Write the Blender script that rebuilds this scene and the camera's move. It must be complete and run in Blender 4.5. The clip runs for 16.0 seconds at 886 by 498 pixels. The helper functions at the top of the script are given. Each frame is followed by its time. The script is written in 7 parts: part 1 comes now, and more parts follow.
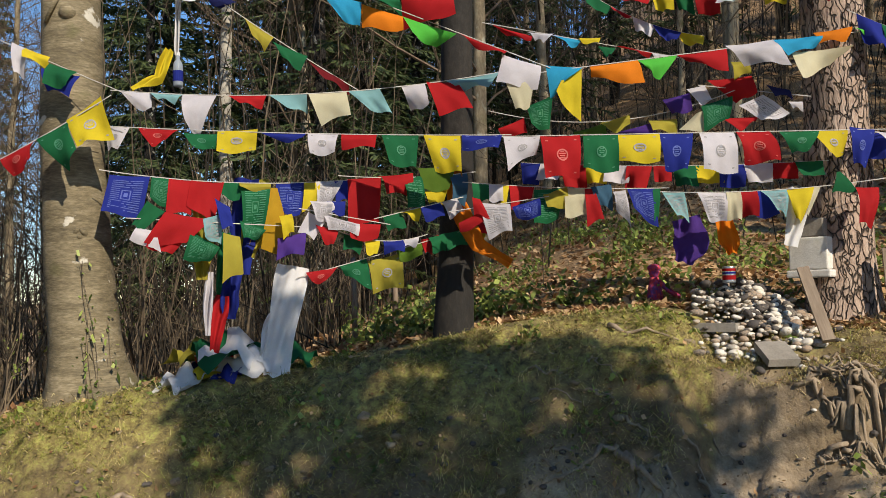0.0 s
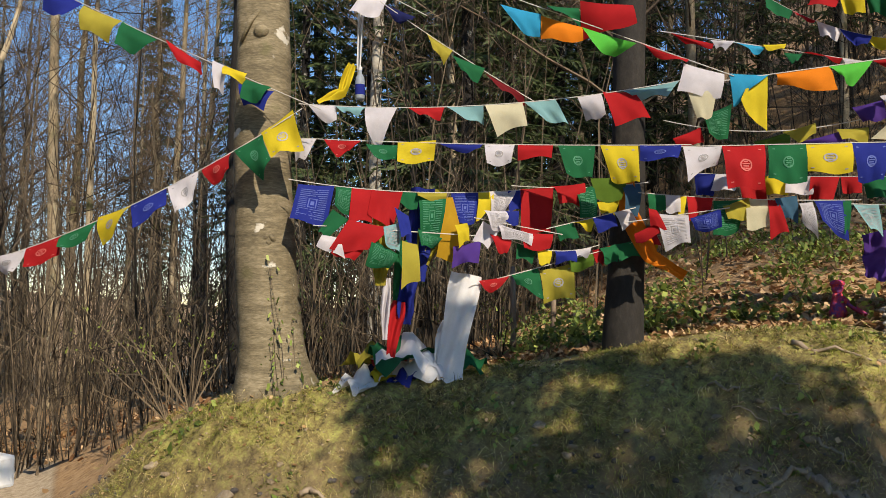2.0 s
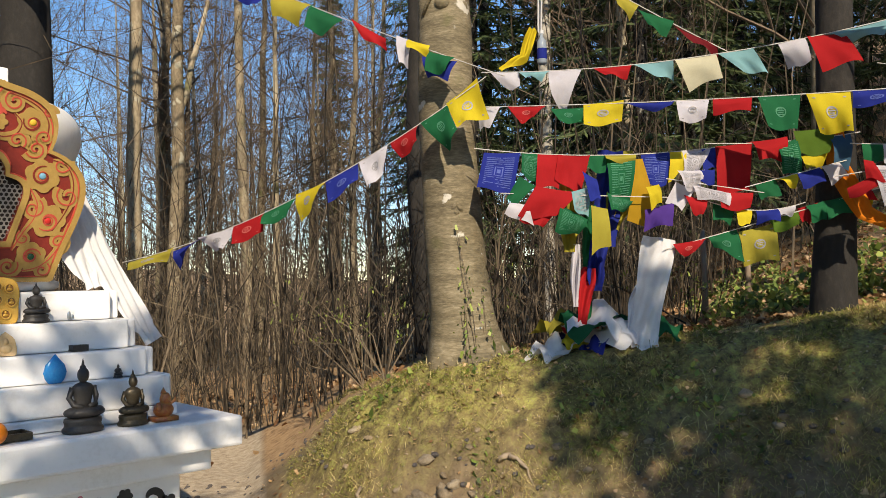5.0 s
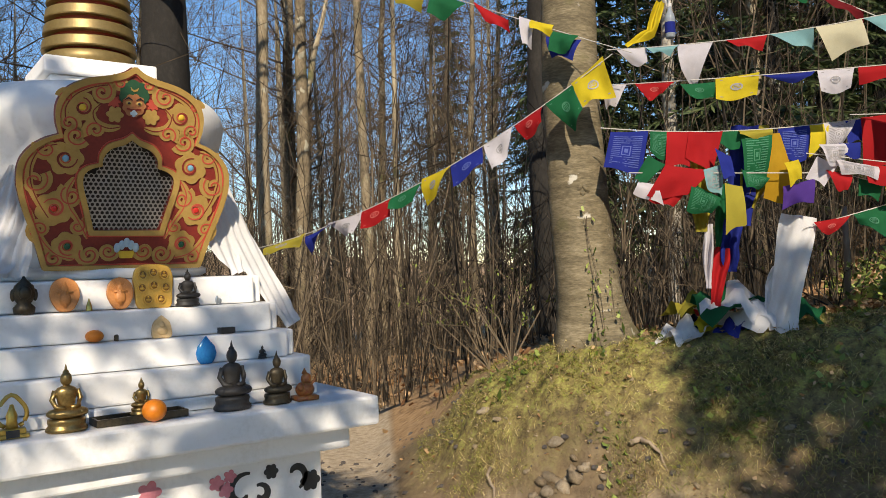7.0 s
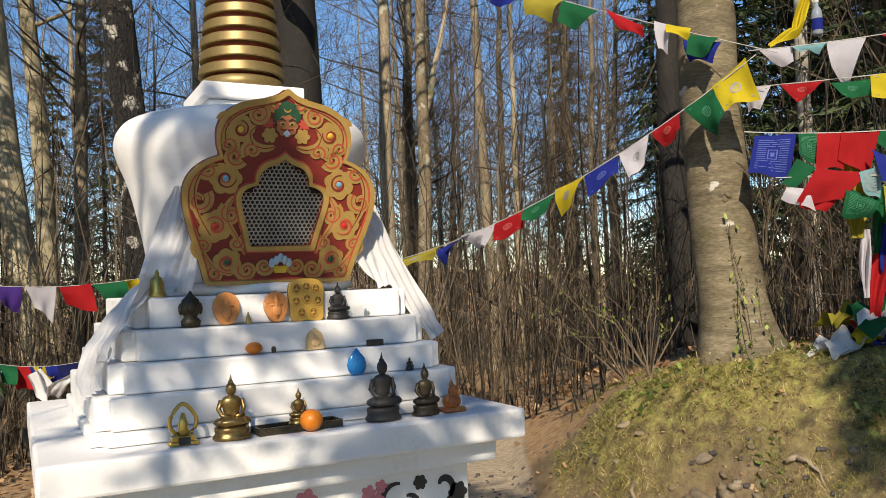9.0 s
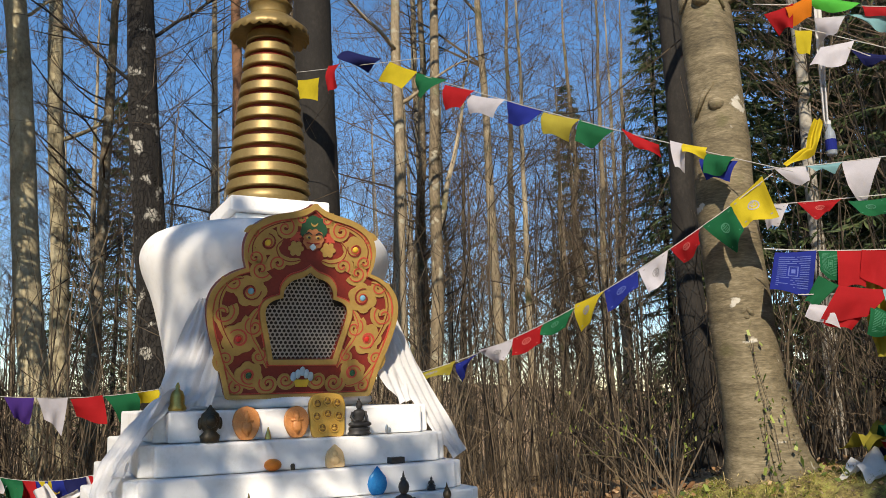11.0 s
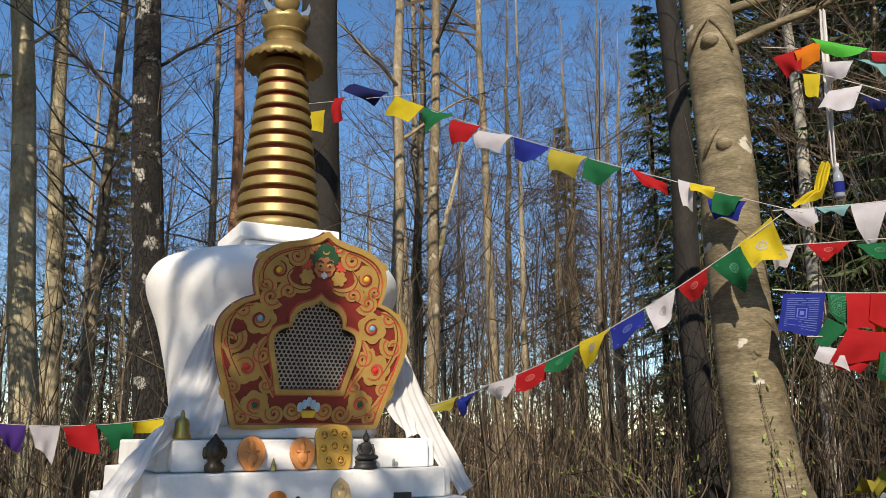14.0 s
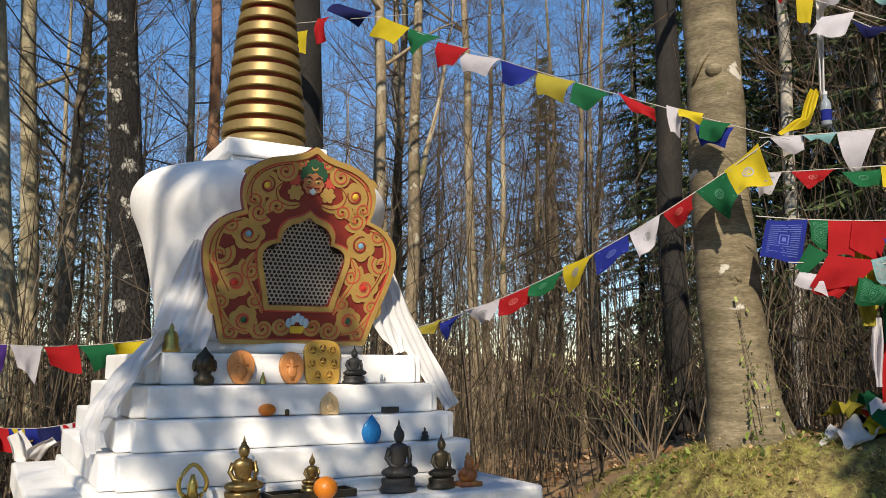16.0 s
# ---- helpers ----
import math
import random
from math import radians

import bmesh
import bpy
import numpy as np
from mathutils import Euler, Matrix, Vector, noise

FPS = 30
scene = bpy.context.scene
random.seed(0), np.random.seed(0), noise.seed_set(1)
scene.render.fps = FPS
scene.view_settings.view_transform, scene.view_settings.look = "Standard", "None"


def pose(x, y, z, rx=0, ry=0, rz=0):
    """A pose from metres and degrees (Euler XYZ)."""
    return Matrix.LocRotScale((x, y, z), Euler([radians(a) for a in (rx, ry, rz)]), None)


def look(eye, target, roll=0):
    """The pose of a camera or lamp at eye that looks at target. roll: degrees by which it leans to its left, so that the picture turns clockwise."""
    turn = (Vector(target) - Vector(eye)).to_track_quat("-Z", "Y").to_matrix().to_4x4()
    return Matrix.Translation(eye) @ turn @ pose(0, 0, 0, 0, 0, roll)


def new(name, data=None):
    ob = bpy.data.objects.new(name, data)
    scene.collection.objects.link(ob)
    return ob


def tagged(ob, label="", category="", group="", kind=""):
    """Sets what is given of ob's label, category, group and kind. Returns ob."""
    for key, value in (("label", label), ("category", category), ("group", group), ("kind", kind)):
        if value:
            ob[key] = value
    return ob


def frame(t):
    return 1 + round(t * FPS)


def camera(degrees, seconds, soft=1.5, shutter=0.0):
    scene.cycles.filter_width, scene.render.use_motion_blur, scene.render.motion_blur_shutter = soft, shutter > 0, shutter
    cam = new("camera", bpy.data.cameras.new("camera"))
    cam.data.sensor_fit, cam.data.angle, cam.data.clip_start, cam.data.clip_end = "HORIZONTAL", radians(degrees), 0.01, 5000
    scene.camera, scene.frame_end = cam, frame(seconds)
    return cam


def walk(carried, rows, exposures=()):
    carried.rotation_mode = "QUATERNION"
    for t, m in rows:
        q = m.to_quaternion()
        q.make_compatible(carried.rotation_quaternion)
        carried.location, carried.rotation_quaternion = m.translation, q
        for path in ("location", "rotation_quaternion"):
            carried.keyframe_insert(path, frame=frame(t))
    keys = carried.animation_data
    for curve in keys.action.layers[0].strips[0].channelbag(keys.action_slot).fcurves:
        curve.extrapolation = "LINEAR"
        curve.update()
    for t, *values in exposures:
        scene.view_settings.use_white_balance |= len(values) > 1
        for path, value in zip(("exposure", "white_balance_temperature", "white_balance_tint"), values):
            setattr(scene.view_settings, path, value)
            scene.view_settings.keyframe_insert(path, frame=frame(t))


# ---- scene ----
cam = camera(56.6, 16.0, soft=0.85)
PATH = [
    (0, (-0.648, -4.667, 1.715), (1.146, -3.79, 1.829), -1.3),
    (0.5, (-0.671, -4.653, 1.75), (1.098, -3.727, 1.867), -0.9),
    (1, (-0.733, -4.548, 1.725), (1.008, -3.573, 1.853), -0.6),
    (1.5, (-0.778, -4.49, 1.696), (0.91, -3.425, 1.833), -0.3),
    (2, (-0.836, -4.422, 1.718), (0.803, -3.284, 1.857), 0.2),
    (2.5, (-0.86, -4.382, 1.722), (0.726, -3.171, 1.851), 0.4),
    (3, (-0.867, -4.363, 1.695), (0.671, -3.089, 1.808), 0.0),
    (3.5, (-0.87, -4.335, 1.668), (0.628, -3.02, 1.778), -0.3),
    (4, (-0.875, -4.305, 1.675), (0.583, -2.941, 1.777), -0.6),
    (6.5, (-0.931, -4.265, 1.678), (0.308, -2.696, 1.724), -1.3),
    (7, (-0.947, -4.249, 1.685), (0.217, -2.623, 1.725), -1.5),
    (7.5, (-0.977, -4.233, 1.685), (0.1, -2.548, 1.728), -1.6),
    (8, (-1.005, -4.214, 1.693), (0.017, -2.496, 1.743), -1.6),
    (8.5, (-1.028, -4.195, 1.691), (-0.05, -2.452, 1.747), -1.8),
    (9, (-1.057, -4.175, 1.69), (-0.13, -2.405, 1.767), -2.1),
    (9.5, (-1.082, -4.165, 1.695), (-0.177, -2.388, 1.851), -2.4),
    (12, (-1.137, -4.101, 1.703), (-0.22, -2.374, 2.124), -0.7),
    (12.5, (-1.161, -4.082, 1.711), (-0.24, -2.366, 2.163), -0.5),
    (13, (-1.175, -4.07, 1.701), (-0.259, -2.357, 2.18), -0.1),
    (13.5, (-1.179, -4.053, 1.692), (-0.27, -2.336, 2.166), -0.1),
    (14, (-1.173, -4.059, 1.68), (-0.262, -2.333, 2.119), -0.3),
    (14.5, (-1.164, -4.056, 1.671), (-0.238, -2.33, 2.073), -0.4),
    (15, (-1.159, -4.06, 1.657), (-0.214, -2.336, 2.022), -0.2),
    (15.5, (-1.174, -4.033, 1.631), (-0.209, -2.312, 1.962), 0.2),
    (16, (-1.207, -4.014, 1.618), (-0.235, -2.288, 1.897), 0.2),
]
walk(cam, [(t, look(eye, target, roll)) for t, eye, target, roll in PATH], [(0, 0.2, 7050, 11), (2, 0.3, 7300, 12), (4, 0.38, 7400, 12), (7.5, 0.2, 7300, 12), (9, 0.2, 7250, 12), (12, 0.2, 7150, 12), (16, 0.2, 7150, 12)])

# ---- light ----
SUN_BEARING, SUN_HEIGHT = 212.0, 33.0
world = bpy.data.worlds.new("sky")
scene.world = world
world.use_nodes = True
wn = world.node_tree
sky = wn.nodes.new("ShaderNodeTexSky")
sky.sky_type = "NISHITA"
sky.sun_disc = False
sky.sun_elevation = radians(SUN_HEIGHT)
sky.sun_rotation = radians(SUN_BEARING)
sky.altitude, sky.air_density, sky.dust_density, sky.ozone_density = 1000, 1.0, 0.05, 3.0
deep = wn.nodes.new("ShaderNodeHueSaturation")
deep.inputs["Saturation"].default_value = 1.2
wn.links.new(sky.outputs[0], deep.inputs["Color"])
wn.links.new(deep.outputs[0], wn.nodes["Background"].inputs[0])
wn.nodes["Background"].inputs[1].default_value = 0.15
sb, se = radians(SUN_BEARING), radians(SUN_HEIGHT)
TO_SUN = Vector((math.sin(sb) * math.cos(se), math.cos(sb) * math.cos(se), math.sin(se)))
sun_data = bpy.data.lights.new("sun", "SUN")
sun_data.energy, sun_data.angle, sun_data.color = 5.0, radians(0.5), (1.0, 0.92, 0.79)
sun = new("sun", sun_data)
sun.matrix_world = look(TO_SUN * 50, (0, 0, 0))


# ---- materials ----
def material(name, stops, rough=0.8, scale=6.0, fine=60.0, bump=0.3, metal=0.0, stretch=(1, 1, 1), vary=0.0, island=0.0, depth=0.01, spec=0.5, through_light=0.0, coords="Object"):
    """A surface mottled at two scales between the colour stops, with bump; vary changes it from object to object."""
    m = bpy.data.materials.new(name)
    m.use_nodes = True
    t = m.node_tree
    n, l = t.nodes, t.links
    bs = n["Principled BSDF"]
    tc = n.new("ShaderNodeTexCoord")
    mp = n.new("ShaderNodeMapping")
    mp.inputs["Scale"].default_value = stretch
    l.new(tc.outputs[coords], mp.inputs[0])
    a, b = n.new("ShaderNodeTexNoise"), n.new("ShaderNodeTexNoise")
    for tex, sc, de in ((a, scale, 5.0), (b, fine, 4.0)):
        tex.inputs["Scale"].default_value = sc
        tex.inputs["Detail"].default_value = de
        tex.inputs["Roughness"].default_value = 0.65
        l.new(mp.outputs[0], tex.inputs["Vector"])
    mix = n.new("ShaderNodeMath")
    mix.operation = "MULTIPLY_ADD"
    mix.inputs[1].default_value = 0.45
    l.new(b.outputs[0], mix.inputs[0])
    sub = n.new("ShaderNodeMath")
    sub.operation = "MULTIPLY"
    sub.inputs[1].default_value = 0.55
    l.new(a.outputs[0], sub.inputs[0])
    l.new(sub.outputs[0], mix.inputs[2])
    fac = mix.outputs[0]
    if vary or island:
        src = n.new("ShaderNodeObjectInfo").outputs["Random"] if vary else n.new("ShaderNodeNewGeometry").outputs["Random Per Island"]
        sh = n.new("ShaderNodeMath")
        sh.operation = "MULTIPLY_ADD"
        sh.inputs[1].default_value = vary or island
        l.new(src, sh.inputs[0])
        l.new(fac, sh.inputs[2])
        sh2 = n.new("ShaderNodeMath")
        sh2.operation = "SUBTRACT"
        sh2.inputs[1].default_value = (vary or island) / 2
        l.new(sh.outputs[0], sh2.inputs[0])
        fac = sh2.outputs[0]
    ramp = n.new("ShaderNodeValToRGB")
    cr = ramp.color_ramp
    for i, c in enumerate(stops):
        pos = 0.3 + 0.4 * i / max(1, len(stops) - 1)
        e = cr.elements[i] if i < 2 else cr.elements.new(pos)
        e.position, e.color = pos, (*c, 1)
    l.new(fac, ramp.inputs[0])
    l.new(ramp.outputs[0], bs.inputs["Base Color"])
    bs.inputs["Roughness"].default_value = rough
    bs.inputs["Metallic"].default_value = metal
    bs.inputs["Specular IOR Level"].default_value = spec
    if bump:
        bp = n.new("ShaderNodeBump")
        bp.inputs["Strength"].default_value = bump
        bp.inputs["Distance"].default_value = depth
        l.new(mix.outputs[0], bp.inputs["Height"])
        l.new(bp.outputs[0], bs.inputs["Normal"])
    if through_light:
        tr = n.new("ShaderNodeBsdfTranslucent")
        l.new(ramp.outputs[0], tr.inputs[0])
        ms = n.new("ShaderNodeMixShader")
        ms.inputs[0].default_value = through_light
        l.new(bs.outputs[0], ms.inputs[1])
        l.new(tr.outputs[0], ms.inputs[2])
        l.new(ms.outputs[0], n["Material Output"].inputs[0])
    return m


def cloth(name, c, dark=0.75):
    return material(name, [tuple(x * dark for x in c), c], rough=0.85, scale=9, fine=300, bump=0.15, through_light=0.35, depth=0.002, spec=0.2, vary=0.25)


M = dict(
    white=material("white_limewash", [(0.68, 0.67, 0.64), (0.8, 0.8, 0.79), (0.83, 0.83, 0.82)], rough=0.7, scale=3, fine=40, bump=0.25, depth=0.006),
    gold=material("gold_paint", [(0.20, 0.14, 0.05), (0.31, 0.225, 0.09)], rough=0.45, scale=5, fine=50, metal=0.5, bump=0.1),
    ochre=material("ochre_gold_paint", [(0.35, 0.215, 0.055), (0.48, 0.315, 0.095)], rough=0.5, scale=12, fine=80, metal=0.15, bump=0.1),
    maroon=material("maroon_paint", [(0.15, 0.016, 0.012), (0.25, 0.028, 0.018)], rough=0.5, scale=10, fine=80, bump=0.1),
    red_line=material("red_paint", [(0.42, 0.05, 0.03), (0.55, 0.09, 0.06)], rough=0.5, bump=0.1),
    black=material("black_paint", [(0.015, 0.016, 0.016), (0.03, 0.03, 0.03)], rough=0.5, bump=0.1),
    bark_beech=material("beech_bark", [(0.035, 0.028, 0.016), (0.155, 0.126, 0.074), (0.33, 0.275, 0.18)], rough=0.85, scale=2.5, fine=22, bump=0.55, stretch=(1, 1, 4.5)),
    # dark bark by nature, its colour lowered further to carry the trunk's shade
    bark_dark=material("dark_bark", [(0.007, 0.006, 0.006), (0.018, 0.016, 0.014), (0.045, 0.042, 0.036)], rough=0.95, scale=8, fine=30, bump=0.8, stretch=(1, 1, 0.3), depth=0.03),
    bark_pine=material("pine_bark", [(0.14, 0.10, 0.075), (0.38, 0.28, 0.22), (0.50, 0.40, 0.32)], rough=0.95, scale=9, fine=40, bump=0.9, stretch=(1, 1, 0.35), depth=0.04),
    bark_grey=material("grey_bark", [(0.085, 0.066, 0.042), (0.25, 0.20, 0.13), (0.42, 0.36, 0.25)], rough=0.9, scale=2, fine=22, bump=0.6, stretch=(1, 1, 0.5), vary=0.25),
    twig=material("bare_twigs", [(0.05, 0.036, 0.024), (0.17, 0.126, 0.084)], rough=0.9, scale=1.0, fine=9, bump=0, island=0.3),
    stem=material("thicket_stems", [(0.012, 0.009, 0.006), (0.05, 0.037, 0.024), (0.17, 0.13, 0.085)], rough=0.9, scale=0.8, fine=9, bump=0, island=0.4),
    needle=material("conifer_needles", [(0.015, 0.032, 0.012), (0.05, 0.082, 0.026), (0.11, 0.14, 0.045)], rough=0.7, scale=2, fine=20, bump=0, island=0.35, through_light=0.2),
    soil=material("forest_soil", [(0.055, 0.038, 0.022), (0.15, 0.105, 0.06), (0.24, 0.18, 0.10)], rough=0.95, scale=1.4, fine=22, bump=0.9, depth=0.04),
)

CLOTH = {k: cloth("cloth_" + n, c) for k, n, c in (
    ("b", "blue", (0.018, 0.032, 0.27)), ("w", "white", (0.64, 0.62, 0.67)), ("r", "red", (0.43, 0.014, 0.018)), ("g", "green", (0.010, 0.135, 0.052)),
    ("y", "yellow", (0.66, 0.52, 0.03)), ("o", "orange", (0.78, 0.22, 0.015)), ("t", "pale_teal", (0.22, 0.44, 0.47)), ("c", "cream", (0.64, 0.60, 0.42)),
    ("l", "lime", (0.09, 0.55, 0.07)), ("s", "sky_blue", (0.02, 0.34, 0.60)), ("p", "purple", (0.08, 0.035, 0.24)), ("n", "navy", (0.012, 0.016, 0.09)),
    ("m", "maroon", (0.16, 0.01, 0.015)), ("u", "mustard", (0.50, 0.29, 0.02)), ("d", "olive_green", (0.09, 0.17, 0.02)), ("v", "steel_blue", (0.045, 0.12, 0.20)), ("k", "khaki_yellow", (0.42, 0.36, 0.05)))}
M.update(
    ink=material("flag_ink", [(0.21, 0.21, 0.22), (0.34, 0.33, 0.34)], rough=0.8, bump=0),
    ink_r=material("print_on_red", [(0.44, 0.06, 0.055), (0.48, 0.10, 0.09)], rough=0.8, bump=0),
    ink_b=material("print_on_blue", [(0.05, 0.08, 0.33), (0.09, 0.13, 0.40)], rough=0.8, bump=0),
    ink_g=material("print_on_green", [(0.025, 0.17, 0.085), (0.05, 0.21, 0.12)], rough=0.8, bump=0),
    cord=material("cord", [(0.35, 0.33, 0.30), (0.6, 0.58, 0.54)], rough=0.9, bump=0),
    scarf=material("white_scarf", [(0.66, 0.66, 0.67), (0.8, 0.8, 0.8)], rough=0.75, scale=6, fine=120, bump=0.1, through_light=0.3, depth=0.002),
    bronze=material("bronze", [(0.10, 0.065, 0.025), (0.27, 0.18, 0.07)], rough=0.38, scale=25, fine=120, metal=0.85, bump=0.15),
    brass=material("polished_brass", [(0.45, 0.30, 0.07), (0.65, 0.46, 0.13)], rough=0.3, scale=25, fine=120, metal=0.9, bump=0.15),
    old_brass=material("old_brass", [(0.16, 0.10, 0.035), (0.40, 0.28, 0.11)], rough=0.33, scale=25, fine=120, metal=0.85, bump=0.15),
    mask_paint=material("painted_mask", [(0.30, 0.10, 0.04), (0.45, 0.20, 0.08)], rough=0.5, scale=30, bump=0.1),
    iron=material("blackened_statue", [(0.018, 0.017, 0.016), (0.05, 0.045, 0.04)], rough=0.5, scale=25, fine=150, bump=0.25),
    dark_bronze=material("dark_bronze", [(0.03, 0.027, 0.02), (0.11, 0.085, 0.05)], rough=0.42, scale=20, fine=120, metal=0.6, bump=0.25),
    terracotta=material("orange_clay", [(0.50, 0.17, 0.04), (0.72, 0.32, 0.10)], rough=0.45, scale=30, fine=160, bump=0.3),
    shaded_clay=material("shaded_clay", [(0.16, 0.07, 0.015), (0.26, 0.13, 0.03)], rough=0.5, scale=30, bump=0.2),
    gilt_clay=material("gilded_clay", [(0.50, 0.27, 0.04), (0.66, 0.40, 0.08)], rough=0.4, scale=30, fine=160, metal=0.3, bump=0.2),
    peel=material("orange_peel", [(0.62, 0.16, 0.01), (0.75, 0.24, 0.015)], rough=0.4, scale=30, fine=220, bump=0.3, depth=0.002),
    blue_glass=material("blue_resin", [(0.01, 0.16, 0.50), (0.03, 0.33, 0.70)], rough=0.15, scale=20, fine=90, bump=0.05, through_light=0.3),
    gem_blue=material("blue_stone", [(0.10, 0.28, 0.42), (0.22, 0.45, 0.58)], rough=0.2, bump=0),
    gem_red=material("red_stone", [(0.45, 0.02, 0.02), (0.6, 0.04, 0.03)], rough=0.2, bump=0),
    gem_green=material("green_stone", [(0.01, 0.06, 0.03), (0.03, 0.13, 0.06)], rough=0.2, bump=0),
    pale_blue=material("pale_blue_paint", [(0.30, 0.45, 0.55), (0.5, 0.62, 0.68)], rough=0.5, bump=0.05),
    green_paint=material("green_paint", [(0.01, 0.05, 0.025), (0.02, 0.10, 0.045)], rough=0.5, bump=0.05),
    yellow_paint=material("yellow_paint", [(0.6, 0.38, 0.03), (0.72, 0.5, 0.05)], rough=0.5, bump=0.05),
    pink_paint=material("pink_paint", [(0.55, 0.16, 0.2), (0.66, 0.26, 0.3)], rough=0.5, bump=0.05),
    steel=material("perforated_metal", [(0.30, 0.29, 0.27), (0.45, 0.44, 0.42)], rough=0.45, metal=0.6, bump=0.1),
    hollow=material("shaded_inside", [(0.02, 0.017, 0.014), (0.04, 0.035, 0.03)], rough=0.9, bump=0),
    silver=material("silvered_metal", [(0.35, 0.40, 0.44), (0.55, 0.6, 0.63)], rough=0.3, metal=0.8, bump=0.05),
    stone=material("grey_pebbles", [(0.07, 0.06, 0.055), (0.22, 0.19, 0.155), (0.38, 0.26, 0.17), (0.33, 0.29, 0.24), (0.62, 0.58, 0.51)], rough=0.85, scale=6, fine=60, bump=0.4, vary=0.9),
    wood=material("weathered_plank", [(0.14, 0.10, 0.07), (0.33, 0.26, 0.19)], rough=0.85, scale=6, fine=60, stretch=(1, 1, 0.12), bump=0.4),
    carved=material("carved_pale_stone", [(0.48, 0.46, 0.41), (0.72, 0.70, 0.65)], rough=0.85, scale=14, fine=90, bump=0.5),
    earth_stone=material("earthy_stone", [(0.17, 0.125, 0.075), (0.29, 0.225, 0.145), (0.40, 0.33, 0.235)], rough=0.9, scale=7, fine=60, bump=0.7, depth=0.02, vary=0.3),
    # near-black because the shade on these trunks is put into the bark colour
    bark_shade=material("shade_darkened_bark", [(0.007, 0.006, 0.005), (0.014, 0.012, 0.010), (0.032, 0.028, 0.023)], rough=0.9, scale=4, fine=30, bump=0.5, stretch=(1, 1, 0.6), depth=0.02),
    bark_red=material("reddish_bark", [(0.16, 0.075, 0.04), (0.34, 0.18, 0.10)], rough=0.9, scale=4, fine=24, bump=0.5, stretch=(1, 1, 0.4), depth=0.02),
    bark_lichen=material("lichen_spotted_bark", [(0.16, 0.13, 0.08), (0.38, 0.33, 0.21), (0.56, 0.51, 0.36)], rough=0.9, scale=4, fine=24, bump=0.5, stretch=(1, 1, 0.7), depth=0.02),
    bark_pale=material("pale_bark", [(0.26, 0.24, 0.20), (0.46, 0.43, 0.37)], rough=0.85, scale=4, fine=24, bump=0.4, stretch=(1, 1, 1.4)),
    straw=material("dry_grass_blades", [(0.11, 0.075, 0.028), (0.40, 0.30, 0.11), (0.74, 0.62, 0.30)], rough=0.8, scale=1.5, fine=9, bump=0, island=0.5, through_light=0.25),
    blade=material("green_grass_blades", [(0.06, 0.085, 0.012), (0.22, 0.26, 0.035), (0.42, 0.43, 0.08)], rough=0.7, scale=1.5, fine=9, bump=0, island=0.5, through_light=0.3),
    leaf=material("dry_leaves", [(0.18, 0.085, 0.035), (0.42, 0.25, 0.115), (0.58, 0.40, 0.23)], rough=0.75, scale=2, fine=9, bump=0, island=0.7, through_light=0.2),
    green_leaf=material("bramble_leaf", [(0.07, 0.11, 0.022), (0.20, 0.28, 0.055), (0.36, 0.43, 0.11)], rough=0.55, scale=2, fine=9, bump=0, island=0.5, through_light=0.3),
    bud=material("young_leaf", [(0.16, 0.22, 0.04), (0.34, 0.40, 0.10)], rough=0.5, bump=0, island=0.4, through_light=0.4),
    far_stem=material("distant_stems", [(0.022, 0.016, 0.011), (0.085, 0.062, 0.04), (0.20, 0.155, 0.10)], rough=0.9, scale=0.5, fine=6, bump=0, island=0.5),
    crumb=material("earth_crumb", [(0.12, 0.088, 0.052), (0.22, 0.165, 0.10), (0.34, 0.27, 0.18)], rough=0.95, scale=8, fine=40, bump=0.3, island=0.7),
    pebble_mix=material("mixed_pebbles", [(0.10, 0.09, 0.08), (0.32, 0.25, 0.18), (0.42, 0.36, 0.28), (0.62, 0.59, 0.53)], rough=0.85, scale=6, fine=60, bump=0.3, island=0.9),
    root=material("bare_root", [(0.18, 0.135, 0.09), (0.36, 0.285, 0.205)], rough=0.85, scale=12, fine=70, bump=0.5),
    slate=material("grey_slate", [(0.17, 0.155, 0.13), (0.32, 0.29, 0.25)], rough=0.85, scale=12, fine=90, bump=0.4),
    clear=material("clear_plastic", [(0.35, 0.42, 0.5), (0.5, 0.56, 0.62)], rough=0.15, bump=0, through_light=0.5),
)


def blotch(m, colour, scale, low, high, stretch=(1, 1, 1)):
    """Adds lichen-like blotches with a ragged edge to a material."""
    n, l = m.node_tree.nodes, m.node_tree.links
    bs = n["Principled BSDF"]
    tc, mp, tex, ramp, mx = (n.new("ShaderNode" + k) for k in ("TexCoord", "Mapping", "TexNoise", "ValToRGB", "Mix"))
    mp.inputs["Scale"].default_value = stretch
    l.new(tc.outputs["Object"], mp.inputs[0])
    l.new(mp.outputs[0], tex.inputs["Vector"])
    tex.inputs["Scale"].default_value, tex.inputs["Detail"].default_value = scale, 7
    ramp.color_ramp.elements[0].position, ramp.color_ramp.elements[1].position = low, high
    l.new(tex.outputs[0], ramp.inputs[0])
    mx.data_type = "RGBA"
    l.new(ramp.outputs[0], mx.inputs["Factor"])
    l.new(bs.inputs["Base Color"].links[0].from_socket, mx.inputs["A"])
    mx.inputs["B"].default_value = (*colour, 1)
    l.new(mx.outputs["Result"], bs.inputs["Base Color"])


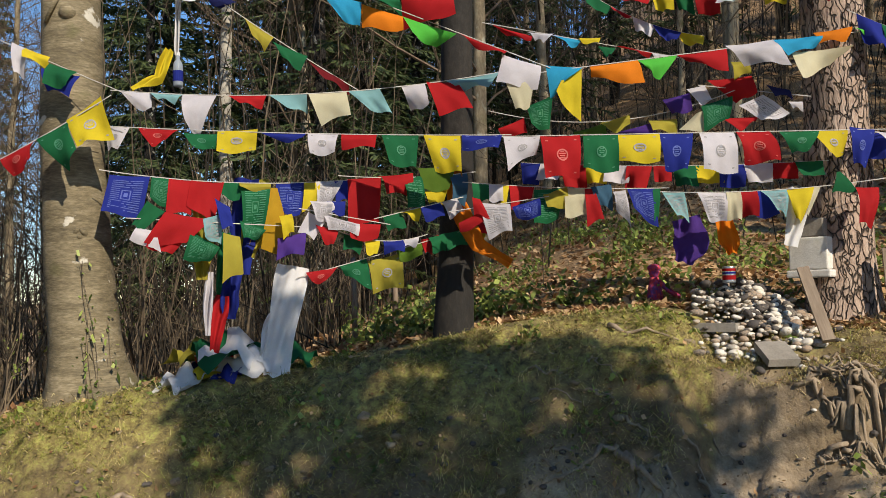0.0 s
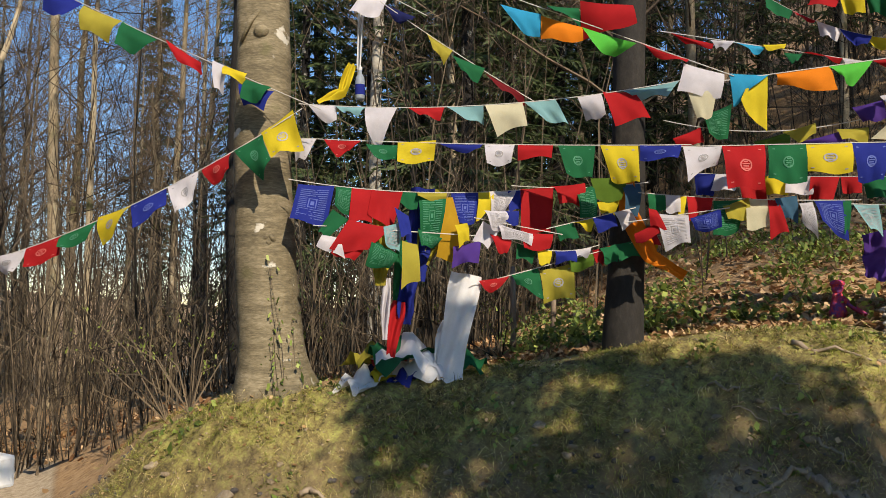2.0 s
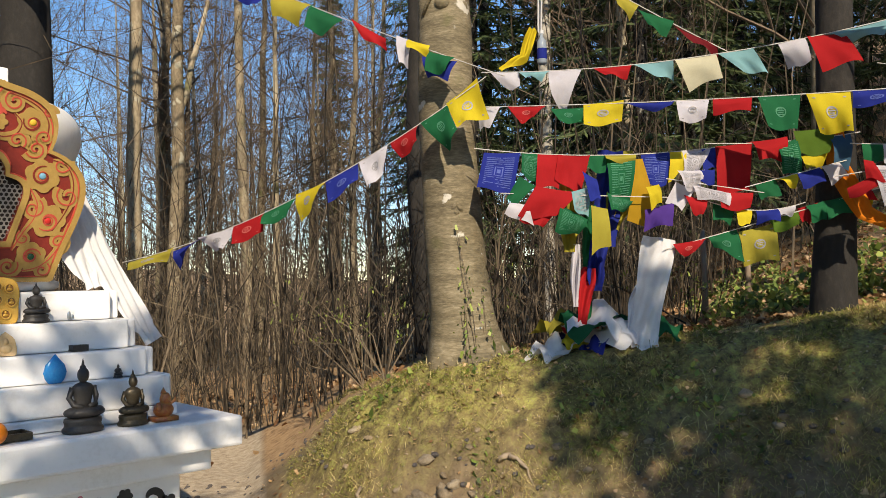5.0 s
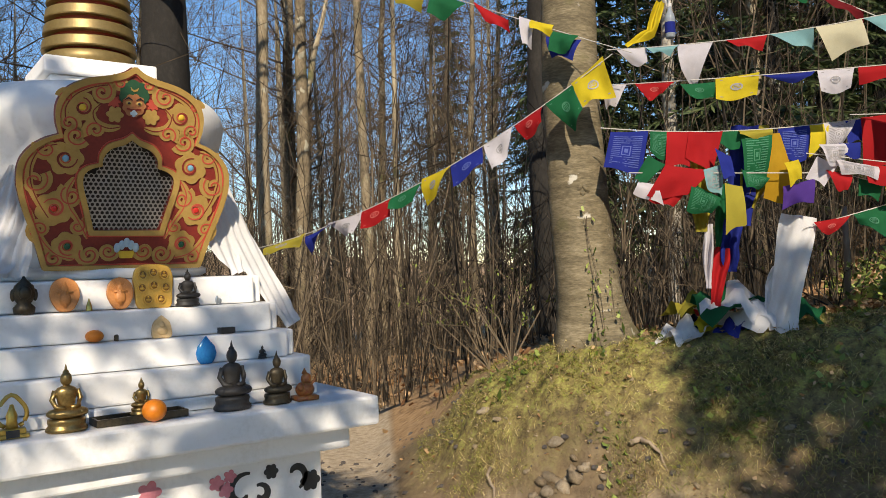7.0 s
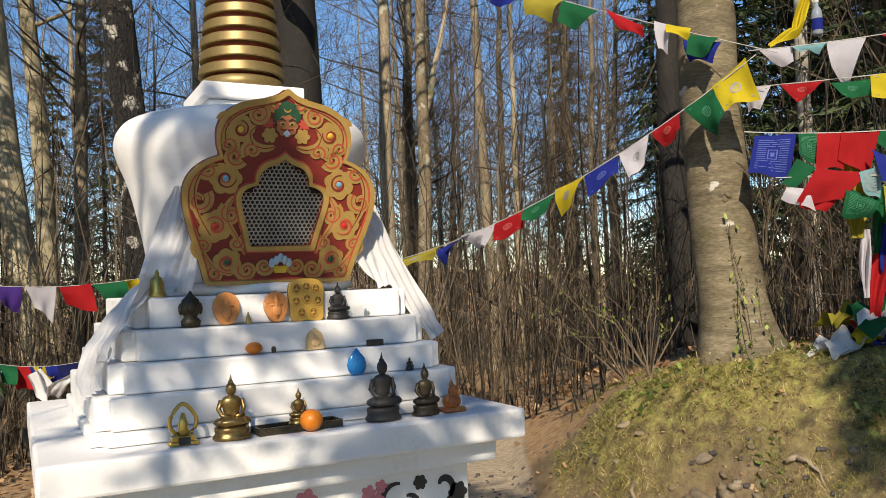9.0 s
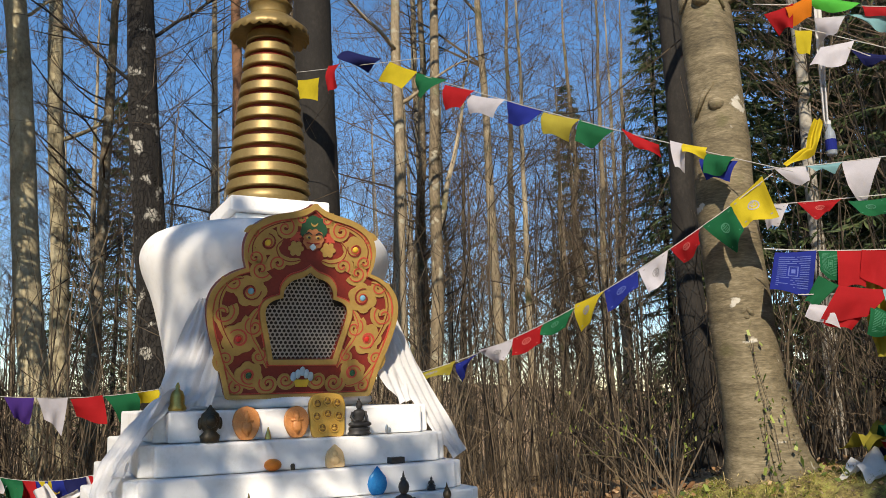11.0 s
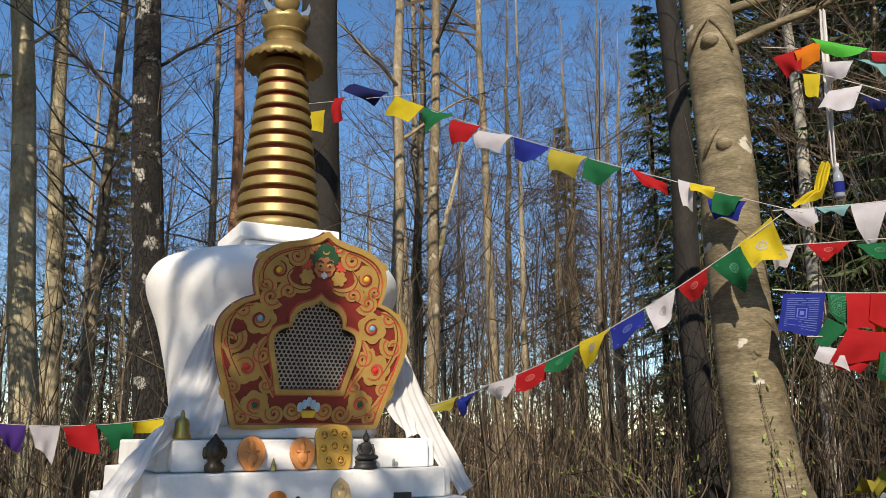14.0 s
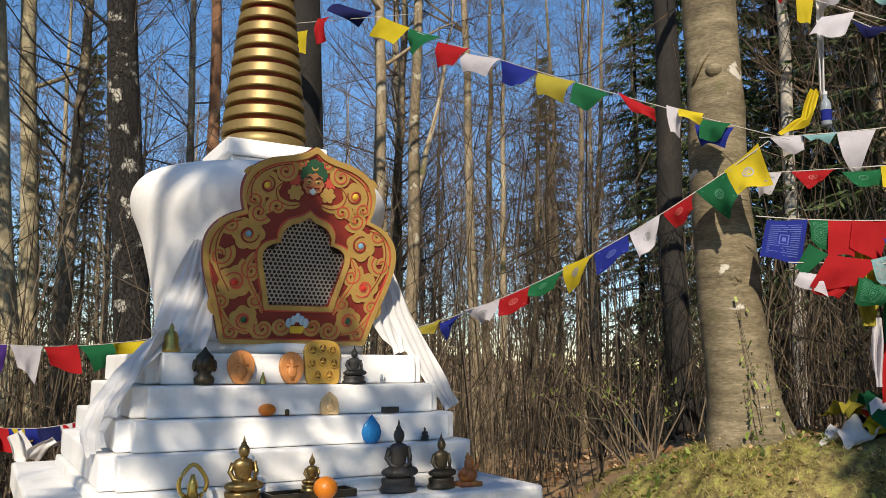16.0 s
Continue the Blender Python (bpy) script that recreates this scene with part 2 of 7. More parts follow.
blotch(M["bark_beech"], (0.50, 0.47, 0.40), 5.0, 0.66, 0.69, (1, 1, 1.3))
blotch(M["bark_beech"], (0.10, 0.10, 0.03), 2.5, 0.60, 0.72)
blotch(M["bark_dark"], (0.36, 0.35, 0.31), 5, 0.58, 0.64)
blotch(M["bark_grey"], (0.36, 0.34, 0.26), 6, 0.60, 0.66)
blotch(M["bark_grey"], (0.10, 0.10, 0.04), 1.5, 0.56, 0.70)


def plated(m, scale, stretch, fissure):
    """Breaks a bark into raised plates with dark fissures between them."""
    n, l = m.node_tree.nodes, m.node_tree.links
    bs = n["Principled BSDF"]
    tc, mp, vo, ramp, mx, bp = (n.new("ShaderNode" + k) for k in ("TexCoord", "Mapping", "TexVoronoi", "ValToRGB", "Mix", "Bump"))
    wob, add = n.new("ShaderNodeTexNoise"), n.new("ShaderNodeVectorMath")
    wob.inputs["Scale"].default_value = 7
    mp.inputs["Scale"].default_value = stretch
    l.new(tc.outputs["Object"], mp.inputs[0])
    l.new(tc.outputs["Object"], wob.inputs["Vector"])
    add.operation = "MULTIPLY_ADD"
    add.inputs[1].default_value = (0.12, 0.12, 0.12)
    l.new(wob.outputs["Color"], add.inputs[0])
    l.new(mp.outputs[0], add.inputs[2])
    l.new(add.outputs[0], vo.inputs["Vector"])
    vo.feature = "DISTANCE_TO_EDGE"
    vo.inputs["Scale"].default_value = scale
    ramp.color_ramp.elements[0].position, ramp.color_ramp.elements[1].position = 0.01, 0.10
    l.new(vo.outputs["Distance"], ramp.inputs[0])
    mx.data_type = "RGBA"
    l.new(ramp.outputs[0], mx.inputs["Factor"])
    mx.inputs["A"].default_value = (*fissure, 1)
    l.new(bs.inputs["Base Color"].links[0].from_socket, mx.inputs["B"])
    l.new(mx.outputs["Result"], bs.inputs["Base Color"])
    bp.inputs["Strength"].default_value, bp.inputs["Distance"].default_value = 1.0, 0.03
    l.new(ramp.outputs[0], bp.inputs["Height"])
    l.new(bs.inputs["Normal"].links[0].from_socket, bp.inputs["Normal"])
    l.new(bp.outputs[0], bs.inputs["Normal"])


plated(M["bark_pine"], 26, (1, 1, 0.2), (0.055, 0.04, 0.03))
plated(M["bark_dark"], 26, (1, 1, 0.5), (0.005, 0.004, 0.004))


# ---- mesh building ----
class Soup:
    """Vertices and faces of one mesh."""

    def __init__(self):
        self.v, self.f = [], []

    def tube(self, pts, radii, n=6, cap=True):
        base = len(self.v)
        up = Vector((0.31, 0.17, 0.93))
        for i, p in enumerate(pts):
            d = (pts[min(i + 1, len(pts) - 1)] - pts[max(i - 1, 0)]).normalized()
            u = d.cross(up if abs(d.dot(up)) < 0.95 else Vector((1, 0, 0))).normalized()
            w = d.cross(u)
            for k in range(n):
                a = 2 * math.pi * k / n
                self.v.append(p + (u * math.cos(a) + w * math.sin(a)) * radii[i])
        for i in range(len(pts) - 1):
            for k in range(n):
                a, b = base + i * n + k, base + i * n + (k + 1) % n
                self.f.append((a, b, b + n, a + n))
        if cap:
            self.f.append(tuple(range(base + n - 1, base - 1, -1)))
            self.f.append(tuple(base + (len(pts) - 1) * n + k for k in range(n)))

    def face(self, *pts):
        base = len(self.v)
        self.v.extend(Vector(p) for p in pts)
        self.f.append(tuple(range(base, base + len(pts))))

    def box(self, lo, hi):
        b = len(self.v)
        for z in (lo[2], hi[2]):
            for x, y in ((lo[0], lo[1]), (hi[0], lo[1]), (hi[0], hi[1]), (lo[0], hi[1])):
                self.v.append(Vector((x, y, z)))
        for q in ((3, 2, 1, 0), (4, 5, 6, 7), (0, 1, 5, 4), (1, 2, 6, 5), (2, 3, 7, 6), (3, 0, 4, 7)):
            self.f.append(tuple(b + k for k in q))

    def prism(self, outline, z0, z1):
        """An upright prism over an outline of (x, y), counter-clockwise."""
        b, n = len(self.v), len(outline)
        for z in (z0, z1):
            self.v.extend(Vector((x, y, z)) for x, y in outline)
        self.f.append(tuple(b + k for k in reversed(range(n))))
        self.f.append(tuple(b + n + k for k in range(n)))
        for k in range(n):
            j = (k + 1) % n
            self.f.append((b + k, b + j, b + n + j, b + n + k))

    def lathe(self, profile, n=32, at=(0, 0, 0), squash=1.0):
        """A turned form from a profile of (radius, height)."""
        b = len(self.v)
        for r, z in profile:
            for k in range(n):
                a = 2 * math.pi * k / n
                self.v.append(Vector((at[0] + r * math.cos(a), at[1] + r * math.sin(a) * squash, at[2] + z)))
        for i in range(len(profile) - 1):
            for k in range(n):
                j = (k + 1) % n
                self.f.append((b + i * n + k, b + i * n + j, b + (i + 1) * n + j, b + (i + 1) * n + k))
        self.f.append(tuple(b + k for k in reversed(range(n))))
        self.f.append(tuple(b + (len(profile) - 1) * n + k for k in range(n)))

    def ball(self, c, r, n=12, m=8):
        """An ellipsoid at c with the radii r."""
        b = len(self.v)
        for i in range(1, m):
            th = math.pi * i / m
            for k in range(n):
                ph = 2 * math.pi * k / n
                self.v.append(Vector((c[0] + r[0] * math.sin(th) * math.cos(ph), c[1] + r[1] * math.sin(th) * math.sin(ph), c[2] - r[2] * math.cos(th))))
        lo, hi = len(self.v), len(self.v) + 1
        self.v += [Vector((c[0], c[1], c[2] - r[2])), Vector((c[0], c[1], c[2] + r[2]))]
        for i in range(m - 2):
            for k in range(n):
                j = (k + 1) % n
                self.f.append((b + i * n + k, b + i * n + j, b + (i + 1) * n + j, b + (i + 1) * n + k))
        for k in range(n):
            j = (k + 1) % n
            self.f.append((lo, b + j, b + k))
            self.f.append((hi, b + (m - 2) * n + k, b + (m - 2) * n + j))

    def plate(self, outline, y0, y1):
        """A plate that stands in the plane of x and z, from a front at y0 to a back at y1."""
        b, n = len(self.v), len(outline)
        for y in (y0, y1):
            self.v.extend(Vector((x, y, z)) for x, z in outline)
        self.f.append(tuple(b + k for k in range(n)))
        self.f.append(tuple(b + n + k for k in reversed(range(n))))
        for k in range(n):
            j = (k + 1) % n
            self.f.append((b + j, b + k, b + n + k, b + n + j))

    def band(self, line, widths, y0, y1):
        """A raised ribbon that follows a line in the plane of x and z."""
        base, n = len(self.v), len(line)
        for i, (x, z) in enumerate(line):
            x0, z0 = line[max(i - 1, 0)]
            x1, z1 = line[min(i + 1, n - 1)]
            l = math.hypot(x1 - x0, z1 - z0) or 1
            nx, nz = -(z1 - z0) / l * widths[i] / 2, (x1 - x0) / l * widths[i] / 2
            self.v += [Vector((x + nx, y0, z + nz)), Vector((x - nx, y0, z - nz)), Vector((x + nx, y1, z + nz)), Vector((x - nx, y1, z - nz))]
        for i in range(n - 1):
            a, b = base + 4 * i, base + 4 * i + 4
            self.f += [(a, a + 1, b + 1, b), (a + 3, a + 2, b + 2, b + 3), (a + 2, a, b, b + 2), (a + 1, a + 3, b + 3, b + 1)]
        e = base + 4 * n - 4
        self.f += [(base + 1, base, base + 2, base + 3), (e, e + 1, e + 3, e + 2)]

    def ring_plate(self, outer, inner, y0, y1):
        """A plate between two outlines of equally many points."""
        b, n = len(self.v), len(outer)
        for y in (y0, y1):
            for o in (outer, inner):
                self.v.extend(Vector((x, y, z)) for x, z in o)
        for k in range(n):
            j = (k + 1) % n
            o, i_, ob, ib = b, b + n, b + 2 * n, b + 3 * n
            self.f += [(o + k, o + j, i_ + j, i_ + k), (ob + j, ob + k, ib + k, ib + j), (o + j, o + k, ob + k, ob + j), (i_ + k, i_ + j, ib + j, ib + k)]

    def sheet(self, rows):
        """A sheet through rows of points, all rows of one length."""
        b, n = len(self.v), len(rows[0])
        for r in rows:
            self.v.extend(r)
        for i in range(len(rows) - 1):
            for k in range(n - 1):
                a = b + i * n + k
                self.f.append((a, a + 1, a + n + 1, a + n))

    def mesh(self, name, mat, smooth=False):
        me = bpy.data.meshes.new(name)
        me.from_pydata([tuple(p) for p in self.v], [], self.f)
        me.materials.append(mat)
        if smooth:
            me.polygons.foreach_set("use_smooth", [True] * len(me.polygons))
        me.update()
        return me


def thing(name, soup=None, mat=None, label="", category="", group="", kind="", smooth=False):
    ob = new(name, soup.mesh(name, mat, smooth) if soup else None)
    return tagged(ob, label, category, group, kind)


def part(name, soup, mat, parent, label="", smooth=False, bevel=0.0):
    ob = new(name, soup.mesh(name, mat, smooth))
    ob.parent = parent
    if bevel:
        bv = ob.modifiers.new("bevel", "BEVEL")
        bv.width, bv.segments, bv.limit_method = bevel, 2, "ANGLE"
    return tagged(ob, label)


def lerp_table(table, x):
    xs = [r[0] for r in table]
    return [float(np.interp(x, xs, [r[k] for r in table])) for k in range(1, len(table[0]))]


def bearing(b, d, z=0.0):
    """A place by its compass bearing and distance from the middle of the camera's stand."""
    return Vector((STAND[0] + d * math.sin(radians(b)), STAND[1] + d * math.cos(radians(b)), z))


STAND = (-0.9, -4.3)
GROUND = 0.15

# bearing: foot distance, crest distance, crest height, height 16 m off, height 60 m off
BANK = [(-180, 5.2, 6.5, 0.15, 0.15, 0.2), (-60, 5.2, 6.5, 0.12, 0.1, -1), (0, 5.2, 6.5, 0.12, -0.1, -3), (30, 5.2, 6.2, 0.15, -0.2, -3),
        (34, 5.1, 6.1, 0.45, -0.1, -3), (37, 4.8, 5.8, 0.85, 0.0, -3), (42, 4.5, 5.5, 1.12, 0.1, -2), (54, 4.3, 5.5, 1.22, 0.5, 5), (66, 4.2, 5.7, 1.38, 2.0, 14),
        (75, 4.3, 5.8, 1.55, 3.1, 21), (82, 4.2, 6.0, 1.60, 3.7, 25), (92, 4.1, 6.3, 1.56, 4.1, 27), (110, 4.1, 6.8, 1.5, 4.0, 24), (140, 5.2, 7.0, 0.4, 0.8, 2), (180, 5.2, 6.5, 0.15, 0.15, 0.2)]


def ground_z(x, y):
    dx, dy = x - STAND[0], y - STAND[1]
    d = math.hypot(dx, dy)
    b = math.degrees(math.atan2(dx, dy))
    df, dc, hc, h16, h60 = lerp_table(BANK, b)
    n = noise.noise((x * 0.9, y * 0.9, 0.0)) * 0.6 + noise.noise((x * 2.7, y * 2.7, 3.0)) * 0.25
    if d < df:
        z = GROUND + 0.012 * n * min(1.0, d)
    elif d < dc:
        u = (d - df) / (dc - df)
        z = GROUND + (hc - GROUND) * (1 - (1 - u) ** 1.9)
        lumps = noise.noise((x * 4.5, y * 4.5, 9.0)) * 0.6 + noise.noise((x * 9.0, y * 9.0, 4.0)) * 0.35
        tuft = 1 - abs(noise.noise((x * 6.5, y * 6.5, 21.0))) * 2
        z += 0.05 * (tuft - 0.4) * min(1, hc) * math.sin(math.pi * min(1, u)) ** 0.5
        z -= 0.22 * math.exp(-((b - 42.4) / 1.3) ** 2 - ((d - 4.76) / 0.08) ** 2)
        z += (0.10 * n + 0.085 * lumps) * math.sin(math.pi * min(1, 0.08 + u * 0.92)) ** 0.5 * min(1, hc)
        if 83.5 < b < 116:
            w = min(1.0, (b - 83.5) / 3.5, (116 - b) / 4)
            jag = 0.10 * noise.noise((b * 0.45, 1.0, 0.0)) + 0.05 * noise.noise((b * 1.7, 2.0, 0.0))
            gully = abs(noise.noise((b * 0.55, d * 0.8, 14.0))) + 0.5 * abs(noise.noise((b * 1.4, d * 2.2, 17.0)))
            cut = float(np.interp(d + jag, (4.2, 5.0, 5.14, 5.2, 6.3), (0.30, 0.66, 0.82, 1.20, hc))) + 0.07 * lumps + 0.04 * n - 0.16 * (gully - 0.25) * float(np.interp(d, (4.2, 4.5, 5.0, 5.2), (0, 1, 1, 0)))
            z = z + (cut - z) * w
    elif d < 16:
        u = (d - dc) / (16 - dc)
        z = hc + (h16 - hc) * (u * u * (3 - 2 * u) * 0.6 + 0.4 * u) + 0.22 * n * min(1, 3 * u)
    else:
        u = min(1.0, (d - 16) / 44)
        z = h16 + (h60 - h16) * u + 0.25 * n
    return z


def ground_material():
    """Sandy path, earth, mossy bank and leaf mould, blended by the ground's zone values."""
    m = M["soil"]
    n, l = m.node_tree.nodes, m.node_tree.links
    bs = n["Principled BSDF"]
    tc = n.new("ShaderNodeTexCoord")
    tex = n.new("ShaderNodeTexNoise")
    tex.inputs["Scale"].default_value, tex.inputs["Detail"].default_value = 18, 6
    l.new(tc.outputs["Object"], tex.inputs["Vector"])
    fine, both = n.new("ShaderNodeTexNoise"), n.new("ShaderNodeMix")
    fine.inputs["Scale"].default_value, fine.inputs["Detail"].default_value, fine.inputs["Roughness"].default_value = 75, 5, 0.7
    l.new(tc.outputs["Object"], fine.inputs["Vector"])
    both.inputs["Factor"].default_value = 0.45
    l.new(tex.outputs[0], both.inputs["A"])
    l.new(fine.outputs[0], both.inputs["B"])
    att = n.new("ShaderNodeAttribute")
    att.attribute_name = "zone"
    sep = n.new("ShaderNodeSeparateColor")
    l.new(att.outputs["Color"], sep.inputs[0])
    col = bs.inputs["Base Color"].links[0].from_socket
    for ch, stops in ((0, ((0.27, 0.205, 0.135), (0.43, 0.345, 0.24), (0.55, 0.46, 0.34))), (1, ((0.045, 0.034, 0.014), (0.20, 0.16, 0.055), (0.33, 0.33, 0.085))), (2, ((0.16, 0.092, 0.042), (0.38, 0.235, 0.115), (0.50, 0.35, 0.19)))):
        ramp = n.new("ShaderNodeValToRGB")
        for i, c in enumerate(stops):
            e = ramp.color_ramp.elements[i] if i < 2 else ramp.color_ramp.elements.new(0.68)
            e.position, e.color = 0.36 + 0.14 * i, (*c, 1)
        l.new(both.outputs["Result"], ramp.inputs[0])
        mx = n.new("ShaderNodeMix")
        mx.data_type = "RGBA"
        l.new(sep.outputs[ch], mx.inputs["Factor"])
        l.new(col, mx.inputs["A"])
        l.new(ramp.outputs[0], mx.inputs["B"])
        col = mx.outputs["Result"]
    l.new(col, bs.inputs["Base Color"])
    return m


def build_ground():
    s = Soup()
    zones = []
    nb = 720
    rings = [0.0] + [0.4 * k for k in range(1, 10)] + [3.9 + 0.042 * k for k in range(1, 79)] + [7.3 * 1.07 ** k for k in range(1, 33)] + [90, 130, 200, 400, 900, 2500]
    for d in rings:
        for k in range(nb):
            b = -180 + k * 360 / nb
            p = bearing(b, max(d, 0.001))
            z = ground_z(p.x, p.y)
            if d > 200:
                z = z - (6 if z < 2 else 0) + 0.03 * (d - 200) * max(0, math.sin(radians(b * 3 + 40))) ** 2
            s.v.append(Vector((p.x, p.y, z)))
            df, dc, hc, _, _ = lerp_table(BANK, b)
            u = (d - df) / (dc - df)
            nz = 0.25 * noise.noise((p.x * 1.4, p.y * 1.4, 5.0))
            up = min(1, max(0, (hc - 0.25) / 0.4))
            cut = 0.58 if 86 < b < 112 else (0.34 if 74 < b else 0.16)
            path = 1.0 if up == 0 and d < (9.5 if 14 < b < 36 else 7.5) + 3 * nz else max(0.0, min(1.0, (cut - u + nz) / 0.25))
            green = up * max(0.0, min(1.0, (u - cut + nz) / 0.3)) * max(0.0, min(1.0, (1.7 - u) / 0.5))
            mould = max(0.0, min(1.0, (u - 1.1) / 0.4)) if up else max(0.0, min(1.0, (d - (9.5 if 14 < b < 36 else 7) + nz) / 1.0))
            zones.append((path * (1 - mould), green * (1 - 0.7 * mould), mould, 1.0))
    for i in range(len(rings) - 1):
        for k in range(nb):
            a, b = i * nb + k, i * nb + (k + 1) % nb
            s.f.append((a, a + nb, b + nb, b))
    ob = thing("ground", s, ground_material(), "brown forest floor with a trodden path and a grassy bank", "ground", kind="structure", smooth=True)
    ca = ob.data.color_attributes.new("zone", "FLOAT_COLOR", "POINT")
    ca.data.foreach_set("color", [c for z in zones for c in z])
    return ob


build_ground()


# ---- shrine ----
def redent(w, r):
    """A square of half width w + r whose corners step in once by r."""
    o = w + r
    q = [(w, -o), (w, -w), (o, -w)]
    out = []
    for k in range(4):
        c, s_ = (1, 0, -1, 0)[k], (0, 1, 0, -1)[k]
        out += [(x * c - y * s_, x * s_ + y * c) for x, y in q]
    return out


def smooth_line(pts, k=6):
    """A rounder line through the points."""
    out = []
    n = len(pts)
    for i in range(n - 1):
        p0, p1, p2, p3 = (Vector((*pts[max(0, min(n - 1, j))], 0)) for j in (i - 1, i, i + 1, i + 2))
        for q in range(k):
            t = q / k
            v = 0.5 * (2 * p1 + (p2 - p0) * t + (2 * p0 - 5 * p1 + 4 * p2 - p3) * t * t + (3 * p1 - p0 - 3 * p2 + p3) * t ** 3)
            out.append((v.x, v.y))
    out.append(tuple(pts[-1]))
    return out


def mirrored(right):
    """A closed outline from its right half, bottom to top."""
    return right + [(-x, z) for x, z in reversed(right[:-1])]


def by_angle(outline, centre, n=96):
    """The outline at even angles round a centre, counter-clockwise from below."""
    pts = [Vector((x - centre[0], z - centre[1])) for x, z in outline]
    out = []
    for k in range(n):
        a = -math.pi / 2 + 2 * math.pi * (k + 0.5) / n
        d = Vector((math.cos(a), math.sin(a)))
        best = 0.0
        for i in range(len(pts)):
            p, e = pts[i], pts[(i + 1) % len(pts)] - pts[i]
            den = d.x * e.y - d.y * e.x
            if abs(den) > 1e-9:
                t = (p.x * e.y - p.y * e.x) / den
                u = (p.x * d.y - p.y * d.x) / den
                if -1e-6 <= u <= 1 + 1e-6 and t > best:
                    best = t
        out.append((centre[0] + d.x * best, centre[1] + d.y * best))
    return out


def spiral(cx, cz, r, turns, start, way=1, n=18):
    return [(cx + r * (1 - 0.8 * i / n) * math.cos(start + way * turns * 2 * math.pi * i / n), cz + r * (1 - 0.8 * i / n) * math.sin(start + way * turns * 2 * math.pi * i / n)) for i in range(n + 1)]


def lobed(cx, cz, r, lobes=5, deep=0.22, turn=0.0, n=40):
    return [(cx + r * (1 - deep + deep * abs(math.cos(lobes * a / 2 + turn))) * math.cos(a), cz + r * (1 - deep + deep * abs(math.cos(lobes * a / 2 + turn))) * math.sin(a)) for a in (2 * math.pi * k / n for k in range(n))]


def front_panel(top):
    """The painted niche front: an edged plate with a latticed window, scrolls, blossoms and stones."""
    Y = -0.50
    c = (0.0, 2.06)
    outer = by_angle(mirrored([(0.0, 1.71)] + [(0.335, 1.71)] + smooth_line([(0.335, 1.71), (0.375, 1.85), (0.42, 1.98), (0.441, 2.08), (0.435, 2.16), (0.40, 2.22), (0.345, 2.262), (0.287, 2.285)])[1:] + smooth_line([(0.287, 2.285), (0.302, 2.34), (0.30, 2.41), (0.265, 2.475), (0.19, 2.52), (0.09, 2.545), (0.035, 2.565), (0.0, 2.592)])[1:]), c, 280)
    hole = by_angle(mirrored([(0.0, 1.88)] + [(0.143, 1.88)] + smooth_line([(0.143, 1.88), (0.168, 1.98), (0.193, 2.08), (0.188, 2.125), (0.16, 2.15), (0.118, 2.163)])[1:] + smooth_line([(0.118, 2.163), (0.115, 2.20), (0.085, 2.24), (0.03, 2.262), (0.0, 2.285)])[1:]), c, 280)
    grow = lambda line, k: [(c[0] + (x - c[0]) * k, c[1] + (z - c[1]) * k) for x, z in line]
    panel = part("niche_front", None_soup(lambda s: s.ring_plate(outer, hole, Y, Y + 0.05)), M["maroon"], top, "maroon painted front with ochre scrolls")
    panel.matrix_basis = pose(0.018, -0.50, 1.71, 15, 0, 0) @ Matrix.Diagonal((0.985, 1, 0.985, 1)) @ pose(0, 0.50, -1.71)
    sub = lambda name, mat, fill, label="": part(name, None_soup(fill), mat, panel, label)
    sub("edge_moulding", M["ochre"], lambda s: s.ring_plate(grow(outer, 1.008), grow(outer, 0.955), Y - 0.012, Y - 0.001))
    sub("red_inner_line", M["red_line"], lambda s: s.ring_plate(grow(outer, 0.953), grow(outer, 0.937), Y - 0.005, Y - 0.001))
    sub("window_moulding", M["ochre"], lambda s: s.ring_plate(grow(hole, 1.11), grow(hole, 0.985), Y - 0.012, Y - 0.001))
    sub("red_window_line", M["red_line"], lambda s: s.ring_plate(grow(hole, 1.15), grow(hole, 1.115), Y - 0.005, Y - 0.001))
    # dark sheet behind the lattice, its colour standing in for the shaded inside
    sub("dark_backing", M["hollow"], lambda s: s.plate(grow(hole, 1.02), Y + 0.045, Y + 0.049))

    def lattice(s):
        pitch, r = 0.0205, 0.0079
        rows = int(0.42 / (pitch * 0.866))
        for j in range(rows):
            z = 1.885 + j * pitch * 0.866
            for i in range(-11, 12):
                x = (i + 0.5 * (j % 2)) * pitch
                half = 0.135 + (z - 1.88) * 0.28 if z < 2.13 else (0.118 if z < 2.2 else max(0.0, 0.118 * (2.275 - z) / 0.075))
                if abs(x) > half + 0.006:
                    continue
                b = len(s.v)
                for k in range(6):
                    a = math.pi / 6 + k * math.pi / 3
                    for rr in (pitch / math.sqrt(3), r):
                        s.v.append(Vector((x + rr * math.cos(a), Y + 0.018, z + rr * math.sin(a))))
                for k in range(6):
                    j2 = (k + 1) % 6
                    s.f.append((b + 2 * k, b + 2 * j2, b + 2 * j2 + 1, b + 2 * k + 1))
    sub("lattice", M["steel"], lattice, "perforated grey metal lattice")
    blossoms = [(-0.262, 2.188, "gem_blue", 0.070), (0.262, 2.172, "gem_blue", 0.070), (-0.30, 1.975, "gem_red", 0.072), (0.30, 1.978, "gem_red", 0.072),
                (-0.243, 1.812, "gem_green", 0.062), (0.243, 1.818, "gem_green", 0.062), (-0.205, 2.405, "yellow_paint", 0.060), (0.205, 2.395, "yellow_paint", 0.060)]
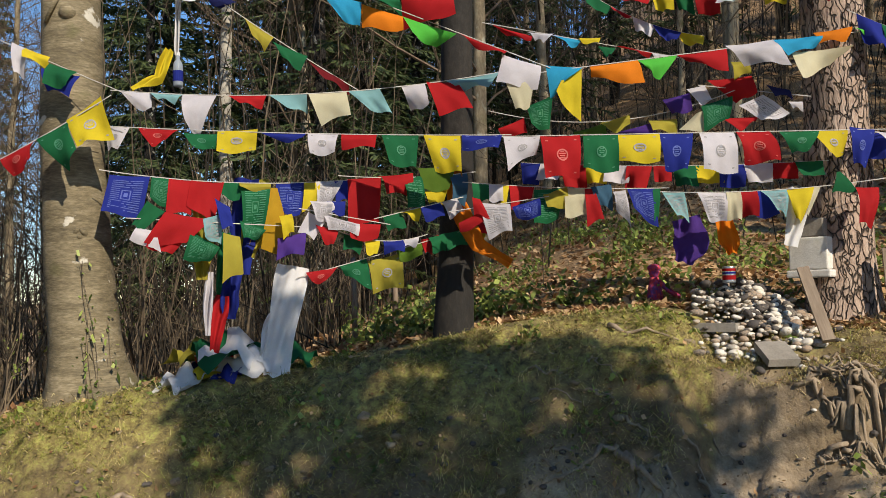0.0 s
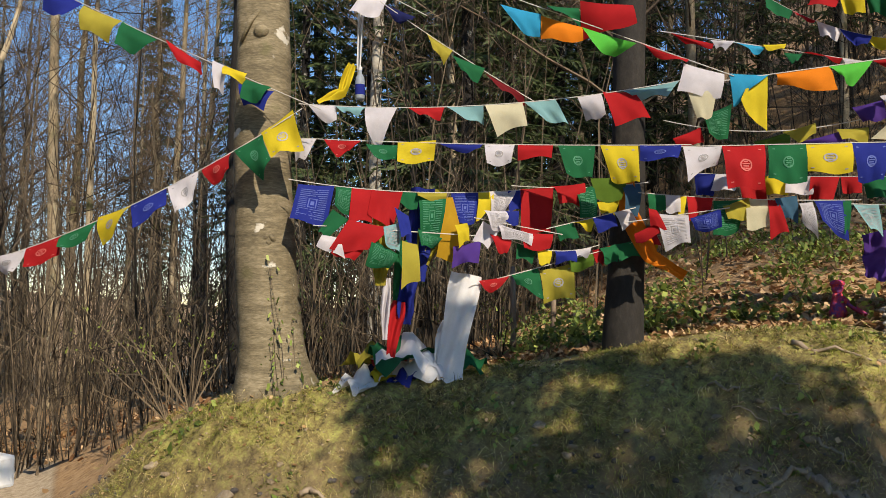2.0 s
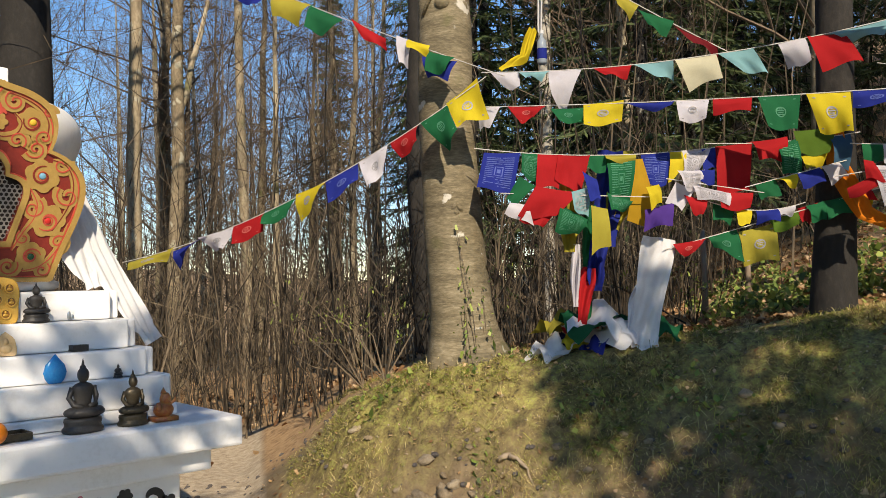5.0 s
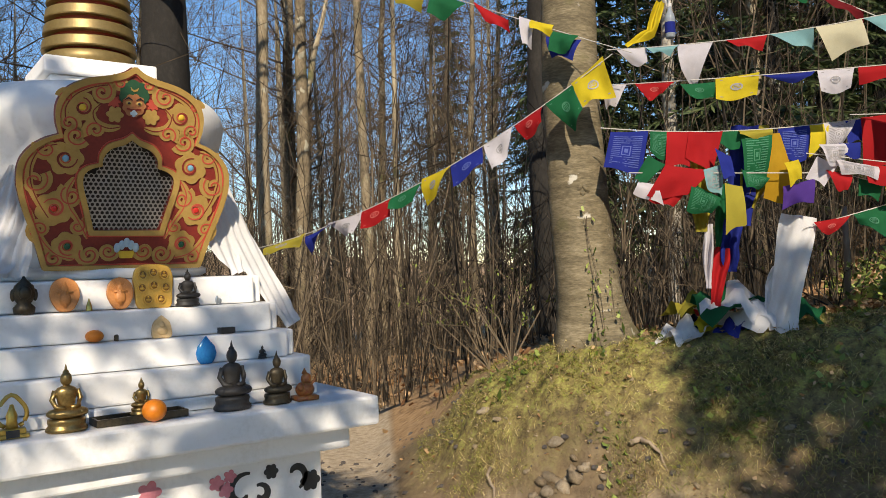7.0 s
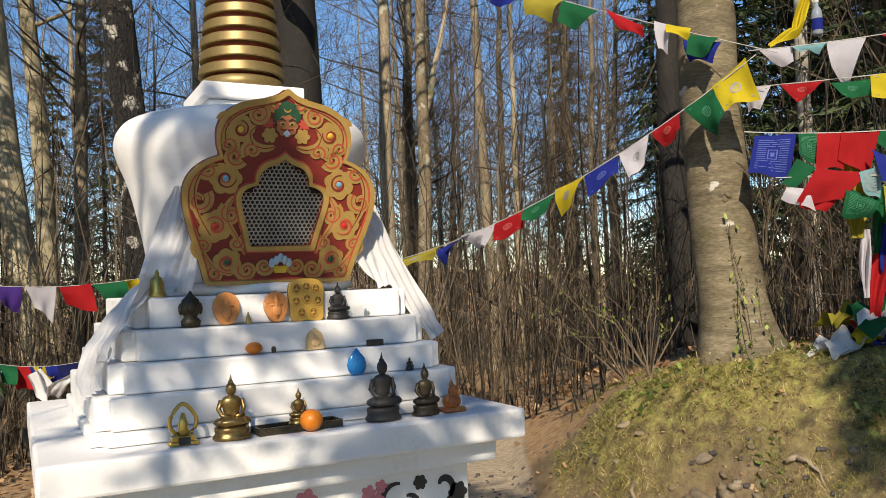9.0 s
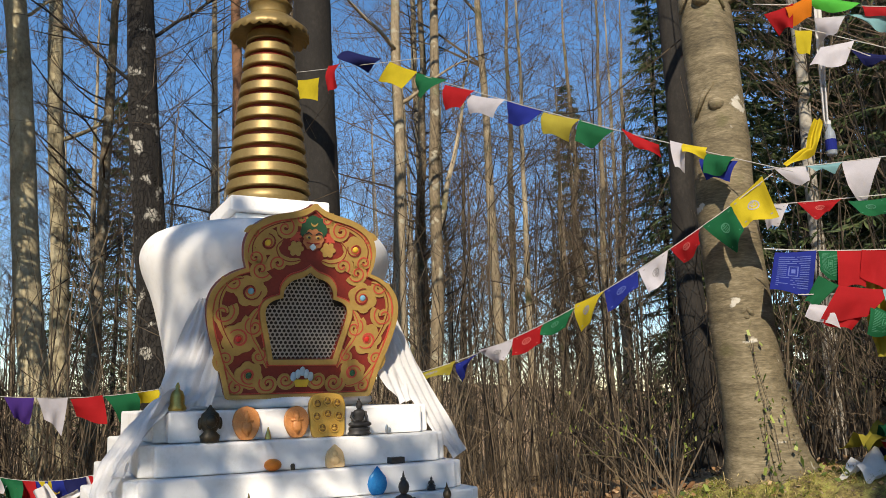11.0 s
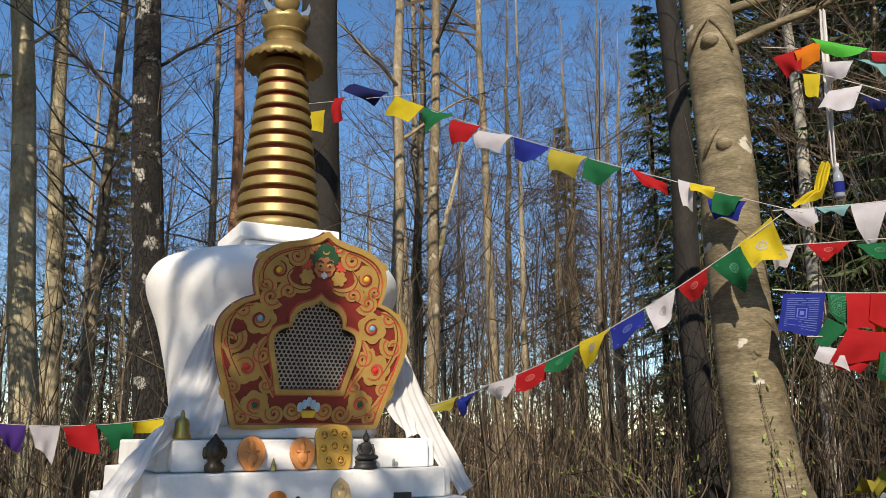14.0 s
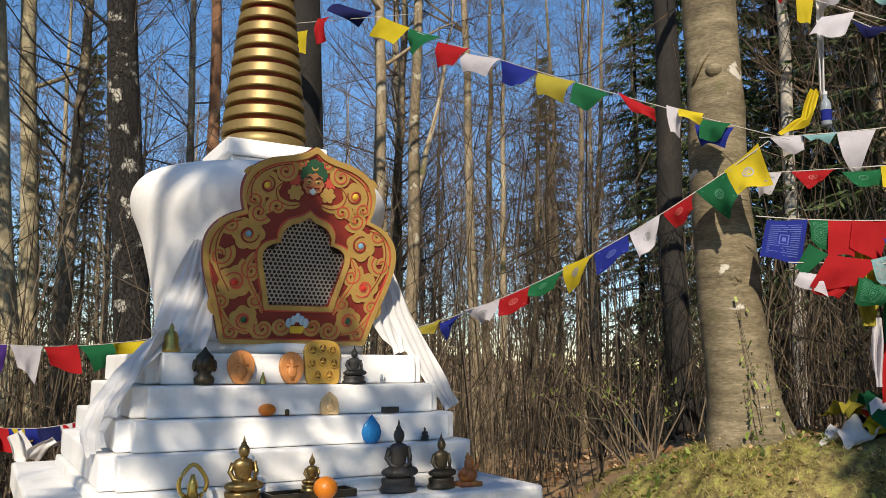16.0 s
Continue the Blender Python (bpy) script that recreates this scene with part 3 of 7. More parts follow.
    for k, (x, z, gem, r) in enumerate(blossoms):
        r *= 1.05
        sub("blossom", M["ochre"], lambda s: s.plate(lobed(x, z, r, 6, 0.17, k), Y - 0.006, Y - 0.001))
        curl = spiral(x, z, r * 0.62, 1.15, 1.3 * k, 1 if x > 0 else -1)
        sub("blossom_line", M["maroon" if z > 2.1 else "red_line"], lambda s: s.band(curl, [0.004 + 0.006 * math.sin(math.pi * i / 18) for i in range(19)], Y - 0.0085, Y - 0.0065))
        sub("blossom_eye", M["red_line"], lambda s: s.ring_plate(lobed(x, z, 0.021, 1, 0), lobed(x, z, 0.017, 1, 0), Y - 0.0085, Y - 0.0065))
        sub("stone", M[gem], lambda s: s.ball((x, Y - 0.007, z), (0.014, 0.006, 0.014)))
    r = random.Random(3)
    for sx in (-1, 1):
        for x, z, rad, turns, st, way in ((0.375, 2.09, 0.052, 1.1, 2.4, 1), (0.335, 2.225, 0.04, 1.0, 0.5, -1), (0.225, 2.285, 0.042, 1.2, 3.6, 1), (0.235, 2.03, 0.045, 1.2, 1.0, -1),
                                           (0.35, 1.885, 0.042, 1.1, 5.0, 1), (0.205, 1.90, 0.032, 1.0, 2.0, 1), (0.155, 1.775, 0.042, 1.2, 0.5, -1), (0.075, 1.79, 0.034, 1.1, 3.0, 1),
                                           (0.295, 1.76, 0.034, 1.1, 1.0, -1), (0.13, 2.475, 0.042, 1.2, 2.0, 1), (0.255, 2.335, 0.035, 1.1, 4.0, -1), (0.15, 2.315, 0.038, 1.1, 5.5, 1), (0.265, 2.44, 0.026, 1.0, 0.0, 1), (0.055, 2.52, 0.026, 1.0, 1.0, -1)):
            line = [(sx * px_, pz) for px_, pz in spiral(x, z, rad, turns, st, way)]
            w = [0.042 - 0.018 * i / 18 for i in range(19)]
            sub("scroll", M["ochre"], lambda s: s.band(line, w, Y - 0.005, Y - 0.001))
            sub("scroll_line", M["red_line"], lambda s: s.band(line, [0.006] * 19, Y - 0.0075, Y - 0.0055))
    for sx in (-1, 1):
        for curve in ([(0.30, 2.245), (0.36, 2.225), (0.395, 2.165), (0.398, 2.09), (0.37, 2.01), (0.325, 1.935)],
                      [(0.395, 1.975), (0.375, 1.90), (0.34, 1.83), (0.285, 1.775), (0.215, 1.755)],
                      [(0.225, 2.11), (0.255, 2.05), (0.245, 1.985), (0.21, 1.93), (0.165, 1.845)],
                      [(0.27, 2.34), (0.272, 2.40), (0.235, 2.455), (0.17, 2.49), (0.11, 2.505)],
                      [(0.05, 2.335), (0.10, 2.325), (0.15, 2.345), (0.165, 2.39), (0.135, 2.425)]):
            line = smooth_line([(sx * x, z) for x, z in curve], 5)
            m = len(line) - 1
            sub("edge_scroll", M["ochre"], lambda s: s.band(line, [0.008 + 0.028 * math.sin(math.pi * (i / m) ** 0.7) for i in range(m + 1)], Y - 0.0045, Y - 0.001))
            sub("edge_scroll_line", M["maroon" if curve[0][1] > 2.2 else "red_line"], lambda s: s.band([(x * 0.985, z) for x, z in line], [0.0045] * (m + 1), Y - 0.0065, Y - 0.005))
    sub("crest_cap", M["green_paint"], lambda s: s.plate(lobed(0, 2.475, 0.064, 7, 0.12, 0.3), Y - 0.006, Y - 0.001))
    sub("crest_moon", M["ochre"], lambda s: s.band([(-0.016, 2.505), (-0.01, 2.495), (0, 2.491), (0.01, 2.495), (0.016, 2.505)], [0.002, 0.007, 0.009, 0.007, 0.002], Y - 0.0085, Y - 0.0065))
    sub("crest_disc", M["mask_paint"], lambda s: s.plate(lobed(0, 2.43, 0.05, 9, 0.15), Y - 0.009, Y - 0.007))
    sub("crest_bar", M["pale_blue"], lambda s: s.plate(lobed(0, 2.396, 0.015, 4, 0.3), Y - 0.012, Y - 0.0095))
    for sx in (-1, 1):
        sub("crest_ring", M["ochre"], lambda s: s.ball((sx * 0.022, Y - 0.009, 2.438), (0.013, 0.004, 0.010)))
        sub("crest_dot", M["black"], lambda s: s.ball((sx * 0.021, Y - 0.0125, 2.438), (0.006, 0.003, 0.005)))
        sub("crest_brow", M["black"], lambda s: s.band([(sx * 0.008, 2.452), (sx * 0.024, 2.461), (sx * 0.04, 2.452)], [0.004, 0.008, 0.003], Y - 0.0125, Y - 0.0095))
        sub("crest_claw", M["ochre"], lambda s: s.plate(lobed(sx * 0.075, 2.385, 0.036, 6, 0.3), Y - 0.006, Y - 0.001))
        sub("crest_flame", M["red_line"], lambda s: s.plate(lobed(sx * 0.082, 2.44, 0.03, 8, 0.5), Y - 0.004, Y - 0.001))
    sub("crest_bar", M["maroon"], lambda s: s.band([(-0.03, 2.415), (0, 2.409), (0.03, 2.415)], [0.006, 0.01, 0.006], Y - 0.0115, Y - 0.0095))
    sub("lotus_bowl", M["yellow_paint"], lambda s: s.plate([(-0.036, 1.79), (-0.026, 1.758), (0.026, 1.758), (0.036, 1.79)], Y - 0.01, Y - 0.001))
    for k in range(5):
        sub("lotus_petal", M["pale_blue"], lambda s: s.ball(((k - 2) * 0.02, Y - 0.008, 1.805 + 0.012 * (2 - abs(k - 2))), (0.014, 0.007, 0.022)))


def None_soup(fill):
    s = Soup()
    fill(s)
    return s


def base_painting(top):
    """Black scrolls and pink lotus petals painted on the front of the base."""
    Y = -0.8
    for x, z, r, turns, st, way in ((0.42, 0.72, 0.085, 0.7, 1.2, 1), (0.50, 0.70, 0.045, 0.8, 2.0, -1), (0.66, 0.76, 0.07, 0.6, -1.2, 1), (0.30, 0.60, 0.08, 0.8, 0.4, 1), (0.60, 0.55, 0.09, 0.9, 1.0, -1), (-0.42, 0.72, 0.085, 0.7, 1.2, -1), (-0.62, 0.74, 0.07, 0.6, 4.2, -1), (-0.3, 0.6, 0.08, 0.8, 2.6, -1)):
        part("painted_scroll", None_soup(lambda s: s.band(spiral(x, z, r, turns, st, way), [0.012 + 0.02 * math.sin(math.pi * i / 18) for i in range(19)], Y - 0.004, Y - 0.001)), M["black"], top, "black painted scroll")
    for x, z, r in ((0.0, 0.62, 0.13), (0.30, 0.78, 0.035), (0.36, 0.80, 0.03), (0.34, 0.745, 0.035), (-0.34, 0.78, 0.04), (0.02, 0.79, 0.05)):
        part("painted_petal", None_soup(lambda s: s.plate(lobed(x, z, r, 5, 0.35), Y - 0.005, Y - 0.001)), M["pink_paint"], top, "pink painted petal")
    for x, z, r in ((0.74, 0.72, 0.05), (0.55, 0.79, 0.035), (-0.74, 0.72, 0.05)):
        part("painted_cloud", None_soup(lambda s: s.plate(lobed(x, z, r, 6, 0.25), Y - 0.004, Y - 0.001)), M["black"], top, "black painted cloud")


def build_stupa():
    top = thing("stupa", None, None, "white limewashed stupa with a gilded ringed spire and painted front", "stupa")
    s = Soup(); s.box((-0.80, -0.80, 0.0), (0.80, 0.80, 0.86)); part("base_block", s, M["white"], top, bevel=0.01)
    s = Soup(); s.box((-0.9, -0.9, 0.863), (0.9, 0.9, 0.965)); part("cornice", s, M["white"], top, bevel=0.012)
    s = Soup(); s.box((-1, -1, 0.968), (1, 1, 1.1)); part("slab", s, M["white"], top, bevel=0.014)
    s = Soup(); s.prism(redent(0.755, 0.055), 1.103, 1.155); part("plinth", s, M["white"], top, bevel=0.008)
    for w, z0, z1 in ((0.735, 1.158, 1.285), (0.678, 1.288, 1.406), (0.622, 1.409, 1.534), (0.565, 1.537, 1.662)):
        s = Soup(); s.prism(redent(w, 0.055), z0, z1); part("step", s, M["white"], top, bevel=0.01)
    s = Soup(); s.lathe([(0.50, 1.665), (0.525, 1.68), (0.525, 1.705), (0.49, 1.72)], 48); part("foot_ring", s, M["white"], top, smooth=True)
    prof = [(0.47, 1.72), (0.485, 1.86), (0.515, 2.02), (0.56, 2.2), (0.61, 2.33), (0.622, 2.4), (0.605, 2.46), (0.55, 2.51), (0.4, 2.538), (0.2, 2.545)]
    s = Soup(); s.lathe(smooth_line(prof, 4), 64); part("dome", s, M["white"], top, smooth=True)
    s = Soup(); s.box((-0.22, -0.22, 2.53), (0.22, 0.22, 2.6)); s.box((-0.25, -0.25, 2.603), (0.25, 0.25, 2.68)); part("harmika", s, M["white"], top, bevel=0.01)
    spire = part("spire_core", None_soup(lambda s: s.lathe([(0.185, 2.68), (0.10, 3.66)], 24)), M["maroon"], top, "maroon spire core", smooth=True)
    s = Soup(); s.lathe([(0.20, 2.682), (0.208, 2.69), (0.208, 2.735), (0.19, 2.745)], 48); part("spire_foot", s, M["gold"], spire, smooth=True)
    for k in range(12):
        r, z = 0.218 - 0.0083 * k, 2.757 + 0.0752 * k
        s = Soup(); s.lathe([(r - 0.03, z), (r - 0.004, z + 0.001), (r, z + 0.006), (r - 0.006, z + 0.046), (r - 0.011, z + 0.051), (r - 0.04, z + 0.052)], 112); part("spire_ring", s, M["gold"], spire)
    s = Soup()
    rim = []
    for k in range(72):
        a = 2 * math.pi * k / 72
        rim.append((a, 3.63 - 0.016 * abs(math.sin(12 * a))))
    rows = [[Vector((rr * math.cos(a), rr * math.sin(a), (zz if zz else lo))) for a, lo in rim + rim[:1]] for rr, zz in ((0.10, 3.66), (0.195, 3.645), (0.208, 0), (0.211, 0), (0.208, 3.66), (0.12, 3.735), (0.10, 3.74))]
    s.sheet(rows); part("parasol", s, M["gold"], top, smooth=True)
    s = Soup(); s.lathe([(0.10, 3.735), (0.105, 3.75), (0.105, 3.80), (0.12, 3.805), (0.11, 3.82)], 36); part("crown_collar", s, M["gold"], top, smooth=True)
    s = Soup()
    petal = [(2 * math.pi * k / 64, 3.885 + 0.022 * abs(math.cos(4 * 2 * math.pi * k / 64))) for k in range(65)]
    s.sheet([[Vector((rr * math.cos(a), rr * math.sin(a), (z if z else hi))) for a, hi in petal] for rr, z in ((0.105, 3.82), (0.125, 3.87), (0.135, 0), (0.128, 0), (0.11, 3.86))]); part("crown", s, M["gold"], top, smooth=True)
    s = Soup(); s.plate([(0.135 * math.cos(a), 4.01 + 0.125 * math.sin(a)) for a in (math.pi + math.pi * i / 20 for i in range(21))] + [(0.125 * math.cos(a), 4.03 + 0.085 * math.sin(a)) for a in (2 * math.pi - math.pi * i / 20 for i in range(21))], -0.012, 0.012)
    part("crescent", s, M["silver"], top)
    s = Soup(); s.ball((0, 0, 4.02), (0.075, 0.04, 0.075), 24, 14); part("sun_disc", s, M["gold"], top, smooth=True)
    s = Soup(); s.lathe([(0.03, 4.09), (0.035, 4.12), (0.02, 4.16), (0.004, 4.2)], 16); part("finial", s, M["gold"], top, smooth=True)
    front_panel(top)
    base_painting(top)
    return top


build_stupa()


# ---- offerings on the shrine ----
def sitting_statue(at, h, mat, label, broad=1.0, base=True, turn=0):
    """A seated statue as one plain mesh."""
    s = Soup()
    k = h / 1.0
    if base:
        s.lathe([(0.31, 0), (0.33, 0.02), (0.325, 0.05), (0.295, 0.08), (0.285, 0.11), (0.30, 0.15), (0.29, 0.19), (0.2, 0.2)], 20, squash=0.75)
    z = 0.2 if base else 0.0
    s.ball((0, -0.03, z + 0.07), (0.32, 0.21, 0.09), 16, 8)
    s.ball((-0.2, -0.08, z + 0.08), (0.12, 0.11, 0.07))
    s.ball((0.2, -0.08, z + 0.08), (0.12, 0.11, 0.07))
    s.lathe([(0.15, z + 0.08), (0.13, z + 0.2), (0.16, z + 0.33), (0.18, z + 0.40), (0.13, z + 0.45), (0.055, z + 0.475), (0.05, z + 0.52)], 16, squash=0.62)
    for sx in (-1, 1):
        s.tube([Vector((sx * 0.165, 0, z + 0.405)), Vector((sx * 0.215, 0.01, z + 0.27)), Vector((sx * 0.17, -0.09, z + 0.17)), Vector((sx * 0.04, -0.14, z + 0.15))], [0.05, 0.045, 0.04, 0.035], 8)
    s.ball((0, -0.01, z + 0.575), (0.092, 0.095, 0.108), 14, 10)
    s.ball((0, 0.005, z + 0.675), (0.05, 0.05, 0.04))
    s.lathe([(0.028, z + 0.69), (0.02, z + 0.74), (0.004, z + 0.80)], 10)
    s.v = [Vector((v.x * k * broad, v.y * k * broad, v.z * k)) for v in s.v]
    ob = thing("seated_statue", s, M[mat], label, "statue", smooth=True)
    ob.matrix_basis = pose(*at, 0, 0, turn)
    return ob


T0, T1, T2, T3, T4 = 1.103, 1.288, 1.409, 1.537, 1.665
sitting_statue((-0.305, -0.90, T0), 0.25, "old_brass", "tarnished brass seated statue on a lotus base", 0.92)
sitting_statue((-0.02, -0.86, T0 + 0.02), 0.15, "old_brass", "small brass seated statue in an offering tray", 0.9)
sitting_statue((0.345, -0.89, T0), 0.29, "iron", "black seated statue on the white slab", 0.85)
sitting_statue((0.55, -0.885, T0), 0.23, "dark_bronze", "dark bronze seated statue with worn shine", 0.85)
sitting_statue((0.245, -0.645, T3), 0.165, "iron", "small black seated statue on a white step")
sitting_statue((0.545, -0.745, T1), 0.062, "iron", "tiny black seated statue on a white step")
s = Soup(); s.box((-0.05, -0.04, 0), (0.05, 0.04, 0.018)); s.ball((0, 0, 0.045), (0.045, 0.035, 0.035)); s.ball((0.008, 0, 0.09), (0.024, 0.022, 0.03)); s.tube([Vector((0.02, 0, 0.06)), Vector((0.05, 0, 0.08)), Vector((0.06, 0, 0.11))], [0.008, 0.007, 0.003]); s.ball((-0.03, -0.02, 0.06), (0.015, 0.02, 0.02)); s.lathe([(0.014, 0.115), (0.002, 0.14)], 8)
thing("deity_figurine", s, material("painted_figurine", [(0.25, 0.035, 0.015), (0.42, 0.20, 0.05)], rough=0.4, scale=30, bump=0.2), "small red and gold painted figurine", "statue", smooth=True).matrix_basis = pose(0.685, -0.88, T0)
# orange, mandarin
for nm, x, y, z, r, lab in (("orange", 0.005, -0.945, T0, 0.047, "ripe orange beside an offering tray"), ("mandarin", -0.155, -0.69, T2, 0.036, "small bright mandarin on a white step")):
    q = 0.93 if nm == "orange" else 0.7
    s = Soup(); s.ball((0, 0, r * q), (r, r, r * q), 24, 16)
    thing(nm, s, M["peel"], lab, "fruit", smooth=True).matrix_basis = pose(x, y, z, 0, 0, 40)
# offering tray
tray = thing("offering_tray", None, None, "narrow verdigris offering tray on the slab", "tray")
tray.matrix_basis = pose(-0.03, -0.87, T0, 0, 0, 3)
s = Soup(); s.box((-0.17, -0.045, 0), (0.17, 0.045, 0.01)); part("tray_bottom", s, M["dark_bronze"], tray)
for x0, x1, y0, y1 in ((-0.17, 0.17, -0.053, -0.045), (-0.17, 0.17, 0.045, 0.053), (-0.178, -0.17, -0.053, 0.053), (0.17, 0.178, -0.053, 0.053)):
    s = Soup(); s.box((x0, y0, 0), (x1, y1, 0.028)); part("rim", s, M["dark_bronze"], tray)
# gilded shrine frame
fr = thing("brass_shrine", None, None, "small polished brass shrine with an arched halo", "shrine")
fr.matrix_basis = pose(-0.49, -0.905, T0, 0, 0, 0)
s = Soup(); s.box((-0.055, -0.025, 0), (0.055, 0.025, 0.014)); s.box((-0.045, -0.02, 0.014), (0.045, 0.02, 0.034)); part("foot", s, M["brass"], fr, bevel=0.003)
s = Soup(); s.tube([Vector((0.05 * math.sin(a), 0, 0.085 - 0.05 * math.cos(a) + 0.02 * max(0.0, -math.cos(a)) ** 6)) for a in (0.5 + 5.3 * i / 20 for i in range(21))], [0.008] * 21, 8); part("halo", s, M["brass"], fr, smooth=True)
s = Soup(); s.lathe([(0.022, 0.034), (0.018, 0.06), (0.02, 0.08), (0.012, 0.1), (0.006, 0.12)], 12); part("idol", s, M["brass"], fr, smooth=True)
s = Soup(); s.box((-0.022, -0.0265, 0.003), (0.022, -0.0245, 0.03)); part("inset", s, M["black"], fr, "black inset box")
# leaf-shaped reliefs
for x, z, w, h, lab in ((-0.255, T3, 0.058, 0.14, "orange clay leaf relief leaning on the step"), (-0.04, T3, 0.055, 0.135, "copper coloured clay leaf relief")):
    ob = thing("clay_relief", None, None, lab, "relief", "clay leaf reliefs")
    ob.matrix_basis = pose(x, -0.645, z, -7, 0, 0)
    out = smooth_line([(0, 0), (0.5 * w, 0.05 * h), (0.95 * w, 0.4 * h), (0.9 * w, 0.72 * h), (0.55 * w, 0.92 * h), (0, h)], 4)
    s = Soup(); s.plate(mirrored(out), -0.012, 0.006); part("leaf_plate", s, M["terracotta"], ob, bevel=0.005)
    s = Soup(); s.band([(0, 0.12 * h), (0, 0.85 * h)], [0.012, 0.008], -0.02, -0.0125); s.band([(-0.5 * w, 0.55 * h), (0.5 * w, 0.55 * h)], [0.008, 0.008], -0.019, -0.0125); s.ball((0, -0.014, 0.66 * h), (0.013, 0.008, 0.018)); s.ball((0, -0.014, 0.36 * h), (0.022, 0.008, 0.028))
    part("raised_figure", s, M["terracotta"], ob, smooth=True)
    s = Soup()
    for a in range(9):
        q = -1.2 + a * 0.3
        s.band([(0.35 * w * math.sin(q), 0.5 * h + 0.2 * h * math.cos(q)), (0.8 * w * math.sin(q), 0.5 * h + 0.4 * h * math.cos(q))], [0.004, 0.006], -0.0155, -0.0125)
    part("rays", s, M["terracotta"], ob)
# moulded plaque with seven niches
pl = thing("moulded_plaque", None, None, "gilded clay plaque with seven small moulded niches", "plaque")
pl.matrix_basis = pose(0.10, -0.64, T3, -6, 0, 0)
s = Soup(); s.plate(mirrored(smooth_line([(0, 0), (0.068, 0), (0.08, 0.08), (0.084, 0.13), (0.07, 0.17), (0.035, 0.185), (0, 0.187)], 4)), -0.012, 0.008); part("plate", s, M["gilt_clay"], pl, bevel=0.004)
for x, z in ((0, 0.15), (-0.045, 0.14), (0.045, 0.14), (0, 0.095), (-0.05, 0.085), (0.05, 0.085), (-0.027, 0.035), (0.027, 0.035)):
    o = [(x + 0.02 * math.cos(a), z + 0.021 * math.sin(a)) for a in (2 * math.pi * k / 20 for k in range(20))]
    i_ = [(x + 0.015 * math.cos(a), z + 0.016 * math.sin(a)) for a in (2 * math.pi * k / 20 for k in range(20))]
    # darker disc in each niche imitates the shade of a recess
    s = Soup(); s.plate(i_, -0.0145, -0.0125); part("niche_hollow", s, M["shaded_clay"], pl)
    s = Soup(); s.ring_plate(o, i_, -0.02, -0.0125); s.ball((x, -0.0155, z - 0.004), (0.011, 0.006, 0.007)); s.ball((x, -0.0165, z + 0.008), (0.005, 0.005, 0.006)); part("niche", s, M["gilt_clay"], pl)
# small votives
s = Soup(); s.plate(mirrored(smooth_line([(0, 0), (0.036, 0), (0.04, 0.03), (0.032, 0.065), (0.012, 0.085), (0, 0.095)], 4)), -0.014, 0.008); s.ball((0, -0.015, 0.055), (0.011, 0.008, 0.014)); s.ball((0, -0.015, 0.028), (0.022, 0.01, 0.018))
thing("amber_votive", s, material("amber_clay", [(0.5, 0.33, 0.14), (0.66, 0.48, 0.26)], rough=0.4, scale=40, bump=0.2), "small amber coloured votive relief on a step", "relief").matrix_basis = pose(0.115, -0.69, T2, -6)
s = Soup(); s.lathe([(0.025, 0), (0.04, 0.02), (0.046, 0.045), (0.038, 0.075), (0.018, 0.098), (0.003, 0.118)], 24, squash=0.35)
thing("blue_drop", s, M["blue_glass"], "translucent blue drop shaped votive on a step", "votive", smooth=True).matrix_basis = pose(0.285, -0.75, T1)
s = Soup(); s.box((-0.034, -0.02, 0), (0.034, 0.02, 0.026)); thing("small_box", s, M["iron"], "small dark brown box on a white step", "box").matrix_basis = pose(0.40, -0.69, T2, 0, 0, 8)
s = Soup(); s.lathe([(0.009, 0), (0.01, 0.02), (0.006, 0.026)], 10); thing("small_jar", s, M["dark_bronze"], "tiny dark jar beside a mandarin", "jar").matrix_basis = pose(-0.07, -0.69, T2)
s = Soup(); s.lathe([(0.045, 0), (0.05, 0.03), (0.03, 0.05), (0.045, 0.07), (0.052, 0.10), (0.042, 0.135), (0.025, 0.15), (0.012, 0.165), (0.004, 0.18)], 14, squash=0.8); s.ball((0, -0.03, 0.1), (0.03, 0.02, 0.035)); s.ball((-0.048, 0, 0.09), (0.012, 0.012, 0.03)); s.ball((0.048, 0, 0.09), (0.012, 0.012, 0.03)); s.v = [v * 0.83 for v in s.v]
thing("stone_bust", s, M["dark_bronze"], "dark crowned bust on a white step", "statue", smooth=True).matrix_basis = pose(-0.405, -0.65, T3)
s = Soup(); s.lathe([(0.036, 0), (0.038, 0.01), (0.03, 0.025), (0.028, 0.06), (0.022, 0.078), (0.008, 0.088), (0.010, 0.10), (0.003, 0.115)], 20)
thing("brass_bell", s, M["brass"], "small brass bell at the corner of a step", "bell", smooth=True).matrix_basis = pose(-0.525, -0.58, T4)
s = Soup(); s.lathe([(0.014, 0), (0.011, 0.02), (0.002, 0.05)], 10); thing("cone_trinket", s, M["brass"], "tiny brass cone beside a clay relief", "trinket").matrix_basis = pose(-0.165, -0.65, T3)
s = Soup(); s.ball((0, 0, 0.02), (0.008, 0.006, 0.02)); s.ball((0.012, 0, 0.015), (0.01, 0.005, 0.012)); thing("pebble_votive", s, M["silver"], "tiny silvery trinket on a white step", "trinket").matrix_basis = pose(0.375, -0.65, T3)


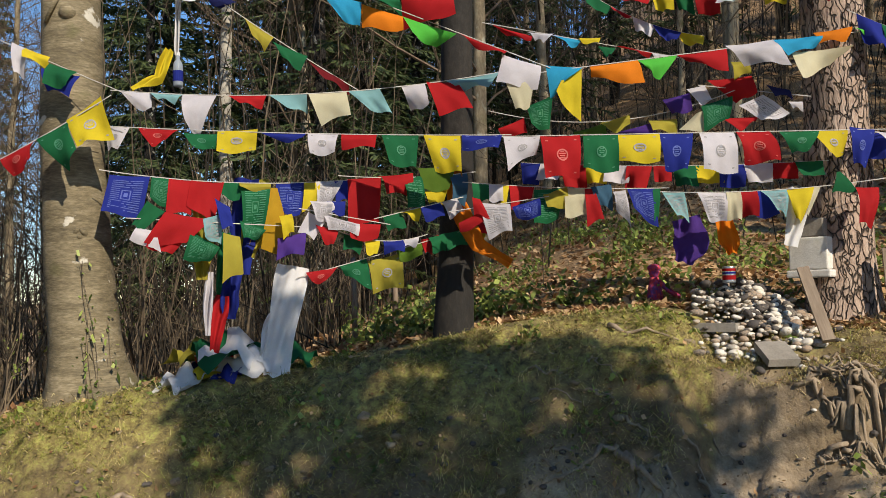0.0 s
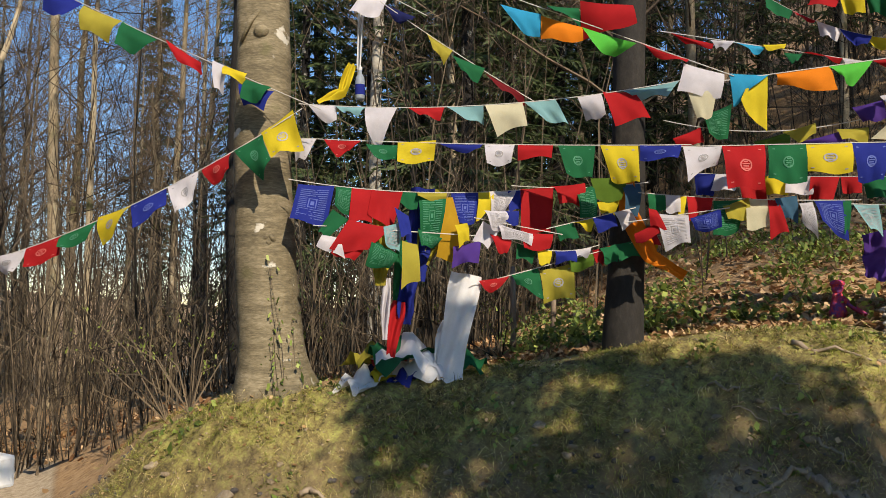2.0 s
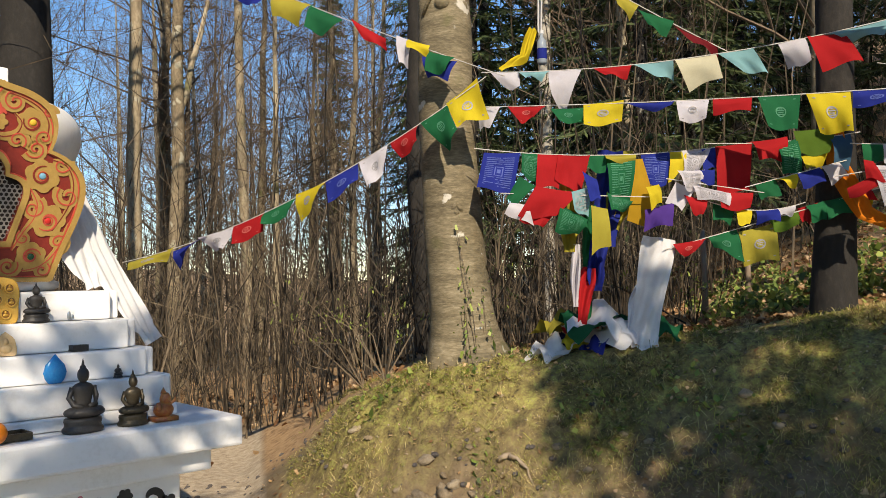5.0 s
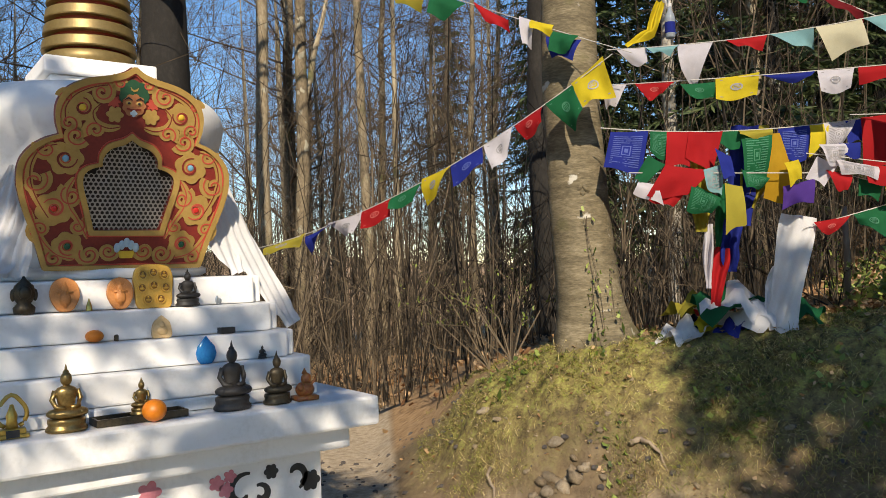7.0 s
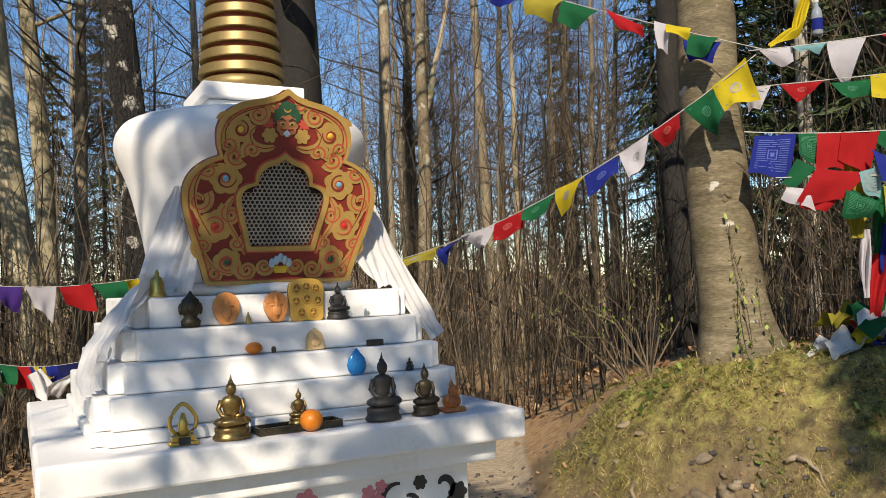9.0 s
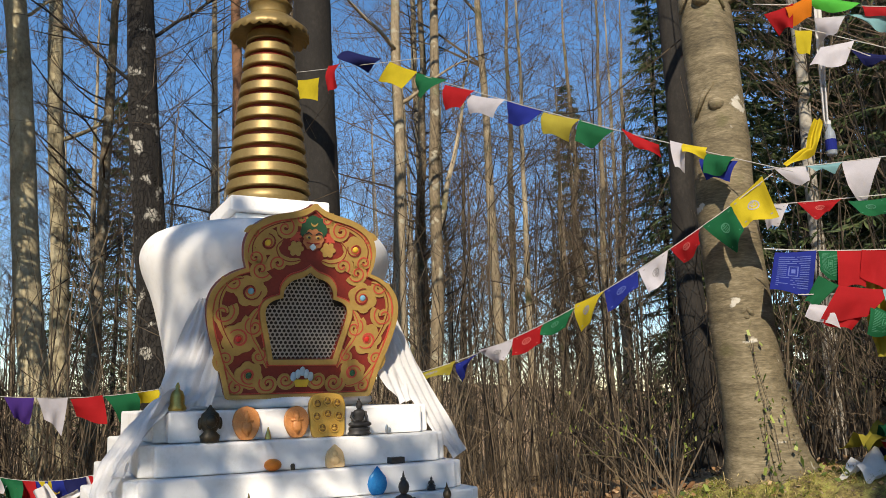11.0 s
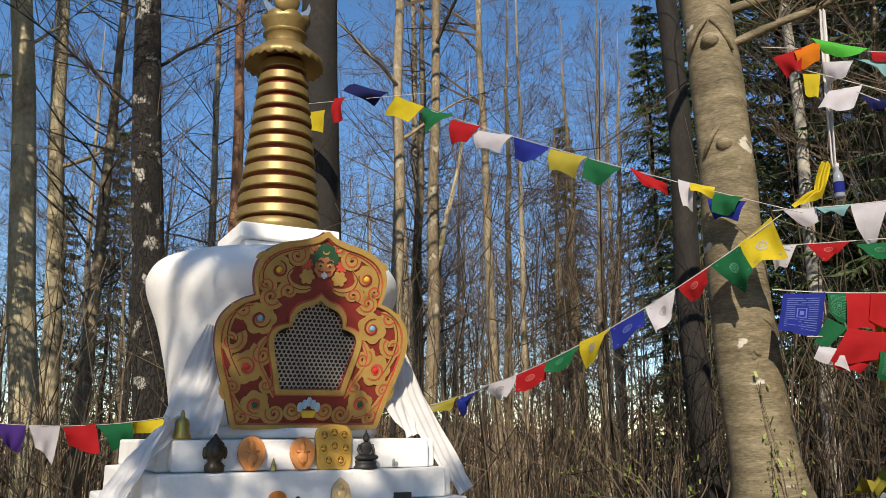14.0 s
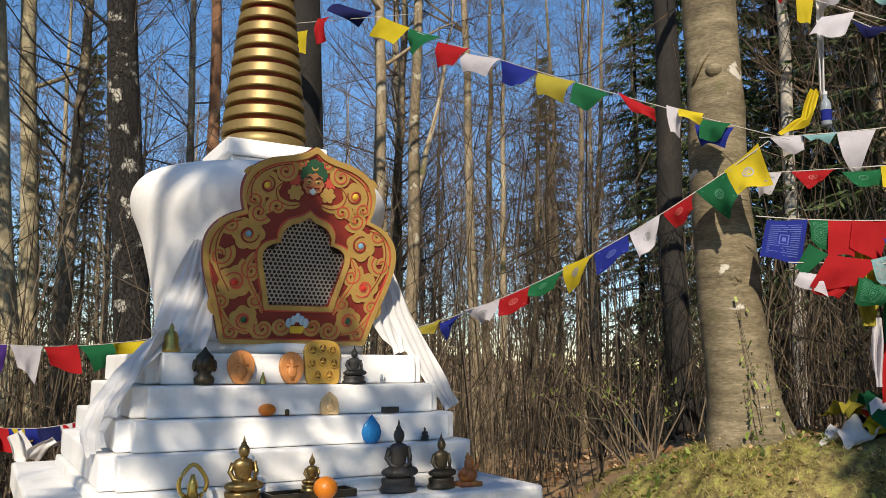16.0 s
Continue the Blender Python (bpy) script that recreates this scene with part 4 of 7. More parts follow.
def scarf(at, path, width, folds, seed, mat, label, name="ceremonial_scarf", ends=0.6, n=12, drop=0.03, neck=1.0):
    """A hanging length of cloth along a path, gathered into folds across its width."""
    r = random.Random(seed)
    line = [Vector(p) for p in path]
    fine = []
    for i in range(len(line) - 1):
        fine += [line[i].lerp(line[i + 1], q / 6) for q in range(6)]
    fine.append(line[-1])
    ph = [r.uniform(0, 6.28) for _ in range(4)]
    rows = []
    for i, p in enumerate(fine):
        u = i / (len(fine) - 1)
        d = (fine[min(i + 1, len(fine) - 1)] - fine[max(i - 1, 0)]).normalized()
        side = Vector(at).copy()
        side = (side - d * side.dot(d)).normalized()
        nor = d.cross(side)
        w = width * (ends + (1 - ends) * math.sin(math.pi * min(1, 0.15 + u)) ** 0.5) * (1 + 0.12 * math.sin(7 * u + ph[0])) * (neck + (1 - neck) * min(1.0, 2.2 * u))
        rows.append([p + side * (w * (k / n - 0.5)) + nor * (drop * math.sin(folds * 2 * math.pi * k / n + ph[1] + 1.2 * math.sin(3 * u + ph[2])) * (0.6 + 0.4 * math.sin(5 * u + ph[3])) + 0.01 * math.sin(9 * u + k)) for k in range(n + 1)])
    s = Soup(); s.sheet(rows)
    return thing(name, s, mat, label, "scarf", "ceremonial scarves", smooth=True)


WS = "white silk scarf draped over the stupa"
scarf((1, 0.35, 0), [(0.44, -0.40, 2.25), (0.50, -0.42, 2.05), (0.57, -0.45, 1.85), (0.65, -0.49, 1.68), (0.73, -0.55, 1.50), (0.775, -0.58, 1.42)], 0.18, 1.3, 1, M["scarf"], WS, n=20, drop=0.014, neck=0.25)
scarf((1, 0.3, 0), [(0.40, -0.44, 2.1), (0.44, -0.46, 1.9), (0.50, -0.50, 1.75), (0.53, -0.53, 1.675)], 0.17, 1.2, 2, M["scarf"], WS, n=16, drop=0.014, neck=0.2)
scarf((1, -0.4, 0), [(-0.40, -0.42, 2.15), (-0.45, -0.46, 1.92), (-0.50, -0.50, 1.74), (-0.53, -0.52, 1.69)], 0.2, 1.2, 3, M["scarf"], WS, n=20, drop=0.016, neck=0.2)
scarf((1, -0.4, 0), [(-0.38, -0.46, 2.0), (-0.40, -0.5, 1.85), (-0.42, -0.54, 1.68)], 0.13, 1.2, 4, M["scarf"], WS, n=16, drop=0.014, neck=0.3)
scarf((0.6, -0.6, 0.5), [(-0.52, -0.50, 1.735), (-0.60, -0.58, 1.70), (-0.68, -0.60, 1.60), (-0.76, -0.60, 1.47), (-0.80, -0.60, 1.36), (-0.79, -0.64, 1.29)], 0.17, 1.6, 5, M["scarf"], WS, n=20, drop=0.018, neck=0.5)
scarf((0.6, -0.6, 0.5), [(-0.55, -0.54, 1.72), (-0.66, -0.62, 1.60), (-0.74, -0.64, 1.48), (-0.755, -0.66, 1.42)], 0.1, 2, 6, M["scarf"], WS, n=16, drop=0.016, neck=0.5)


# ---- trees ----
# unseen spruces, sited and sized only to throw shade on bank and stupa
SHADE = [(-0.7, -7.9, 0, 0.78, "unseen spruce added behind the path for shade"), (-0.25, -8.8, 1, 0.78, "unseen spruce added behind the path for shade"), (-0.1, -9.7, 2, 0.72, "unseen spruce added behind the path for shade"), (0.5, -9.6, 4, 0.70, "unseen spruce added behind the path for shade"), (-3.1, -6.9, 4, 0.80, "unseen spruce added beside the path for shade"), (-4.1, -7.0, 4, 0.66, "unseen spruce added beside the path for shade"), (-3.9, -6.3, 3, 0.635, "unseen high crowned spruce added to dapple the stupa")]

def tree_meshes(seed, height, radius, limbs=26, twigs=8, start=0.35, spread=0.22, lean=0.02, mat="bark_grey", crook=1.0, flare=0.3, n=14):
    rnd = random.Random(seed)
    trunk, crown = Soup(), Soup()
    pts, rad = [], []
    x = y = 0.0
    for i in range(n + 1):
        u = i / n
        z = height * u - 0.15
        x += rnd.gauss(0, 0.018 * height / n) * crook + lean * height / n
        y += rnd.gauss(0, 0.018 * height / n) * crook
        pts.append(Vector((x, y, z)))
        rad.append(radius * ((1 - u) ** 0.8 * 0.97 + 0.03) * (1 + flare * math.exp(-u * height / 0.3)))
    trunk.tube(pts, rad, 10)
    for k in range(limbs):
        u = start + (0.98 - start) * (k + rnd.random()) / limbs
        f = u * n
        i = min(n - 1, int(f))
        p = pts[i].lerp(pts[i + 1], f - i)
        az = rnd.uniform(0, 2 * math.pi)
        ln = height * spread * (1.15 - u) * rnd.uniform(0.6, 1.3)
        rise = rnd.uniform(-0.05, 0.95)
        d = Vector((math.cos(az), math.sin(az), rise)).normalized()
        r0 = max(0.007, radius * 0.22 * (1.1 - u))
        lp, lr = [p], [r0]
        q = p.copy()
        for j in range(5):
            d = (d + Vector((rnd.gauss(0, 0.16), rnd.gauss(0, 0.16), rnd.gauss(0.05, 0.12)))).normalized()
            q = q + d * ln / 5
            lp.append(q.copy())
            lr.append(r0 * (1 - (j + 1) / 5.6))
        crown.tube(lp, lr, 4, False)
        for m in range(twigs):
            j = rnd.randint(1, 5)
            b = lp[j]
            td = (d * 0.7 + Vector((rnd.gauss(0, 0.6), rnd.gauss(0, 0.6), rnd.gauss(0.2, 0.4)))).normalized()
            tl = ln * rnd.uniform(0.2, 0.55)
            mid = b + td * tl * 0.5 + Vector((rnd.gauss(0, 0.05), rnd.gauss(0, 0.05), rnd.gauss(0, 0.05))) * tl
            end = mid + (td + Vector((rnd.gauss(0, 0.3), rnd.gauss(0, 0.3), rnd.gauss(0.1, 0.3)))) * tl * 0.5
            crown.tube([b, mid, end], [r0 * 0.28, r0 * 0.18, 0.0025], 3, False)
            for _ in range(2):
                crown.tube([mid, mid + (end - mid) * 0.6 + Vector((rnd.gauss(0, 0.3), rnd.gauss(0, 0.3), rnd.gauss(0.1, 0.25))) * tl], [0.005, 0.0015], 3, False)
    return trunk.mesh("trunk", M[mat], True), crown.mesh("crown", M["twig"])


def put_tree(name, meshes, at, turn, size, label, group="", tall=1.0):
    ob = thing(name, None, None, label, "tree", group)
    ob.matrix_basis = pose(at[0], at[1], at[2], 0, 0, turn) @ Matrix.Diagonal((size, size, size * tall, 1))
    for nm, me in zip(("trunk", "crown"), meshes):
        p = new(nm, me)
        p.parent = ob
    return ob


def on_ground(b, d):
    p = bearing(b, d)
    p.z = ground_z(p.x, p.y)
    return p


def spruce_meshes(seed, height, radius, reach, first=0.12, whorls=26, per=6, sprays=26, spray=0.34):
    """A conifer: trunk, and drooping boughs hung with needle sprays."""
    rnd = random.Random(seed)
    trunk, crown = Soup(), Soup()
    trunk.tube([Vector((rnd.gauss(0, 0.03), rnd.gauss(0, 0.03), height * i / 10 - 0.2)) for i in range(11)], [radius * (1 - i / 10.5) for i in range(11)], 8)
    for w in range(whorls):
        u = first + (0.99 - first) * w / whorls
        for k in range(per):
            if rnd.random() < 0.12:
                continue
            az = 2 * math.pi * (k + rnd.random()) / per
            ln = reach * (1 - u) ** 0.75 * rnd.uniform(0.65, 1.15) + 0.2
            out = Vector((math.cos(az), math.sin(az), 0))
            side = Vector((-out.y, out.x, 0))
            z0 = height * u + rnd.uniform(-0.2, 0.2)
            pts = [out * (ln * q / 4) + Vector((0, 0, z0 - ln * 0.32 * (q / 4) ** 1.5 + 0.05 * q)) for q in range(5)]
            crown.tube(pts, [0.022 * (1 - q / 5) for q in range(5)], 3, False)
            for m in range(sprays):
                q = rnd.uniform(0.15, 1)
                i = min(3, int(q * 4))
                p = pts[i].lerp(pts[i + 1], q * 4 - i)
                d = (side * rnd.choice((-1, 1)) * rnd.uniform(0.5, 1) + out * rnd.uniform(0.2, 0.9) + Vector((0, 0, rnd.uniform(-0.9, 0.05)))).normalized() * spray * rnd.uniform(0.5, 1.2)
                wv = d.cross(Vector((rnd.gauss(0, 1), rnd.gauss(0, 1), rnd.gauss(0, 1)))).normalized() * spray * 0.09
                crown.face(p, p + d * 0.55 + wv, p + d)
                crown.face(p, p + d, p + d * 0.55 - wv)
    return trunk.mesh("trunk", M["bark_dark"], True), crown.mesh("crown", M["needle"])


VARIANTS = [tree_meshes(10 + k, 20, 0.15 + 0.02 * (k % 3), 54, 15, (0.12, 0.2, 0.28)[k % 3], spread=0.27, crook=(1.2, 2.2, 1.7)[k % 3]) for k in range(9)]
SPRUCES = [spruce_meshes(70 + k, 16, 0.16, 2.1, 0.1, 34, 8, 44, 0.27) for k in range(3)]


def big_trunk(name, label, foot, lean, height, radius, mat, flare=0.3, limbs=(), seed=1, wobble=0.02, sides=20):
    """A tree whose trunk is seen close: leaning trunk, a few heavy limbs and twigs high up."""
    rnd = random.Random(seed)
    foot = Vector(foot)
    top = thing(name, None, None, label, "tree")
    top.matrix_basis = Matrix.Translation(foot)
    trunk = Soup()
    n = 60
    pts, rad = [], []
    for i in range(n + 1):
        z = height * (i / n) ** 1.6 - 0.25
        u = max(0, z) / height
        pts.append(Vector((lean[0] * max(0, z) + wobble * math.sin(1.3 * z + seed), lean[1] * max(0, z) + wobble * math.sin(1.7 * z + 2 * seed), z)))
        rad.append(radius * (1 - 0.85 * u) * (1 + flare * math.exp(-max(0, z) / 0.22)))
    trunk.tube(pts, rad, sides)
    for v in trunk.v:
        c = Vector((lean[0] * max(0, v.z), lean[1] * max(0, v.z), v.z))
        o = v - c
        a = math.atan2(o.y, o.x)
        lump = 0.05 * noise.noise((math.cos(a) * 1.2, math.sin(a) * 1.2, v.z * 1.4 + seed)) + 0.025 * noise.noise((math.cos(a) * 3, math.sin(a) * 3, v.z * 4 + seed))
        root = 0.22 * flare * math.exp(-max(0, v.z) / 0.15) * math.cos(5 * a + seed)
        v += Vector((o.x, o.y, 0)) * (lump * 2 + root)
    part("trunk", trunk, M[mat], top, smooth=True)
    for z, az, ln, r0, rise in limbs:
        base = Vector((lean[0] * z, lean[1] * z, z))
        d = Vector((math.sin(radians(az)), math.cos(radians(az)), rise)).normalized()
        lp, q = [base], base.copy()
        s = Soup()
        for j in range(9):
            d = (d + Vector((rnd.gauss(0, 0.12), rnd.gauss(0, 0.12), rnd.gauss(0.03, 0.08)))).normalized()
            q = q + d * ln / 9
            lp.append(q.copy())
        s.tube(lp, [r0 * (1 - j / 10) for j in range(10)], 8)
        limb = part("limb", s, M[mat], top, smooth=True)
        s = Soup()
        for m in range(40):
            b = lp[rnd.randint(2, 9)]
            td = (d + Vector((rnd.gauss(0, 0.7), rnd.gauss(0, 0.7), rnd.gauss(0.1, 0.5)))).normalized() * ln * rnd.uniform(0.15, 0.4)
            mid = b + td * 0.5 + Vector((rnd.gauss(0, 0.04), rnd.gauss(0, 0.04), rnd.gauss(0, 0.04)))
            s.tube([b, mid, b + td + Vector((0, 0, rnd.gauss(0, 0.1)))], [0.008, 0.005, 0.002], 3, False)
        tagged(part("twig_spray", s, M["twig"], limb), kind="stuff")
    crown = Soup()
    for k in range(26):
        z = height * rnd.uniform(0.42, 0.98)
        az = rnd.uniform(0, 6.28)
        b = Vector((lean[0] * z, lean[1] * z, z))
        d = Vector((math.cos(az), math.sin(az), rnd.uniform(0.3, 0.9)))
        ln = rnd.uniform(1.0, 2.6)
        e = b + d * ln
        crown.tube([b, b + d * ln * 0.5 + Vector((0, 0, 0.1)), e], [0.04, 0.025, 0.008], 4, False)
        for m in range(10):
            q = b.lerp(e, rnd.uniform(0.3, 1))
            td = (d + Vector((rnd.gauss(0, 0.8), rnd.gauss(0, 0.8), rnd.gauss(0.2, 0.5)))).normalized() * rnd.uniform(0.4, 1.2)
            crown.tube([q, q + td * 0.5 + Vector((0, 0, 0.04)), q + td], [0.008, 0.006, 0.002], 3, False)
    part("crown", crown, M["twig"], top)
    return top


beech = big_trunk("beech", "smooth grey beech with knots and pale patches, ivy at its foot", (3.07, -0.35, 1.08), (-0.036, 0.036), 17, 0.205, "bark_beech", 0.68,
                  [(3.45, 118, 2.6, 0.04, 0.45), (3.15, 135, 2.2, 0.034, 0.5), (3.75, 285, 1.5, 0.04, 0.5), (4.6, 60, 2.4, 0.05, 0.5), (4.9, 320, 2.2, 0.05, 0.6)], 3)
# knots with their brow-like bark folds, on the side that faces the path
for z, r in ((2.45, 0.055), (3.2, 0.06), (1.05, 0.02)):
    c = Vector((3.07 - 0.036 * z, -0.35 + 0.036 * z, 1.08 + z))
    f = (Vector((STAND[0], STAND[1], c.z)) - c).normalized()
    sd = Vector((-f.y, f.x, 0))
    o = c + f * 0.17 - Vector((3.07, -0.35, 1.08))
    s = Soup(); s.ball((0, 0, 0), (r, r, r * 0.9), 14, 10)
    s.v = [v + o for v in s.v]
    part("knot", s, M["bark_beech"], beech, smooth=True)
    for sg in (-1, 1):
        s = Soup(); s.tube([o + f * 0.012 + sd * sg * r * 0.2 + Vector((0, 0, 2.6 * r)), o + sd * sg * r * 1.3 + Vector((0, 0, 1.4 * r)), o - f * 0.04 + sd * sg * r * 2.4 - Vector((0, 0, 1.2 * r))], [0.012, 0.02, 0.01], 8)
        part("bark_fold", s, M["bark_beech"], beech, smooth=True)
big_trunk("tree", "slim tree on the bank, shade put into its dark bark", (4.60, -2.16, 1.33), (0.02, -0.035), 16, 0.128, "bark_shade", 0.25, [(4.5, 30, 2.5, 0.04, 0.5), (5.2, 200, 2.5, 0.04, 0.5)], 5)
big_trunk("pine", "scaly barked pine beside a cairn of stones", (5.42, -4.66, 1.45), (-0.005, 0.012), 18, 0.215, "bark_pine", 0.35, [], 7)
big_trunk("tree", "thick trunk close behind the stupa with shade-darkened bark", (1.62, 3.95, -0.1), (-0.012, 0.004), 20, 0.27, "bark_shade", 0.3, [(6.5, 250, 2.5, 0.06, 0.6)], 9)
big_trunk("tree", "dark trunk with pale flaking bark patches", (0.42, 5.62, -0.1), (-0.075, 0.0), 20, 0.215, "bark_dark", 0.3, [(6, 80, 2.5, 0.026, 0.6), (5.4, 280, 2.4, 0.024, 0.7)], 11)
big_trunk("tree", "pale lichen spotted trunk at the wood's edge", (-0.74, 6.7, -0.1), (-0.1, 0.0), 20, 0.18, "bark_lichen", 0.3, [(6.5, 100, 2, 0.024, 0.8), (7, 260, 2, 0.024, 0.8)], 13)
big_trunk("tree", "slim grey trunk at the wood's edge", (-0.42, 9.7, -0.2), (-0.06, 0.0), 20, 0.16, "bark_lichen", 0.3, [(6, 100, 2, 0.04, 0.4)], 15)
big_trunk("pine", "slender pine with reddish upper bark", (2.55, 11.3, -0.3), (-0.02, 0.0), 24, 0.14, "bark_red", 0.2, [], 17)
big_trunk("tree", "straight pale grey trunk", (4.62, 8.6, -0.2), (0.0, 0.0), 22, 0.125, "bark_grey", 0.2, [(7, 80, 2, 0.04, 0.6), (8, 250, 2.5, 0.04, 0.6)], 19)
big_trunk("tree", "forked pale grey trunk in the wood", (6.0, 10.1, -0.2), (0.015, 0.0), 22, 0.14, "bark_grey", 0.2, [(5, 70, 6, 0.07, 2.5)], 21)
big_trunk("tree", "pale trunk among bare stems", (8.2, 11.2, -0.2), (-0.03, 0.0), 22, 0.12, "bark_grey", 0.2, [], 23)
big_trunk("tree", "white barked slim trunk behind the flags", (9.98, 4.5, 0.3), (0.0, 0.0), 20, 0.125, "bark_pale", 0.2, [], 25)
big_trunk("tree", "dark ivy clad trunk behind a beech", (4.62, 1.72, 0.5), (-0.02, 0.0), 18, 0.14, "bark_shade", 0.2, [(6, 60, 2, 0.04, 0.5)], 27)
for k, (x, y, h) in enumerate(((5.93, -0.95, 0.62), (5.55, -0.75, 0.75))):
    p = Soup(); z = ground_z(x, y)
    p.tube([Vector((x, y, z - 0.1)), Vector((x + 0.01, y, z + h / 2)), Vector((x - 0.01, y, z + h))], [0.028, 0.026, 0.022], 8)
    thing("wooden_stake", p, M["wood"], "weathered wooden stake in the forest floor", "stake", smooth=True)

rnd = random.Random(5)
for k in range(136):
    b = rnd.uniform(-12, 106) if k % 4 else rnd.uniform(50, 106)
    d = 12 + 42 * rnd.random() ** 0.7
    put_tree("tree", VARIANTS[k % 9], on_ground(b, d), rnd.uniform(0, 360), rnd.uniform(0.5, 0.95), "slender bare grey forest tree", "forest trees", rnd.uniform(0.9, 1.35))
for k in range(9):
    b = rnd.uniform(22, 46)
    put_tree("tree", VARIANTS[(5 * k) % 9], on_ground(b, rnd.uniform(17, 44)), rnd.uniform(0, 360), rnd.uniform(0.5, 0.85), "slender bare grey forest tree", "forest trees", rnd.uniform(0.8, 1.2))
for b, d, sz in ((5.0, 34, 0.8), (2.0, 26, 0.5), (47, 19, 1.1), (54, 22, 1.2), (58, 18, 1.0), (44, 30, 0.9), (62, 26, 1.2), (53, 30, 1.3), (57.5, 13.5, 0.9), (64, 17, 1.0), (70, 24, 1.1), (46, 15, 0.8), (50.5, 16.5, 1.0), (60.5, 14.5, 0.9), (66.5, 20, 1.1), (73, 19, 0.9), (77, 26, 1.1), (82, 21, 1.0), (88, 27, 1.1), (94, 22, 1.0), (100, 26, 1.1), (42, 24, 0.8), (36, 36, 0.9)):
    put_tree("spruce", SPRUCES[int(b) % 3], on_ground(b, d), b * 37, sz, "dark green spruce deep in the wood", "spruces", 1.2)
# unseen trees added behind the path; their crowns shade the bank and the stupa
SHADERS = [spruce_meshes(90 + k, 8.6 + 0.4 * k, 0.14, 2.1, 0.3, 18, 7, 30, 0.40) for k in range(3)] + [spruce_meshes(95, 11.2, 0.15, 2.8, 0.77, 9, 6, 19, 0.42), spruce_meshes(96, 7.9, 0.13, 1.9, 0.35, 14, 6, 17, 0.40)]
for x, y, v, sz, lab in SHADE:
    put_tree("spruce", SHADERS[v], Vector((x, y, ground_z(x, y))), 40 * x, sz, lab, "spruces by the path")
for x, y, v, sz in ((-4.9, -6.2, 1, 0.33), (-2.3, -7.9, 3, 0.33)):
    put_tree("tree", VARIANTS[v], Vector((x, y, ground_z(x, y))), 40 * x, sz, "unseen bare beech added beyond the path for dappled shade", "forest trees")


# unseen trees added on both sides to cut the skylight in the shade
rs = random.Random(15)
for k in range(46):
    b = rs.uniform(112, 130) if k % 2 else rs.uniform(282, 346)
    d = rs.uniform(8, 22)
    if k % 6 == 0:
        put_tree("spruce", SPRUCES[k % 2], on_ground((b + 180) % 360 - 180, d), rs.uniform(0, 360), rs.uniform(0.8, 1.2), "unseen dark green spruce added beside the clearing to dim skylight", "spruces", 1.1)
    else:
        put_tree("tree", VARIANTS[k % 9], on_ground((b + 180) % 360 - 180, d), rs.uniform(0, 360), rs.uniform(0.6, 1.0), "slender bare grey forest tree", "forest trees", 1.1)


# ---- undergrowth, grass, litter ----
def thicket():
    r = random.Random(21)
    s = Soup()
    for k in range(3000):
        if k < 1900:
            b, d = r.uniform(-14, 62), 6.6 + 15 * r.random() ** 1.3
            if b < 34 and d < 8.3:
                d += 2.0
            if 40 < b < 62 and d < 6.9:
                d += 0.6
        else:
            if r.random() < 0.6:
                continue
            b, d = r.uniform(60, 106), 8.6 + 24 * r.random()
        p = on_ground(b, d)
        tall = r.random() < 0.2
        h = (r.uniform(1.6, 3.6) if tall else r.uniform(0.5, 1.6)) * (1 + d / 18)
        lean = Vector((r.gauss(0, 0.13), r.gauss(0, 0.13), 1))
        rad = (r.uniform(0.002, 0.006) + 0.0016 * h) * (0.8 + d / 30)
        pts = [p + lean * (h * q / 4) + Vector((r.gauss(0, 0.03), r.gauss(0, 0.03), 0)) * q for q in range(5)]
        s.tube(pts, [rad * (1 - q / 4.6) for q in range(5)], 3, False)
        for m in range(r.randint(1, 3) if tall else r.randint(4, 9)):
            q = r.randint(1, 3)
            e = Vector((r.gauss(0, 0.45), r.gauss(0, 0.45), r.uniform(0.2, 1.1))) * h * 0.3
            s.tube([pts[q], pts[q] + e * 0.5 + Vector((0, 0, -0.02)), pts[q] + e], [rad * 0.5, rad * 0.4, 0.0015], 3, False)
    return thing("thicket", s, M["stem"], "dense thicket of bare brown saplings and twigs", "undergrowth", kind="stuff")


def far_woods():
    r = random.Random(61)
    s = Soup()
    for k in range(1150):
        b, d = (r.uniform(-16, 66) if k < 800 else r.uniform(52, 108)), 20 + 42 * r.random() ** 0.9
        p = on_ground(b, d)
        h = r.uniform(2.5, 7.5) if b < 52 else r.uniform(4, 13)
        rad = r.uniform(0.02, 0.055)
        lean = Vector((r.gauss(0, 0.04), r.gauss(0, 0.04), 1))
        pts = [p + lean * (h * q / 3) for q in range(4)]
        s.tube(pts, [rad * (1 - q / 3.4) for q in range(4)], 3, False)
        for m in range(9):
            q = r.uniform(0.15, 1.0)
            o = p + lean * (h * q)
            e = Vector((r.gauss(0, 0.8), r.gauss(0, 0.8), r.uniform(0.1, 1.2))) * h * 0.13
            s.tube([o, o + e * 0.5 + Vector((0, 0, 0.05 * h * r.random())), o + e], [rad * 0.3, rad * 0.2, 0.006], 3, False)
    return thing("far_woods", s, M["far_stem"], "bare brown woods in the distance", "woods", kind="stuff")


far_woods()


def zone(b, d):
    """How grassy the ground is at a bearing and distance."""
    df, dc, hc, _, _ = lerp_table(BANK, b)
    return (d - df) / max(0.1, dc - df), hc


